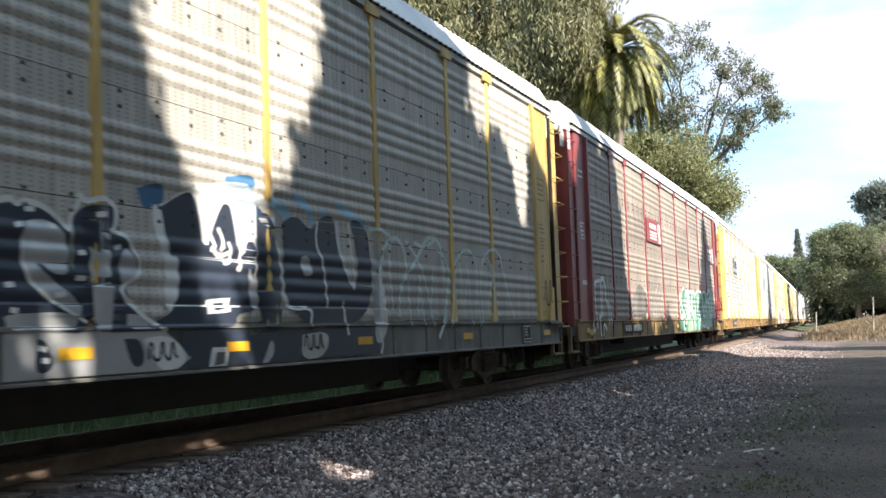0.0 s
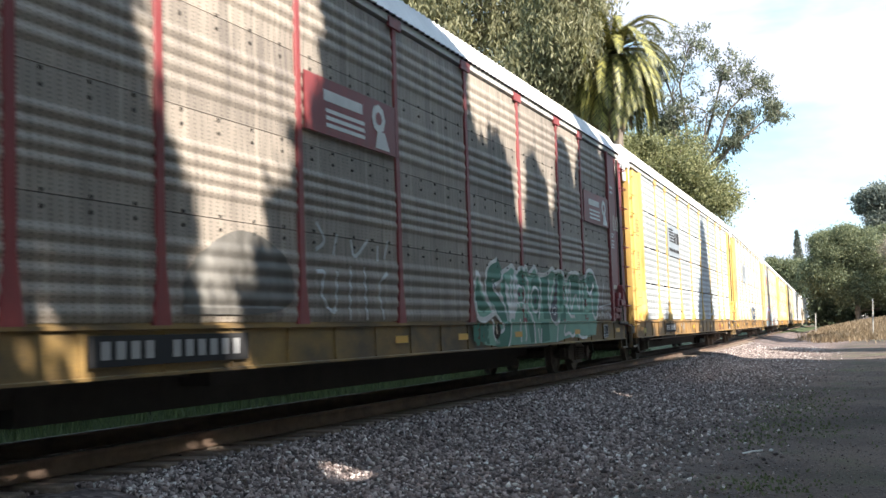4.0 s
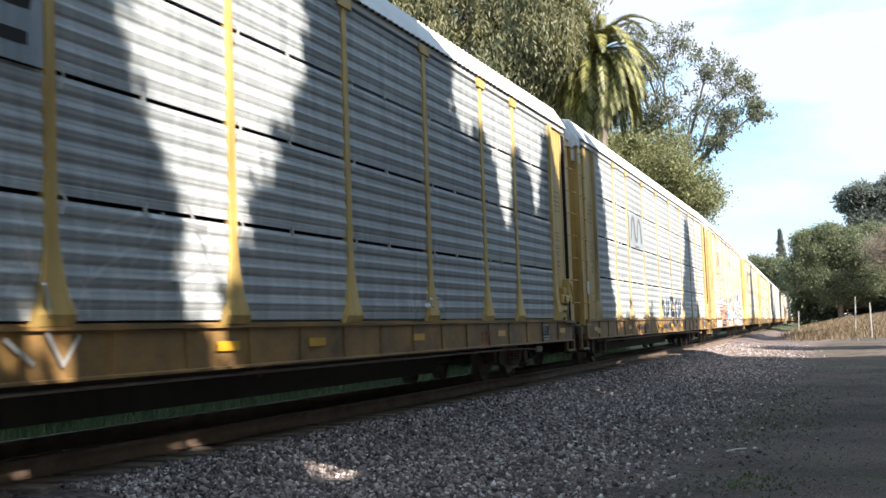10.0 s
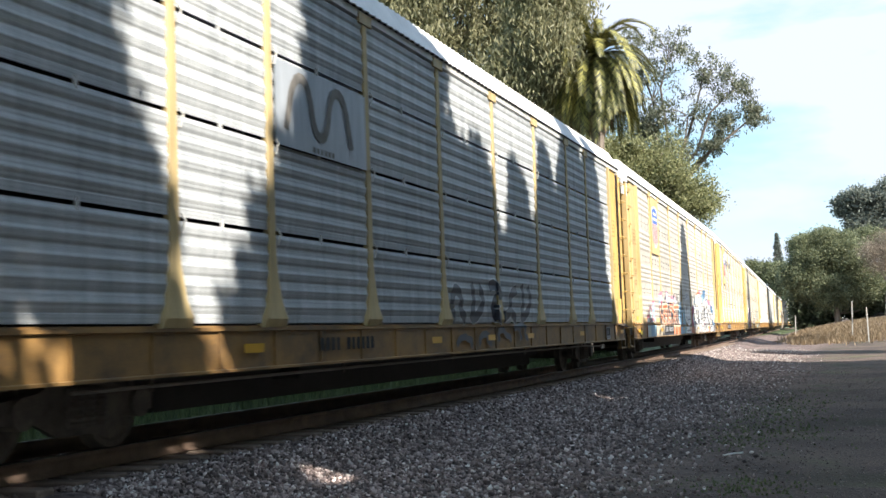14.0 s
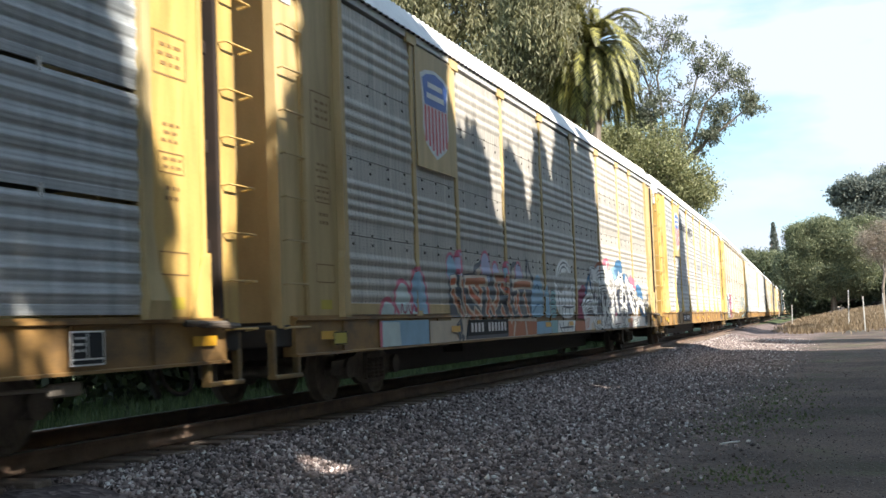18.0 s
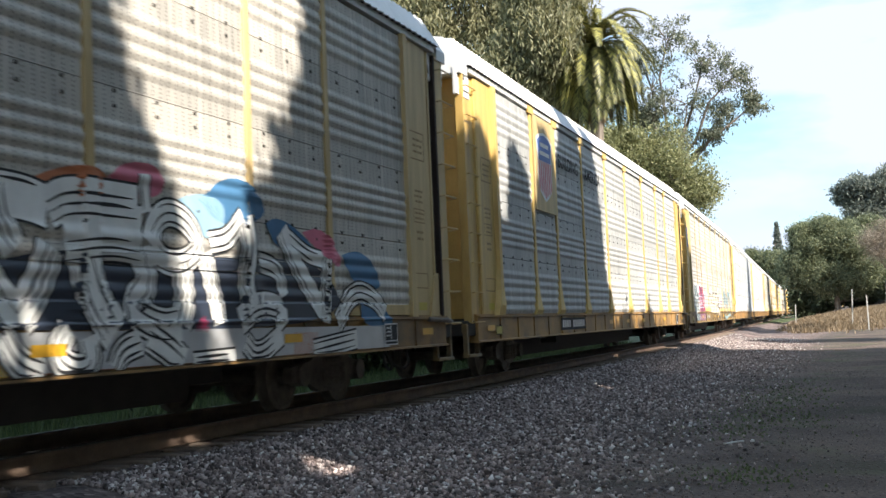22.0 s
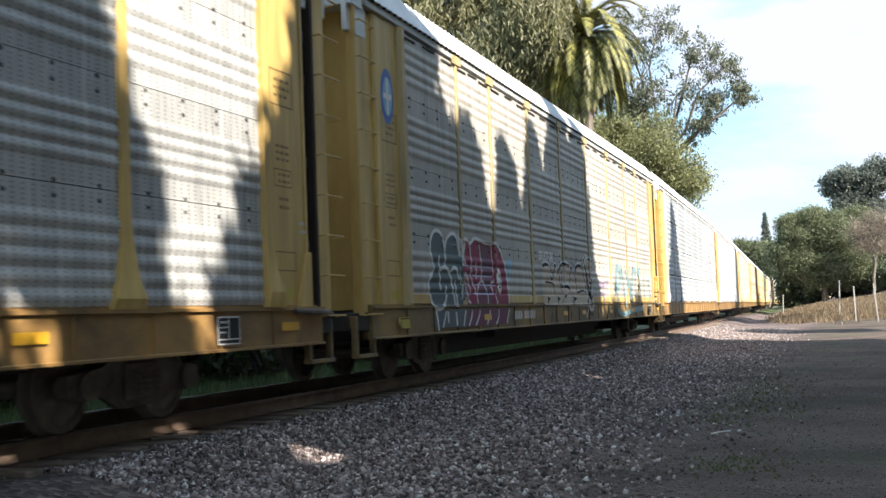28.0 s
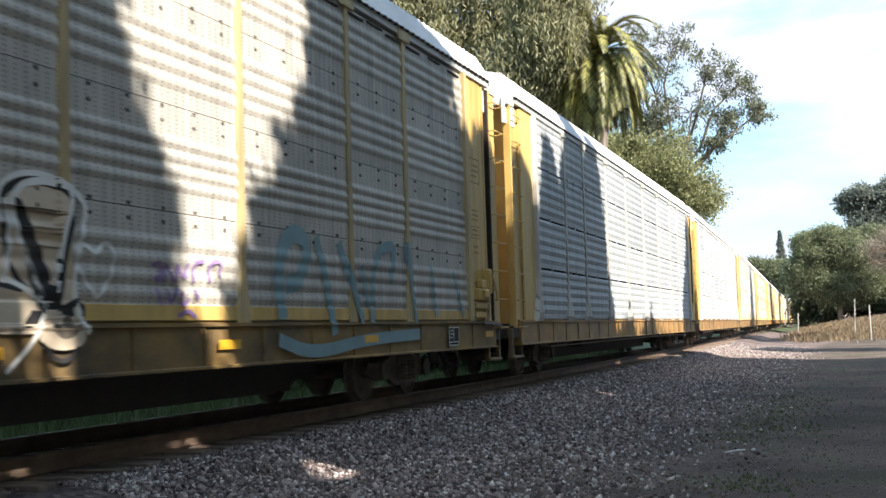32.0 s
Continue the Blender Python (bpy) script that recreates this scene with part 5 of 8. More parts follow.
# abstract hooks, loops and spurs on a unit square
GLYPHS = [
    [[(0.1, 0.9), (0.5, 1.0), (0.9, 0.7), (0.5, 0.55), (0.2, 0.3), (0.6, 0.0), (1.0, 0.15)]],
    [[(0.0, 0.2), (0.25, 0.9), (0.5, 0.35), (0.75, 1.0), (1.0, 0.1)]],
    [[(0.1, 0.1), (0.15, 0.85), (0.55, 1.0), (0.6, 0.5), (0.95, 0.45), (0.9, 0.0)]],
    [[(0.5, 0.5), (0.2, 0.75), (0.5, 1.0), (0.85, 0.7), (0.6, 0.2), (0.15, 0.0)], [(0.7, 0.4), (1.05, 0.1)]],
    [[(0.0, 0.6), (0.4, 0.7), (0.45, 0.0)], [(0.4, 0.7), (0.95, 0.95), (0.75, 0.3), (1.0, 0.05)]],
    [[(0.1, 1.0), (0.3, 0.5), (0.05, 0.05), (0.6, 0.15), (0.95, 0.6), (0.6, 0.95)]],
    [[(0.0, 0.1), (0.5, 0.25), (0.35, 0.7), (0.9, 0.9)], [(0.55, 0.25), (0.95, 0.0)]],
    [[(0.2, 0.0), (0.1, 0.6), (0.45, 0.95), (0.8, 0.6), (0.55, 0.35), (0.9, 0.05)]],
]


def rounded(pts, times=2):
    """Cut the corners of a line of (y, z) points."""
    for _ in range(times):
        out = [pts[0]]
        for (ya, za), (yb, zb) in zip(pts, pts[1:]):
            out += [(ya * 0.75 + yb * 0.25, za * 0.75 + zb * 0.25), (ya * 0.25 + yb * 0.75, za * 0.25 + zb * 0.75)]
        pts = out + [pts[-1]]
    return pts


def lettering(paint, y0, y1, z0, z1, n, fills, outline, width=0.2, edge=0.06, cloud=None, seed=1, order=None, sag=0.12, drips=0):
    """A row of n painted letter forms: a cloud behind, an outline, and the fill."""
    r = random.Random(seed)
    w = (y1 - y0) / n
    if cloud:
        pts = []
        for i in range(25):
            a = 2 * math.pi * i / 25
            k = 1.0 + 0.10 * math.sin(5 * a + seed) + r.uniform(-0.05, 0.07)
            c, s = math.cos(a), math.sin(a)
            sq = 1 / max(abs(c), abs(s)) ** 0.72
            pts.append(((y0 + y1) / 2 + c * sq * (y1 - y0) / 2 * 1.03 * min(k, 1.06), max(0.76, (z0 + z1) / 2 + s * sq * (z1 - z0) / 2 * 1.12 * k)))
        paint.fill(cloud, pts)
    glyphs = []
    for i in range(n):
        g = GLYPHS[(order[i % len(order)] if order else r.randrange(len(GLYPHS)))]
        dz, sh = r.uniform(-sag, sag), r.uniform(-0.18, 0.18)
        strokes = []
        for line in g:
            strokes.append([(y0 + w * (i + 0.1 + 0.8 * (x + sh * (z - 0.5))), max(0.78, z0 + (z1 - z0) * (0.06 + 0.88 * z) + dz * (1 if z > 0.5 else 0.3))) for x, z in line])
        glyphs.append([rounded(q) for q in strokes])
    paint.up()
    if outline:
        for strokes in glyphs:
            for line in strokes:
                paint.stroke(outline, line, width + 2 * edge)
    paint.up()
    if fills:
        for i, strokes in enumerate(glyphs):
            for line in strokes:
                paint.stroke(fills[i % len(fills)], line, width)
    paint.up()
    for _ in range(drips):
        y = r.uniform(y0, y1)
        zt = r.uniform(z0, z0 + 0.5 * (z1 - z0))
        paint.stroke(outline or fills[0], [(y, zt), (y + r.uniform(-0.02, 0.02), max(0.78, zt - r.uniform(0.2, 0.5)))], 0.025)


def tag(paint, colour, y0, y1, z0, z1, seed=1, width=0.03, loops=5):
    """A quick scribbled signature, not readable."""
    r = random.Random(seed)
    pts, y = [], y0
    for i in range(loops):
        for fy, fz in ((0.0, 0.1), (0.15, 1.0), (0.45, 0.9), (0.35, 0.3), (0.7, 0.0)):
            pts.append((y0 + (y1 - y0) * (i + fy + r.uniform(-0.1, 0.1)) / loops, z0 + (z1 - z0) * min(1, max(0, fz + r.uniform(-0.15, 0.15)))))
    paint.stroke(colour, rounded(pts), width)


def board(car, y0, y1, z0, z1, material, name="emblem_board", label=""):
    return part(name, boxes((1.58, 1.60, y0, y1, z0, z1)), M[material], car, label)


def plate_paint(car, name, colour, poly, x=1.604):
    """A flat painted shape on a board or a smooth plate."""
    bm = bmesh.new()
    f = bm.faces.new([bm.verts.new((x, y, z)) for y, z in poly])
    bmesh.ops.triangulate(bm, faces=[f])
    return part(name, bm, M[colour], car)


def shield(car, yc, zc, w, h):
    """A badge in white, blue and red: plain shapes only."""
    def outline(k, lo=-1.0, hi=1.0):
        right = [(0.62, 0.92), (0.95, 0.80), (0.80, 0.55), (0.78, 0.15), (0.86, -0.35), (0.70, -0.70), (0.38, -0.86), (0.0, -1.0)]
        right = [(0.0, 1.0)] + right
        return [(yc - x * w / 2 * k, zc + z * h / 2 * k) for x, z in right] + [(yc + x * w / 2 * k, zc + z * h / 2 * k) for x, z in right[-2:0:-1]]
    plate_paint(car, "badge", "white", outline(1.0), 1.604)
    top = [(x, z) for x, z in outline(0.92) if z > zc + 0.15 * h]
    top = sorted(top, key=lambda q: math.atan2(q[1] - zc - h * 0.3, q[0] - yc))
    zl = zc + 0.08 * h
    plate_paint(car, "badge_field", "blue", [(yc - w * 0.36, zl), (yc + w * 0.36, zl), (yc + w * 0.37, zc + h * 0.25), (yc + w * 0.42, zc + h * 0.36), (yc + w * 0.28, zc + h * 0.42), (yc, zc + h * 0.46),
                                             (yc - w * 0.28, zc + h * 0.42), (yc - w * 0.42, zc + h * 0.36), (yc - w * 0.37, zc + h * 0.25)], 1.607)
    for i in range(7):
        y = yc + (i - 3) * w * 0.115
        zb = zc - h * (0.45 - 0.10 * abs(i - 3) / 3 * 1.2)
        plate_paint(car, "badge_stripe", "crimson", [(y - w * 0.033, zb), (y + w * 0.033, zb), (y + w * 0.033, zl - 0.01), (y - w * 0.033, zl - 0.01)], 1.607)
    for z, ws in ((zc + h * 0.31, (0.5,)), (zc + h * 0.19, (0.58,))):
        for q in ws:
            plate_paint(car, "badge_bar", "white", [(yc - w * q / 2, z - h * 0.03), (yc + w * q / 2, z - h * 0.03), (yc + w * q / 2, z + h * 0.03), (yc - w * q / 2, z + h * 0.03)], 1.610)


def words(car, text, y, z, size, colour, x):
    """Painted lettering that runs along the wagon's side."""
    cu = bpy.data.curves.new("words", "FONT")
    cu.body, cu.size = text, size
    cu.space_character, cu.offset = 1.05, 0.008
    ob = bpy.data.objects.new("words", cu)
    scene.collection.objects.link(ob)
    me = bpy.data.meshes.new_from_object(ob.evaluated_get(bpy.context.evaluated_depsgraph_get()))
    bpy.data.objects.remove(ob)
    me.materials.clear()
    me.transform(pose(x, y, z, 90, 0, 90))
    me.materials.append(M[colour])
    return part("lettering", me, None, car)


def sill_marks(p, seed, plate=None, plate_colour="black", mark="silver"):
    """Reflectors and data marks along the sill; the number plate carries plain bars."""
    r = random.Random(seed)
    p.group = "sill_marking"
    for y in (-12.9, -8.0, -2.0, 0.45, 3.6, 7.9, 12.6):
        y += r.uniform(-0.3, 0.3)
        if plate and plate[0] - 0.6 < y < plate[1] + 0.2:
            continue
        p.rect("orange", y, y + 0.45, 0.87, 0.97)
    p.up()
    if plate:
        if plate_colour:
            p.rect(plate_colour, plate[0], plate[1], 0.79, 1.06)
            p.up()
        span = plate[1] - plate[0]
        for i in range(11):
            if i in (4,):
                continue
            y = plate[0] + span * (0.06 + 0.082 * i)
            p.rect(mark, y, y + span * 0.05, 0.85, 1.01)
    p.rect("lime", -12.58, -12.15, 0.79, 0.96)
    p.up()
    p.box_line("black", -12.56, -12.17, 0.80, 0.95, 0.015)
    p.rect("white", 10.91, 11.38, 0.755, 1.055)
    p.up()
    for a, b, z0, z1 in ((10.93, 11.13, 0.82, 1.04), (11.15, 11.36, 0.82, 1.04), (10.93, 11.36, 0.77, 0.805)):
        p.rect("black", a, b, z0, z1)
    p.up()
    p.bars("white", 10.95, 11.11, 0.86, 1.02, 3, seed)
    p.group = "graffito"


def plate_marks(p, seed, ink="stencil"):
    """Stencilled data panels on the end plates, as bars in frames."""
    p.group = "stencil"
    out, low = p.out, p.layer
    p.out, p.layer = (lambda y, z: 1.545), 0
    for end in (-1, 1):
        c = 12.62 * end
        p.box_line(ink, c - 0.30, c + 0.28, 3.55, 3.97, 0.02)
        p.bars(ink, c - 0.22, c + 0.2, 3.62, 3.90, 3, seed)
        p.bars(ink, c - 0.2, c + 0.15, 2.86, 3.1, 3, seed + 1)
        p.box_line(ink, c - 0.24, c + 0.2, 2.58, 2.78, 0.015)
        p.bars(ink, c - 0.2, c + 0.16, 2.60, 2.76, 2, seed + 2)
        p.bars(ink, c - 0.14, c + 0.12, 2.28, 2.48, 2, seed + 3)
        p.box_line(ink, c - 0.26, c + 0.26, 1.58, 1.80, 0.015)
        p.rect("lime", c - 0.17, c + 0.17, 1.24, 1.36)
    p.out, p.layer = out, low
    p.group = "graffito"


cars = dict(wagons)

# silver and black piece on the grey wagon
p = Paint(cars[-3], "banded")
# misty blue and white halo
p.fill("midblue", rounded([(-0.91, 2.40), (-0.51, 2.51), (-0.48, 2.29), (-0.85, 2.20), (-0.91, 2.40)]))
p.fill("midblue", rounded([(0.59, 2.67), (1.20, 2.77), (1.26, 2.62), (0.63, 2.54), (0.59, 2.67)]))
p.fill("skyblue", rounded([(0.80, 2.60), (1.26, 2.63), (1.24, 2.14), (0.91, 2.17), (0.80, 2.60)]))
p.fill("silver", rounded([(1.15, 2.53), (1.61, 2.48), (1.69, 2.18), (1.31, 2.22), (1.15, 2.53)]))
p.fill("white", rounded([(-0.68, 2.27), (-0.51, 2.28), (-0.15, 2.47), (0.63, 2.64), (1.26, 2.65), (1.21, 1.28), (-0.34, 1.26), (-0.55, 1.29), (-0.50, 1.77), (-0.67, 2.03), (-0.68, 2.27)]))
p.stroke("skyblue", rounded([(1.52, 2.51), (2.00, 2.39), (1.99, 2.27)]), 0.130)
p.stroke("skyblue", rounded([(2.11, 2.62), (2.48, 2.50), (2.57, 2.31)]), 0.130)
p.stroke("skyblue", rounded([(2.81, 2.53), (2.86, 2.43), (2.91, 2.34)]), 0.130)
p.stroke("skyblue", rounded([(3.22, 2.62), (3.58, 2.52), (4.09, 2.39)]), 0.130)
# looped letters in silver with dark edges
p.fill("navy", rounded([(-2.89, 2.07), (-2.42, 2.14), (-2.12, 2.11), (-1.89, 1.97), (-1.86, 1.81), (-1.88, 1.63), (-1.68, 1.54), (-1.61, 1.29), (-1.75, 1.08), (-1.99, 1.09), (-2.24, 1.18), (-2.44, 1.24), (-2.63, 1.14), (-2.90, 1.15), (-2.89, 2.07)]))
p.fill("navy", rounded([(-1.83, 2.06), (-1.67, 2.18), (-1.23, 2.22), (-1.22, 2.01), (-1.11, 1.95), (-0.90, 1.75), (-0.88, 1.60), (-1.17, 1.48), (-0.94, 1.25), (-0.55, 1.09), (-1.14, 1.09), (-1.64, 1.08), (-1.85, 1.53), (-1.83, 2.06)]))
p.fill("silver", [(-2.72, 1.11), (-0.55, 1.10), (-0.14, 0.83), (-0.36, 0.73), (-2.72, 0.73)])
p.fill("navy", [(0.99, 1.04), (4.39, 1.11), (4.37, 0.74), (0.97, 0.73)])
p.fill("navy", [(-0.31, 1.09), (0.99, 1.10), (0.97, 0.73), (-0.22, 0.73)])
p.up()
p.fill("silver", rounded([(-2.42, 1.98), (-2.18, 2.03), (-1.95, 1.93), (-1.89, 1.74), (-1.93, 1.56), (-2.11, 1.57), (-2.26, 1.68), (-2.29, 1.62), (-2.08, 1.52), (-1.69, 1.30), (-1.77, 1.20), (-2.19, 1.38), (-2.43, 1.51), (-2.50, 1.74), (-2.42, 1.98)]))
p.fill("silver", rounded([(-2.69, 1.23), (-2.44, 1.26), (-1.80, 1.26), (-1.84, 1.09), (-2.63, 1.09), (-2.69, 1.23)]))
p.fill("silver", rounded([(-1.61, 2.13), (-1.34, 2.15), (-1.34, 1.03), (-1.64, 1.02), (-1.61, 2.13)]))
p.fill("silver", rounded([(-1.21, 1.75), (-1.08, 1.87), (-0.93, 1.67), (-0.93, 1.58), (-1.22, 1.49), (-1.21, 1.75)]))
p.fill("silver", rounded([(-1.13, 1.25), (-0.94, 1.25), (-0.59, 1.10), (-1.14, 1.10), (-1.13, 1.25)]))
p.fill("navy", rounded([(-0.55, 2.26), (-0.15, 2.44), (0.01, 2.44), (0.12, 2.22), (0.18, 1.82), (0.50, 2.37), (0.69, 2.42), (0.78, 2.18), (0.87, 1.79), (1.04, 2.05), (1.23, 2.02), (1.14, 1.62), (1.21, 1.29), (0.76, 1.27), (0.75, 1.10), (-1.14, 1.10), (-0.30, 1.26), (-0.28, 1.85), (-0.39, 1.77), (-0.46, 1.93), (-0.55, 2.26)]))
p.fill("navy", rounded([(1.25, 2.44), (1.62, 2.24), (1.74, 1.82), (1.74, 1.04), (1.18, 1.05), (1.25, 2.44)]))
p.fill("navy", rounded([(1.84, 2.30), (2.10, 2.40), (2.33, 2.33), (2.51, 2.23), (2.77, 2.43), (3.15, 2.48), (3.21, 2.10), (3.43, 1.79), (3.71, 1.56), (3.81, 1.86), (3.76, 2.18), (3.60, 2.44), (3.78, 2.49), (4.24, 2.32), (4.20, 1.10), (1.78, 1.11), (1.84, 2.30)]))
p.fill("navy", rounded([(-2.32, 1.05), (-2.22, 1.03), (-2.10, 0.81), (-2.37, 0.75), (-2.32, 1.05)]))
p.fill("navy", rounded([(-1.20, 1.03), (-0.94, 1.03), (-0.88, 0.80), (-1.08, 0.76), (-1.20, 1.03)]))
p.fill("silver", rounded([(1.24, 0.73), (1.46, 1.02), (1.52, 0.84), (1.37, 0.73), (1.24, 0.73)]))
p.fill("silver", rounded([(2.18, 1.02), (2.91, 1.06), (2.75, 0.74), (2.11, 0.73), (2.18, 1.02)]))
p.fill("silver", rounded([(4.36, 2.44), (4.53, 1.89), (4.75, 1.10), (4.23, 0.77), (4.23, 1.43), (4.36, 2.44)]))
p.up()
p.stroke("white", rounded([(-2.84, 2.07), (-2.57, 2.17), (-2.52, 2.10), (-2.42, 2.15), (-2.18, 2.12), (-1.97, 2.01), (-1.89, 1.93), (-1.85, 2.09), (-1.76, 2.17), (-1.72, 2.28), (-1.69, 2.20), (-1.46, 2.26), (-1.23, 2.22), (-1.25, 2.01), (-1.32, 1.97)]), 0.050)
p.stroke("white", rounded([(-1.26, 1.97), (-1.10, 1.95), (-0.93, 1.75), (-0.89, 1.62), (-1.19, 1.49), (-1.19, 1.42), (-0.94, 1.25), (-0.55, 1.09)]), 0.045)
p.stroke("white", rounded([(-2.48, 1.78), (-2.43, 1.55), (-2.19, 1.38), (-1.69, 1.18)]), 0.035)
p.stroke("white", [(-2.42, 2.08), (-2.30, 2.09)], 0.045)
p.stroke("white", [(-1.79, 1.76), (-1.69, 1.77)], 0.045)
p.stroke("white", [(-1.82, 1.55), (-1.68, 1.55)], 0.045)
p.stroke("white", [(-2.66, 1.47), (-2.55, 1.48)], 0.045)
p.stroke("white", [(-2.09, 1.40), (-1.96, 1.41)], 0.045)
p.stroke("white", [(-2.15, 1.97), (-2.05, 1.96)], 0.045)
p.stroke("white", [(-2.62, 1.28), (-2.53, 1.27)], 0.045)
p.stroke("white", [(-1.56, 2.10), (-1.41, 2.12)], 0.045)
p.stroke("white", [(-1.27, 1.83), (-1.18, 1.85)], 0.045)
p.stroke("white", [(-2.55, 1.94), (-2.45, 1.96)], 0.045)
p.stroke("white", [(-1.13, 1.38), (-1.02, 1.35)], 0.045)
p.stroke("white", [(-2.32, 0.98), (-2.22, 0.96)], 0.045)
p.stroke("white", [(-2.29, 0.88), (-2.19, 0.87)], 0.045)
p.stroke("white", rounded([(1.64, 2.08), (1.76, 1.78), (1.80, 1.40), (1.94, 1.31), (2.48, 1.34), (2.40, 1.11)]), 0.050)
p.stroke("white", rounded([(2.70, 2.37), (2.62, 2.11), (2.82, 1.87), (2.89, 1.34)]), 0.045)
p.stroke("silver", rounded([(3.23, 2.41), (3.26, 2.07), (3.50, 1.74), (3.68, 1.59)]), 0.090)
p.stroke("white", rounded([(3.21, 2.41), (3.25, 2.05), (3.52, 1.69), (3.70, 1.57), (3.64, 1.96), (3.57, 2.41)]), 0.035)
p.fill("silver", rounded([(2.22, 1.92), (2.41, 1.95), (2.55, 1.71), (2.25, 1.69), (2.22, 1.92)]))
p.stroke("white", rounded([(3.32, 1.42), (3.34, 1.16), (3.42, 1.00)]), 0.050)
p.stroke("white", rounded([(0.86, 2.05), (0.86, 1.70), (0.78, 1.74)]), 0.050)
p.stroke("white", rounded([(0.29, 2.08), (0.38, 1.94), (0.28, 1.89)]), 0.050)
p.stroke("white", rounded([(0.45, 2.13), (0.57, 1.99), (0.46, 1.89)]), 0.050)
p.stroke("white", rounded([(0.65, 2.00), (0.68, 1.80), (0.52, 1.77)]), 0.045)
p.stroke("white", rounded([(0.32, 1.91), (0.44, 1.83), (0.69, 1.90)]), 0.050)
p.fill("silver", rounded([(1.04, 1.75), (1.16, 1.62), (1.22, 1.35), (1.09, 1.28), (1.02, 1.44), (1.04, 1.75)]))
p.fill("white", [(0.18, 1.40), (0.62, 1.42), (0.62, 1.27), (0.18, 1.25)])
p.fill("white", [(0.24, 0.92), (0.56, 0.92), (0.51, 0.73), (0.17, 0.73)])
p.fill("white", rounded([(-0.92, 1.03), (-0.49, 1.06), (-0.17, 0.85), (-0.36, 0.73), (-0.70, 0.73), (-0.92, 1.03)]))
p.stroke("eggwhite", rounded([(5.45, 2.31), (5.98, 2.01), (6.27, 1.52), (6.40, 1.08)]), 0.050)
p.stroke("eggwhite", rounded([(5.77, 2.30), (6.17, 2.23), (6.71, 2.42)]), 0.050)
p.stroke("eggwhite", rounded([(6.69, 2.23), (7.23, 2.06), (6.94, 1.14)]), 0.040)
p.stroke("eggwhite", rounded([(4.92, 2.31), (4.81, 1.90), (4.91, 1.32)]), 0.040)
p.stroke("eggwhite", rounded([(7.63, 2.28), (7.77, 1.68)]), 0.035)
p.stroke("eggwhite", rounded([(8.02, 2.09), (8.15, 1.07)]), 0.040)
p.stroke("eggwhite", rounded([(8.53, 1.97), (8.53, 1.07)]), 0.040)
p.stroke("eggwhite", rounded([(8.90, 2.31), (9.37, 2.08), (9.00, 1.35)]), 0.045)
p.stroke("eggwhite", rounded([(4.22, 2.38), (4.57, 2.40), (4.92, 2.34)]), 0.050)
p.stroke("eggwhite", rounded([(5.48, 1.74), (5.50, 1.09)]), 0.035)
p.stroke("eggwhite", rounded([(5.95, 1.64), (6.03, 1.09)]), 0.035)
p.up()
p.fill("navy", [(0.32, 1.36), (0.51, 1.37), (0.51, 1.30), (0.32, 1.29)])
p.fill("sill_grey", [(0.32, 0.87), (0.48, 0.87), (0.45, 0.75), (0.27, 0.74)])
tag(p, "black", -0.84, -0.33, 0.82, 1.0, 3, 0.03, 3)
tag(p, "black", 2.23, 2.77, 0.84, 1.02, 8, 0.03, 3)
p.stroke("eggwhite", rounded([(4.45, 1.22), (4.37, 1.81), (4.68, 2.20), (5.12, 2.36), (5.45, 2.13), (5.37, 1.73)]), 0.070)
p.stroke("eggwhite", rounded([(5.08, 1.22), (5.21, 1.73), (5.82, 2.02), (6.36, 2.48), (6.92, 2.31), (6.94, 1.65)]), 0.070)
p.stroke("eggwhite", rounded([(5.78, 1.22), (5.93, 1.83)]), 0.050)
p.stroke("eggwhite", rounded([(6.30, 1.22), (6.47, 1.92)]), 0.050)
p.stroke("eggwhite", rounded([(7.15, 1.07), (7.36, 1.97), (7.70, 2.26), (8.22, 2.33), (8.56, 2.11), (8.32, 1.21)]), 0.055)
p.stroke("eggwhite", rounded([(8.68, 1.13), (8.63, 2.03), (9.16, 2.40), (9.78, 2.36), (9.97, 1.92), (10.45, 1.21)]), 0.055)
p.stroke("eggwhite", rounded([(4.34, 1.10), (4.48, 0.86), (4.39, 0.74)]), 0.050)
p.stroke("eggwhite", rounded([(7.80, 1.22), (7.94, 1.84)]), 0.040)
p.stroke("eggwhite", rounded([(9.28, 1.21), (9.33, 1.90)]), 0.040)
p.stroke("eggwhite", rounded([(6.56, 0.91), (6.92, 1.22), (7.07, 1.80)]), 0.080)
sill_marks(p, 3)
plate_marks(p, 3)
tag(p, "black", 12.3, 13.0, 1.45, 1.95, 17, 0.04, 2)
p.done()

# green piece and badges on the maroon wagon
p = Paint(cars[-2], "banded")
# leaf-shaped tail, a long looping first letter and a row of tall crowded ones
BODY = rounded([(3.10, 2.00), (3.35, 2.06), (3.62, 2.12), (3.80, 2.19), (3.96, 2.13), (4.04, 2.03), (4.31, 2.16), (4.54, 2.12), (4.71, 2.22), (4.89, 2.05), (5.13, 2.15), (5.32, 2.24), (5.53, 2.07), (5.90, 2.07), (6.31, 2.12), (6.61, 2.26), (6.84, 2.15), (7.13, 2.22), (7.42, 2.13), (7.71, 1.97), (7.98, 2.20), (8.79, 2.23), (8.93, 2.08), (9.45, 2.19), (9.81, 2.34), (10.26, 2.30), (10.61, 2.01), (10.73, 1.70), (10.34, 1.20)], 1)
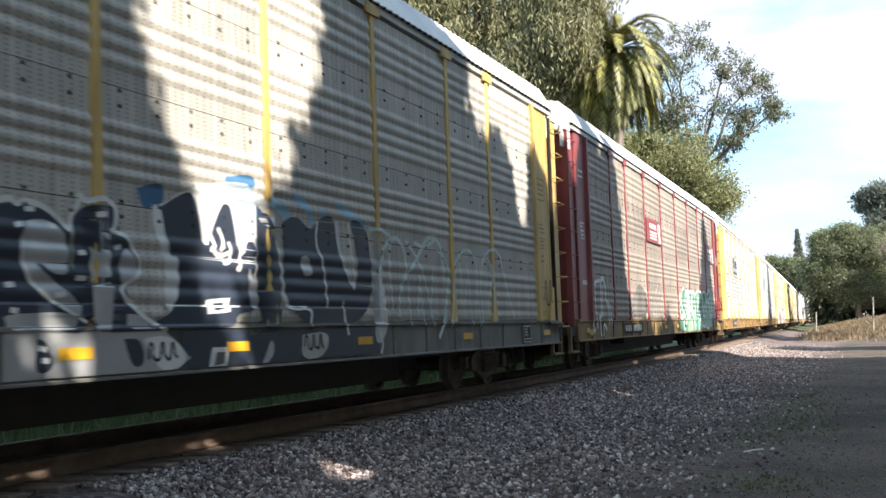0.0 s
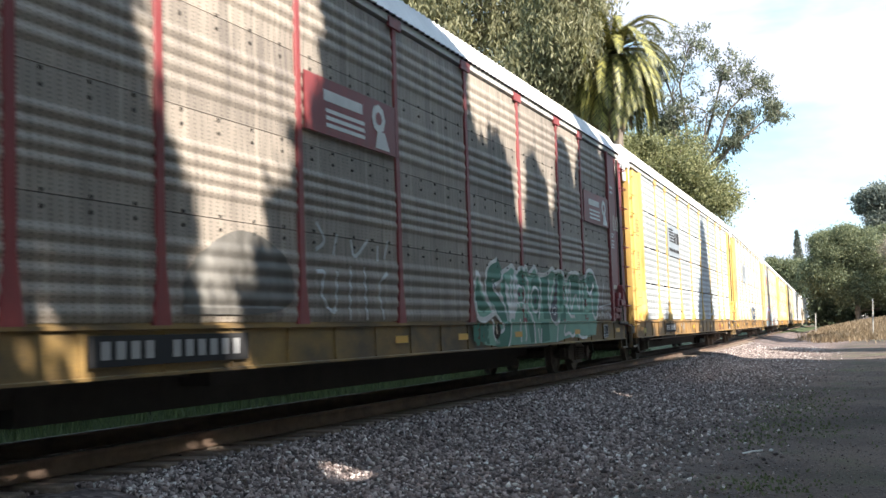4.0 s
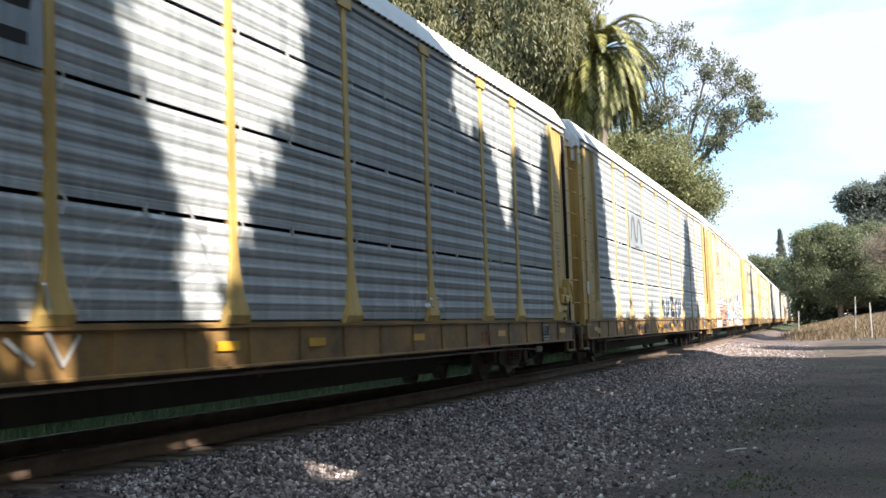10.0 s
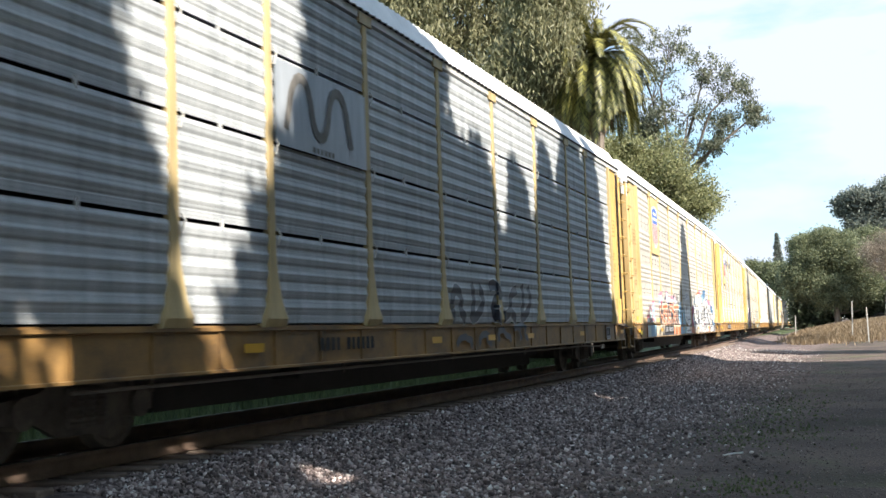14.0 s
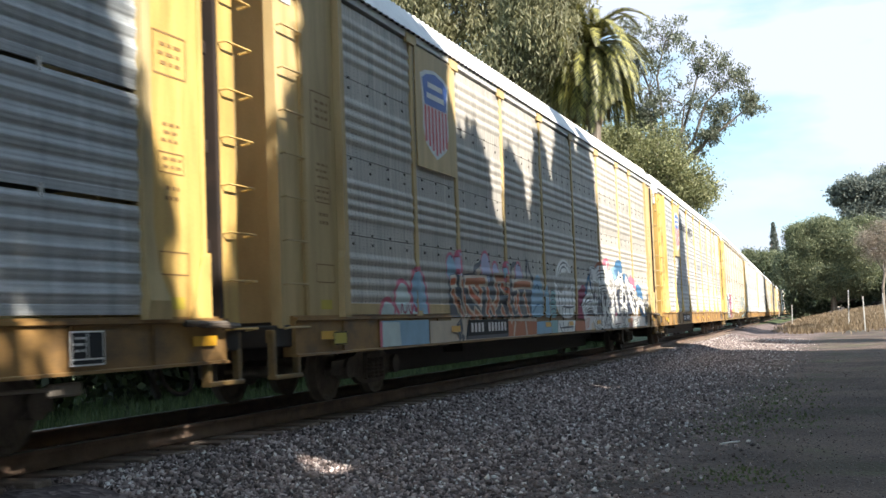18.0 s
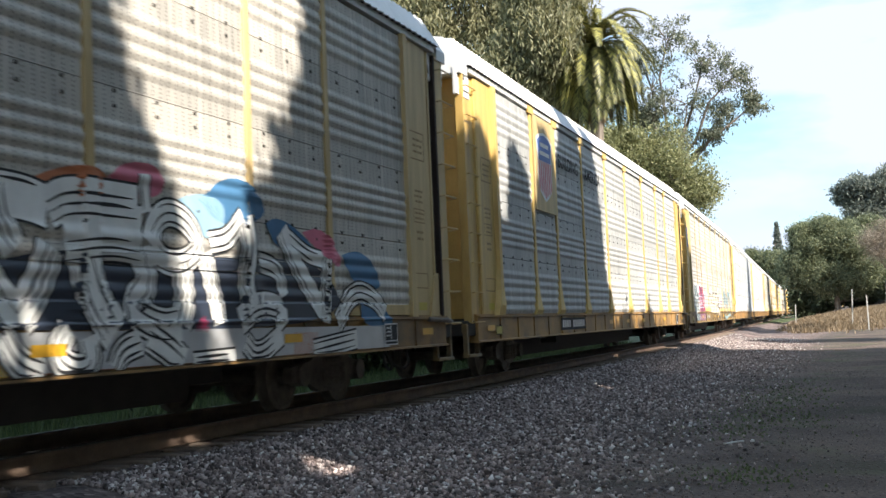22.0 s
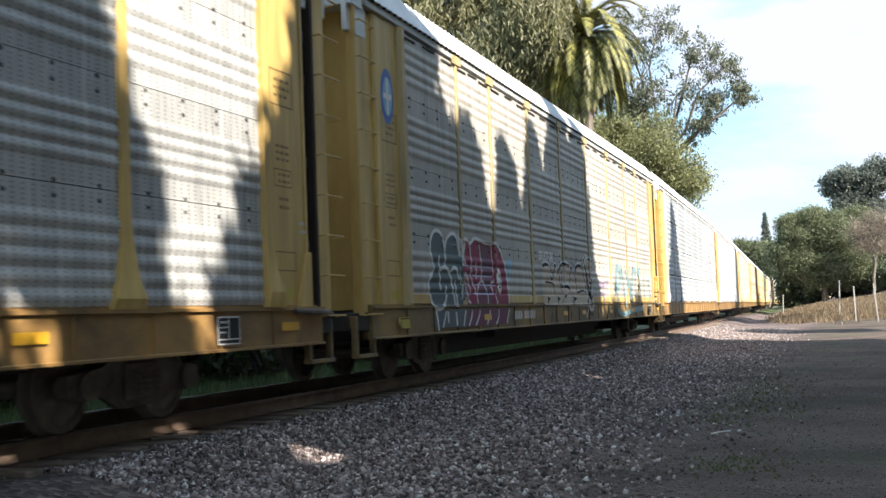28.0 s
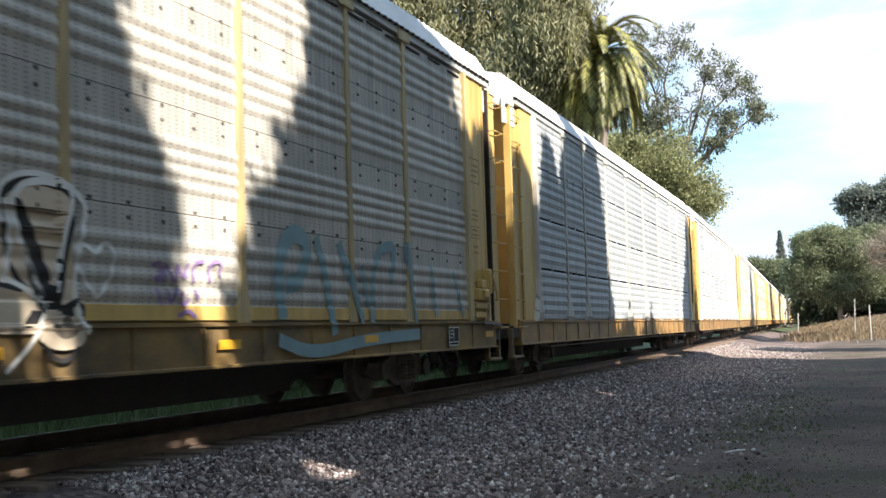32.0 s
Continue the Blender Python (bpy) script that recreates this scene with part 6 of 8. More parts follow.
TAIL = rounded([(1.84, 2.00), (1.96, 1.84), (2.10, 1.66), (2.28, 1.53), (2.53, 1.43), (2.75, 1.35), (2.50, 1.27), (2.17, 1.19), (1.89, 1.18), (1.70, 1.26), (1.58, 1.45), (1.61, 1.67), (1.70, 1.85), (1.84, 2.00)])
LOOP = rounded([(3.10, 2.16), (3.01, 2.04), (2.71, 2.00), (2.48, 1.91), (2.40, 1.71), (2.53, 1.57), (2.84, 1.45), (3.12, 1.31), (3.30, 1.16), (3.36, 1.02), (3.23, 0.84), (2.95, 0.77), (2.63, 0.79)])
p.fill("mint", BODY + [(10.14, 0.83), (9.35, 0.79), (8.62, 0.78), (7.96, 0.82), (7.34, 0.78), (6.66, 0.73), (5.29, 0.73), (3.73, 0.73), (3.01, 0.73)] + BODY[:1])
p.fill("mint", TAIL)
p.fill("mint", [(2.02, 1.11), (7.36, 1.07), (7.35, 0.84), (5.29, 0.73), (3.07, 0.73), (2.01, 0.76)])
p.up()
p.fill("green", [(3.22, 1.96), (3.32, 1.98), (3.38, 1.70), (3.50, 1.39), (3.40, 1.20), (3.15, 1.57)])
p.fill("green", [(4.12, 2.00), (4.31, 2.09), (4.50, 2.04), (4.53, 1.79), (4.26, 1.82)])
p.fill("green", [(4.99, 1.94), (5.43, 2.06), (5.63, 1.84), (5.59, 1.43), (5.31, 1.15), (5.02, 1.64)])
p.fill("green", [(5.71, 2.01), (6.31, 2.07), (6.19, 1.68), (6.27, 1.20), (5.77, 1.20)])
p.fill("green", [(7.07, 2.14), (7.42, 2.06), (7.43, 1.20), (7.07, 1.15)])
p.fill("green", [(7.98, 2.11), (8.72, 2.16), (8.76, 1.76), (7.89, 1.73)])
p.fill("green", [(9.45, 2.14), (10.25, 2.21), (10.48, 1.82), (9.57, 1.70)])
p.fill("green", [(4.48, 1.32), (4.96, 1.15), (5.08, 0.76), (4.78, 0.75)])
p.fill("green", [(5.49, 1.15), (6.06, 1.15), (6.14, 0.77), (5.52, 0.74)])
p.fill("green", [(1.68, 1.62), (1.82, 1.83), (2.02, 1.57), (2.39, 1.41), (2.07, 1.30), (1.77, 1.39)])
p.stroke("white", LOOP, 0.46)
p.up()
p.stroke("green", LOOP, 0.33)
p.stroke("white", TAIL, 0.10)
p.stroke("white", BODY, 0.085)
p.stroke("white", rounded([(3.76, 1.99), (3.65, 1.71), (3.74, 1.47), (3.60, 1.22)]), 0.102)
p.stroke("white", rounded([(3.48, 1.82), (3.41, 1.70), (3.57, 1.43), (3.63, 1.20)]), 0.189)
p.stroke("white", rounded([(3.99, 2.03), (3.86, 1.80), (3.92, 1.60), (3.74, 1.20)]), 0.145)
p.stroke("white", rounded([(4.04, 1.97), (4.07, 1.73), (3.95, 1.32)]), 0.087)
p.stroke("white", rounded([(4.10, 1.44), (4.48, 1.43), (4.72, 1.41), (5.05, 1.15), (5.07, 0.73)]), 0.087)
p.stroke("white", rounded([(4.66, 2.01), (4.86, 1.76), (4.68, 1.45)]), 0.102)
p.stroke("white", rounded([(5.62, 2.03), (5.70, 1.66), (5.40, 1.20)]), 0.072)
p.stroke("white", rounded([(6.30, 2.02), (6.18, 1.63), (6.27, 1.24), (6.68, 1.05), (6.96, 1.20)]), 0.072)
p.stroke("white", rounded([(6.79, 2.07), (6.44, 1.68), (6.27, 1.39)]), 0.072)
p.stroke("white", rounded([(7.41, 2.00), (7.52, 1.35), (7.83, 1.73), (8.04, 2.04)]), 0.072)
p.stroke("white", rounded([(8.04, 2.04), (7.92, 1.25), (8.49, 1.86), (8.73, 1.25), (8.88, 2.05)]), 0.072)
p.stroke("white", rounded([(9.14, 2.01), (9.12, 1.37)]), 0.087)
p.stroke("white", rounded([(9.51, 1.97), (9.76, 1.68), (10.24, 2.03)]), 0.087)
p.stroke("white", rounded([(9.97, 1.74), (10.01, 1.26), (10.26, 1.20)]), 0.087)
p.stroke("white", rounded([(7.65, 1.94), (7.73, 1.25), (8.25, 1.25)]), 0.072)
p.stroke("white", rounded([(4.17, 1.20), (4.10, 0.95), (4.16, 0.77)]), 0.072)
p.stroke("white", rounded([(4.40, 1.15), (4.51, 0.90), (4.42, 0.78)]), 0.072)
p.stroke("white", rounded([(5.30, 1.02), (5.40, 0.75)]), 0.058)
p.stroke("white", rounded([(5.53, 1.01), (5.47, 0.73)]), 0.058)
p.stroke("white", rounded([(6.79, 1.05), (6.66, 0.73)]), 0.058)
p.stroke("white", rounded([(7.36, 1.07), (7.23, 0.84), (7.72, 0.93), (7.96, 0.78), (8.36, 0.98), (8.62, 0.78), (9.27, 0.79)]), 0.065)
p.stroke("white", rounded([(3.03, 1.68), (3.28, 1.42), (3.40, 1.16)]), 0.072)
p.stroke("white", rounded([(2.52, 1.20), (2.49, 1.02), (2.60, 0.84), (2.83, 0.78)]), 0.087)
p.stroke("white", [(5.53, 1.58), (5.48, 1.46), (5.37, 1.36), (5.23, 1.33), (5.09, 1.36), (4.99, 1.45), (4.96, 1.57), (5.00, 1.69), (5.10, 1.78), (5.25, 1.82), (5.39, 1.80), (5.49, 1.71), (5.53, 1.58)], 0.06)
p.stroke("white", [(4.48, 1.66), (4.44, 1.57), (4.34, 1.50), (4.21, 1.48), (4.09, 1.50), (4.00, 1.56), (3.97, 1.64), (4.00, 1.73), (4.10, 1.79), (4.22, 1.82), (4.35, 1.81), (4.45, 1.75), (4.48, 1.66)], 0.06)
p.fill("white", rounded([(2.59, 1.88), (2.70, 1.90), (2.79, 1.71), (2.70, 1.67), (2.59, 1.79), (2.59, 1.88)]))
p.up()
p.fill("navy", rounded([(2.63, 1.84), (2.72, 1.83), (2.76, 1.72), (2.68, 1.70), (2.63, 1.84)]))
p.fill("navy", rounded([(5.24, 1.67), (5.33, 1.60), (5.28, 1.46), (5.16, 1.48), (5.15, 1.60), (5.24, 1.67)]))
p.fill("plum", rounded([(4.15, 1.71), (4.26, 1.69), (4.24, 1.60), (4.12, 1.61), (4.15, 1.71)]))
p.fill("navy", rounded([(6.82, 2.04), (6.95, 2.00), (6.84, 1.60), (6.85, 1.25), (6.63, 1.12), (6.32, 1.20), (6.27, 1.36), (6.66, 1.69), (6.82, 2.04)]))
p.fill("slot", rounded([(2.56, 1.05), (2.72, 1.16), (2.87, 1.10), (2.93, 0.98), (2.78, 0.85), (2.58, 0.86), (2.52, 0.97), (2.56, 1.05)]))
p.up()
p.fill("cream", rounded([(2.66, 1.16), (2.61, 1.02), (2.69, 0.91), (2.75, 0.98), (2.67, 1.05), (2.72, 1.14), (2.66, 1.16)]))
p.stroke("white", [(6.43, 1.46), (6.50, 1.29), (6.69, 1.29), (6.76, 1.49)], 0.03)
p.stroke("white", [(6.50, 1.42), (6.68, 1.43)], 0.03)
p.stroke("green", rounded([(1.51, 1.10), (1.49, 0.84)]), 0.10)
p.stroke("green", rounded([(1.61, 1.07), (1.59, 0.81)]), 0.10)
p.stroke("green", rounded([(1.61, 1.07), (1.75, 1.10)]), 0.10)
p.stroke("green", rounded([(1.60, 0.95), (1.72, 0.97)]), 0.10)
p.stroke("green", rounded([(1.59, 0.81), (1.74, 0.82)]), 0.10)
p.stroke("green", rounded([(1.82, 0.82), (1.83, 1.08), (1.94, 1.06), (1.92, 0.95), (1.83, 0.93), (1.96, 0.81)]), 0.10)
p.stroke("green", rounded([(2.03, 1.08), (2.03, 0.82)]), 0.10)
p.stroke("green", rounded([(2.12, 1.08), (2.11, 0.81), (2.25, 0.83)]), 0.10)
p.stroke("green", rounded([(2.12, 1.08), (2.25, 1.09)]), 0.10)
p.stroke("green", rounded([(2.12, 0.96), (2.22, 0.96)]), 0.10)
p.stroke("white", rounded([(10.89, 1.52), (11.06, 1.39), (10.99, 1.71), (11.30, 2.04)]), 0.035)
p.stroke("white", rounded([(10.71, 1.48), (11.93, 1.57)]), 0.035)
p.stroke("white", rounded([(10.26, 1.20), (10.44, 1.41), (10.68, 1.20)]), 0.035)
p.stroke("white", rounded([(10.86, 1.20), (10.97, 1.42), (11.22, 1.20)]), 0.035)
p.stroke("white", rounded([(11.41, 1.20), (11.53, 1.43), (11.89, 1.20)]), 0.035)
p.stroke("white", rounded([(-11.70, 0.95), (-11.67, 1.28), (-11.71, 1.48), (-11.69, 2.01), (-11.59, 2.04), (-11.04, 2.10)]), 0.094)
p.stroke("white", rounded([(-11.04, 2.08), (-11.08, 1.70), (-11.15, 1.29), (-11.23, 1.22), (-11.39, 1.24), (-11.37, 1.12), (-11.32, 0.76)]), 0.102)
p.stroke("white", rounded([(-11.01, 2.06), (-10.85, 2.15), (-10.65, 2.15), (-10.53, 2.00), (-10.55, 1.59), (-10.21, 1.53)]), 0.116)
p.stroke("white", rounded([(-10.51, 1.59), (-10.26, 1.49), (-10.24, 1.29), (-10.37, 1.03)]), 0.072)
p.stroke("white", rounded([(-10.21, 1.53), (-10.01, 1.52), (-9.98, 1.36), (-10.06, 1.00)]), 0.072)
p.stroke("white", rounded([(-10.85, 1.96), (-10.88, 1.71), (-11.00, 1.22)]), 0.087)
p.stroke("white", rounded([(-11.71, 1.67), (-11.91, 1.67), (-12.04, 1.59), (-12.03, 1.32), (-12.11, 1.24), (-12.15, 1.02), (-12.06, 0.85), (-11.96, 0.96)]), 0.080)
p.stroke("white", rounded([(-11.06, 0.75), (-11.03, 1.04), (-10.85, 1.04), (-10.66, 0.90)]), 0.072)
p.fill("sill_grey", rounded([(-7.00, 1.25), (-6.90, 1.75), (-6.24, 2.06), (-5.78, 2.17), (-5.15, 2.05), (-4.67, 1.76), (-4.72, 1.25), (-7.00, 1.25)]))
p.stroke("silver", rounded([(-4.07, 2.36), (-3.81, 2.15), (-4.10, 2.03)]), 0.05)
p.stroke("silver", rounded([(-3.51, 2.26), (-3.63, 1.99)]), 0.05)
p.stroke("silver", rounded([(-3.11, 2.21), (-3.04, 1.94), (-2.58, 2.24)]), 0.05)
p.stroke("silver", rounded([(-2.26, 2.18), (-2.29, 1.97)]), 0.05)
p.stroke("silver", rounded([(-1.91, 2.27), (-2.06, 2.01)]), 0.05)
p.stroke("silver", rounded([(-4.13, 1.77), (-3.85, 1.78), (-4.06, 1.51), (-3.62, 1.19), (-3.56, 1.79)]), 0.05)
p.stroke("silver", rounded([(-3.15, 1.87), (-3.23, 1.19)]), 0.05)
p.stroke("silver", rounded([(-2.73, 1.88), (-2.71, 1.19)]), 0.05)
p.stroke("silver", rounded([(-1.96, 1.83), (-2.32, 1.68), (-2.16, 1.19)]), 0.05)
tag(p, "cream", 12.35, 13.0, 3.4, 3.8, 41, 0.04, 3)
sill_marks(p, 5, (-8.45, -5.8))
p.group = "stencil"
p.out, p.layer = (lambda y, z: 1.545), 0
for c in (-12.62, 12.62):
    p.box_line("white", c - 0.2, c + 0.15, 3.0, 3.35, 0.02)
    p.bars("white", c - 0.16, c + 0.1, 3.03, 3.32, 3, 4)
    p.rect("cream", c - 0.22, c + 0.25, 1.95, 2.05)
    p.bars("white", c - 0.25, c + 0.2, 4.35, 4.6, 2, 8)
p.done()
for a, b, z0, z1 in ((-4.36, -1.62, 3.46, 4.16), (9.46, 12.0, 3.44, 4.16)):
    board(cars[-2], a, b, z0, z1, "red")
    m, w = (a + b) / 2, (b - a)
    for i in range(3):
        plate_paint(cars[-2], "badge_bar", "white", [(a + 0.2 * w, z0 + 0.10 + 0.09 * i), (a + 0.62 * w, z0 + 0.10 + 0.09 * i), (a + 0.62 * w, z0 + 0.15 + 0.09 * i), (a + 0.2 * w, z0 + 0.15 + 0.09 * i)])
    plate_paint(cars[-2], "badge_bar", "white", [(a + 0.18 * w, z0 + 0.42), (a + 0.60 * w, z0 + 0.42), (a + 0.60 * w, z0 + 0.56), (a + 0.18 * w, z0 + 0.56)])
    ring = [(m + w * 0.29 + math.cos(q / 8 * 6.283) * 0.23, z0 + 0.45 + math.sin(q / 8 * 6.283) * 0.20) for q in range(8)]
    plate_paint(cars[-2], "badge_disc", "white", ring)
    plate_paint(cars[-2], "badge_core", "red", [(m + w * 0.29 + math.cos(q / 8 * 6.283) * 0.11, z0 + 0.45 + math.sin(q / 8 * 6.283) * 0.09) for q in range(8)], 1.607)
    plate_paint(cars[-2], "badge_foot", "white", [(m + w * 0.24, z0 + 0.04), (m + w * 0.42, z0 + 0.04), (m + w * 0.36, z0 + 0.28), (m + w * 0.27, z0 + 0.28)], 1.606)

# blue-grey wagon with a striped emblem
p = Paint(cars[-1], "slotted")
# pale scratchy tag
p.stroke("silver", [(-4.12, 2.06), (-3.96, 1.21)], 0.045)
p.stroke("silver", [(-3.84, 1.93), (-3.20, 2.19)], 0.045)
p.stroke("silver", [(-3.65, 2.09), (-3.43, 1.20)], 0.045)
p.stroke("silver", [(-3.36, 1.69), (-2.80, 2.22), (-2.95, 1.20)], 0.045)
p.stroke("silver", [(-2.64, 2.17), (-2.56, 1.20)], 0.045)
p.stroke("silver", [(-2.39, 2.39), (-1.97, 1.75)], 0.045)
p.stroke("silver", [(-3.26, 1.48), (-2.23, 1.67)], 0.045)
p.stroke("silver", [(-4.87, 2.11), (-4.57, 1.21)], 0.045)
p.stroke("silver", [(-4.72, 1.85), (-5.03, 1.36)], 0.045)
p.stroke("silver", [(-3.91, 1.67), (-4.19, 1.21)], 0.045)
p.stroke("silver", [(-5.07, 1.05), (-4.73, 0.84)], 0.045)
p.stroke("silver", [(-4.57, 1.10), (-4.37, 0.82), (-4.14, 1.07)], 0.045)
p.stroke("silver", [(-3.02, 2.18), (-2.03, 2.12)], 0.045)
p.stroke("silver", [(-4.08, 1.49), (-3.46, 1.81), (-2.58, 1.92)], 0.045)
tag(p, "silver", 3.5, 5.2, 1.3, 1.6, 52, 0.03, 5)
sill_marks(p, 7, (-8.42, -6.26))
for y in (6.76, 6.99, 7.22):
    p.rect("brick", y, y + 0.16, 0.90, 0.96)
    p.rect("brick", y + 0.05, y + 0.11, 0.76, 0.90)
plate_marks(p, 7)
p.done()
board(cars[-1], -7.2, -4.58, 3.27, 4.28, "board_grey")
for i in range(5):
    z = 4.12 - i * 0.095
    plate_paint(cars[-1], "emblem_bar", "black", [(-7.0 + i * 0.03, z), (-6.05 + i * 0.13, z), (-5.98 + i * 0.13, z + 0.055), (-7.02 + i * 0.03, z + 0.055)])
plate_paint(cars[-1], "emblem_wedge", "black", [(-5.75, 3.72), (-5.45, 3.72), (-5.4, 4.1), (-5.7, 4.1)])
plate_paint(cars[-1], "emblem_wedge", "black", [(-5.3, 3.72), (-4.75, 3.72), (-4.72, 3.86), (-5.0, 3.95), (-4.75, 4.02), (-4.75, 4.1), (-5.28, 4.1), (-5.28, 3.95), (-5.0, 3.86), (-5.3, 3.8)])
for y, w in ((-7.0, 0.2), (-6.75, 0.55), (-6.1, 0.5), (-5.5, 0.72)):
    plate_paint(cars[-1], "emblem_bar", "black", [(y, 3.42), (y + w, 3.42), (y + w, 3.53), (y, 3.53)])

# blue-grey wagon with an outlined emblem
p = Paint(cars[0], "slotted")
lettering(p, -1.35, 3.9, 1.18, 1.95, 5, ["navy"], "silver", 0.20, 0.02, None, 61)
lettering(p, -1.2, 3.4, 0.80, 1.08, 4, ["navy"], None, 0.12, 0.02, None, 62)
sill_marks(p, 9, (-6.3, -4.4), None, "black")
plate_marks(p, 9)
p.fill("white", [(-13.80, 1.75), (-13.55, 1.75), (-13.55, 2.06), (-13.80, 2.06)])
p.done()
board(cars[0], -7.2, -4.58, 3.27, 4.28, "board_grey")
band = rounded([(-6.95, 3.5), (-6.75, 4.15), (-6.35, 4.15), (-6.2, 3.5), (-5.85, 3.5), (-5.7, 4.15), (-5.3, 4.15), (-5.1, 3.5)], 2)
for i, (q, s) in enumerate(zip(band, band[1:])):
    e = (Vector(s) - Vector(q)).normalized()
    nrm = Vector((-e.y, e.x)) * 0.065
    q, s = Vector(q) - e * 0.03, Vector(s) + e * 0.03
    plate_paint(cars[0], "emblem_band", "sill_grey", [tuple(q - nrm), tuple(s - nrm), tuple(s + nrm), tuple(q + nrm)], 1.604 + 0.0003 * i)
for i in range(6):
    plate_paint(cars[0], "emblem_bar", "sill_grey", [(-6.25 + 0.11 * i, 3.29), (-6.18 + 0.11 * i, 3.29), (-6.18 + 0.11 * i, 3.36), (-6.25 + 0.11 * i, 3.36)])

# bright piece on the tan wagon
p = Paint(cars[1], "banded")
EGGS = (([(-10.95, 1.17), (-10.9, 1.28), (-10.66, 1.42), (-10.37, 1.3), (-10.2, 1.17)], "eggwhite"), ([(-10.38, 1.17), (-10.32, 1.55), (-10.04, 1.70), (-9.73, 1.55), (-9.5, 1.17)], "eggwhite"),
        ([(-9.7, 1.17), (-9.66, 1.75), (-9.33, 1.90), (-9.02, 1.67), (-8.95, 1.17)], "skyblue"))
for q, col in EGGS:
    p.fill(col, rounded(q) + [q[0]])
for y, z, rad, col in ((-7.75, 1.9, 0.24, "skyblue"), (-7.35, 2.0, 0.2, "lilac"), (-5.8, 1.98, 0.28, "lilac"), (-5.2, 1.9, 0.2, "lilac"), (-4.5, 1.92, 0.2, "skyblue"), (-3.6, 1.9, 0.25, "lilac")):
    p.blob("pink", y, z + 0.02, rad + 0.03)
p.fill("skyblue", [(-10.95, 0.70), (-9.0, 0.70), (-9.0, 1.08), (-10.95, 1.08)])
p.fill("cream", [(-8.95, 0.70), (-2.45, 0.70), (-2.45, 1.06), (-8.95, 1.06)])
p.up()
for y, z, rad, col in ((-7.75, 1.9, 0.24, "skyblue"), (-7.35, 2.0, 0.2, "lilac"), (-5.8, 1.98, 0.28, "lilac"), (-5.2, 1.9, 0.2, "lilac"), (-4.5, 1.92, 0.2, "skyblue"), (-3.6, 1.9, 0.25, "lilac")):
    p.blob(col, y, z, rad)
for q, col in EGGS:
    p.stroke("pink", rounded(q), 0.07)
tag(p, "ruby", -10.15, -9.4, 1.18, 1.32, 77, 0.03, 3)
p.fill("eggwhite", [(-10.9, 0.72), (-10.2, 0.72), (-10.25, 1.06), (-10.9, 1.06)])
p.stroke("pink", [(-10.96, 0.71), (-10.95, 1.07)], 0.09)
# long orange word in cream outlines on a dark field
p.fill("navy", [(-7.92, 1.82), (-6.61, 1.87), (-5.73, 1.86), (-5.42, 1.87), (-4.20, 1.89), (-2.66, 1.87), (-2.46, 1.63), (-2.82, 1.08), (-7.94, 1.11)])
p.fill("cream", [(-7.94, 1.10), (-7.05, 1.09), (-7.24, 0.73), (-7.95, 0.73)])
p.fill("rustorange", [(-4.59, 1.02), (-2.42, 1.00), (-2.51, 0.73), (-4.61, 0.73)])
p.fill("rustorange", [(1.13, 0.97), (7.19, 0.94), (7.10, 0.73), (1.09, 0.73)])
p.up()
WORD = [rounded(q) for q in ([(-7.84, 1.69), (-7.51, 1.72)],
                                [(-7.79, 1.60), (-7.61, 1.41), (-7.38, 1.18), (-7.23, 1.07)],
                                [(-7.41, 1.73), (-7.19, 1.65), (-7.24, 1.48), (-7.12, 1.28), (-6.97, 1.10)],
                                [(-7.16, 1.71), (-6.52, 1.74), (-5.77, 1.76)],
                                [(-6.89, 1.68), (-6.71, 1.49), (-6.33, 1.41), (-6.18, 1.28)],
                                [(-7.12, 1.29), (-6.91, 1.15), (-6.61, 1.08)],
                                [(-6.52, 1.70), (-6.32, 1.65), (-6.11, 1.48)],
                                [(-6.66, 1.22), (-6.40, 1.13), (-6.27, 1.07)],
                                [(-5.84, 1.70), (-5.68, 1.39), (-5.95, 1.20), (-5.73, 1.07)],
                                [(-5.67, 1.38), (-5.45, 1.18), (-5.44, 1.06)],
                                [(-5.35, 1.81), (-4.78, 1.83), (-4.29, 1.81)],
                                [(-5.28, 1.77), (-5.09, 1.52), (-5.19, 1.39), (-5.47, 1.28)],
                                [(-4.93, 1.73), (-4.70, 1.62), (-4.32, 1.58)],
                                [(-4.97, 1.30), (-4.75, 1.07)],
                                [(-4.37, 1.58), (-4.57, 1.32), (-4.25, 1.15), (-4.42, 1.03)],
                                [(-4.13, 1.70), (-3.48, 1.76), (-2.61, 1.75)],
                                [(-3.68, 1.60), (-3.84, 1.32), (-3.60, 1.04)],
                                [(-3.30, 1.61), (-3.10, 1.28), (-2.93, 1.04)],
                                [(-3.98, 1.50), (-3.93, 1.35), (-4.06, 1.28)])]
for q in WORD:
    p.stroke("cream", q, 0.21)
p.stroke("navy", rounded([(-6.61, 1.85), (-6.47, 1.98), (-6.23, 2.01), (-6.05, 2.11)]), 0.12, True)
p.stroke("navy", rounded([(-4.20, 1.92), (-4.06, 2.09), (-3.72, 2.16)]), 0.12, True)
p.stroke("navy", rounded([(-3.06, 1.86), (-2.98, 2.08), (-2.93, 2.25)]), 0.12, True)
p.stroke("navy", rounded([(-2.88, 2.26), (-2.76, 1.98), (-2.42, 1.78)]), 0.12, True)
p.fill("cream", [(-6.46, 1.94), (-6.21, 1.98), (-6.16, 1.65), (-6.32, 1.67), (-6.34, 1.83)])
p.fill("cream", [(-4.16, 1.95), (-3.97, 2.07), (-3.90, 1.78), (-4.11, 1.75)])
p.up()
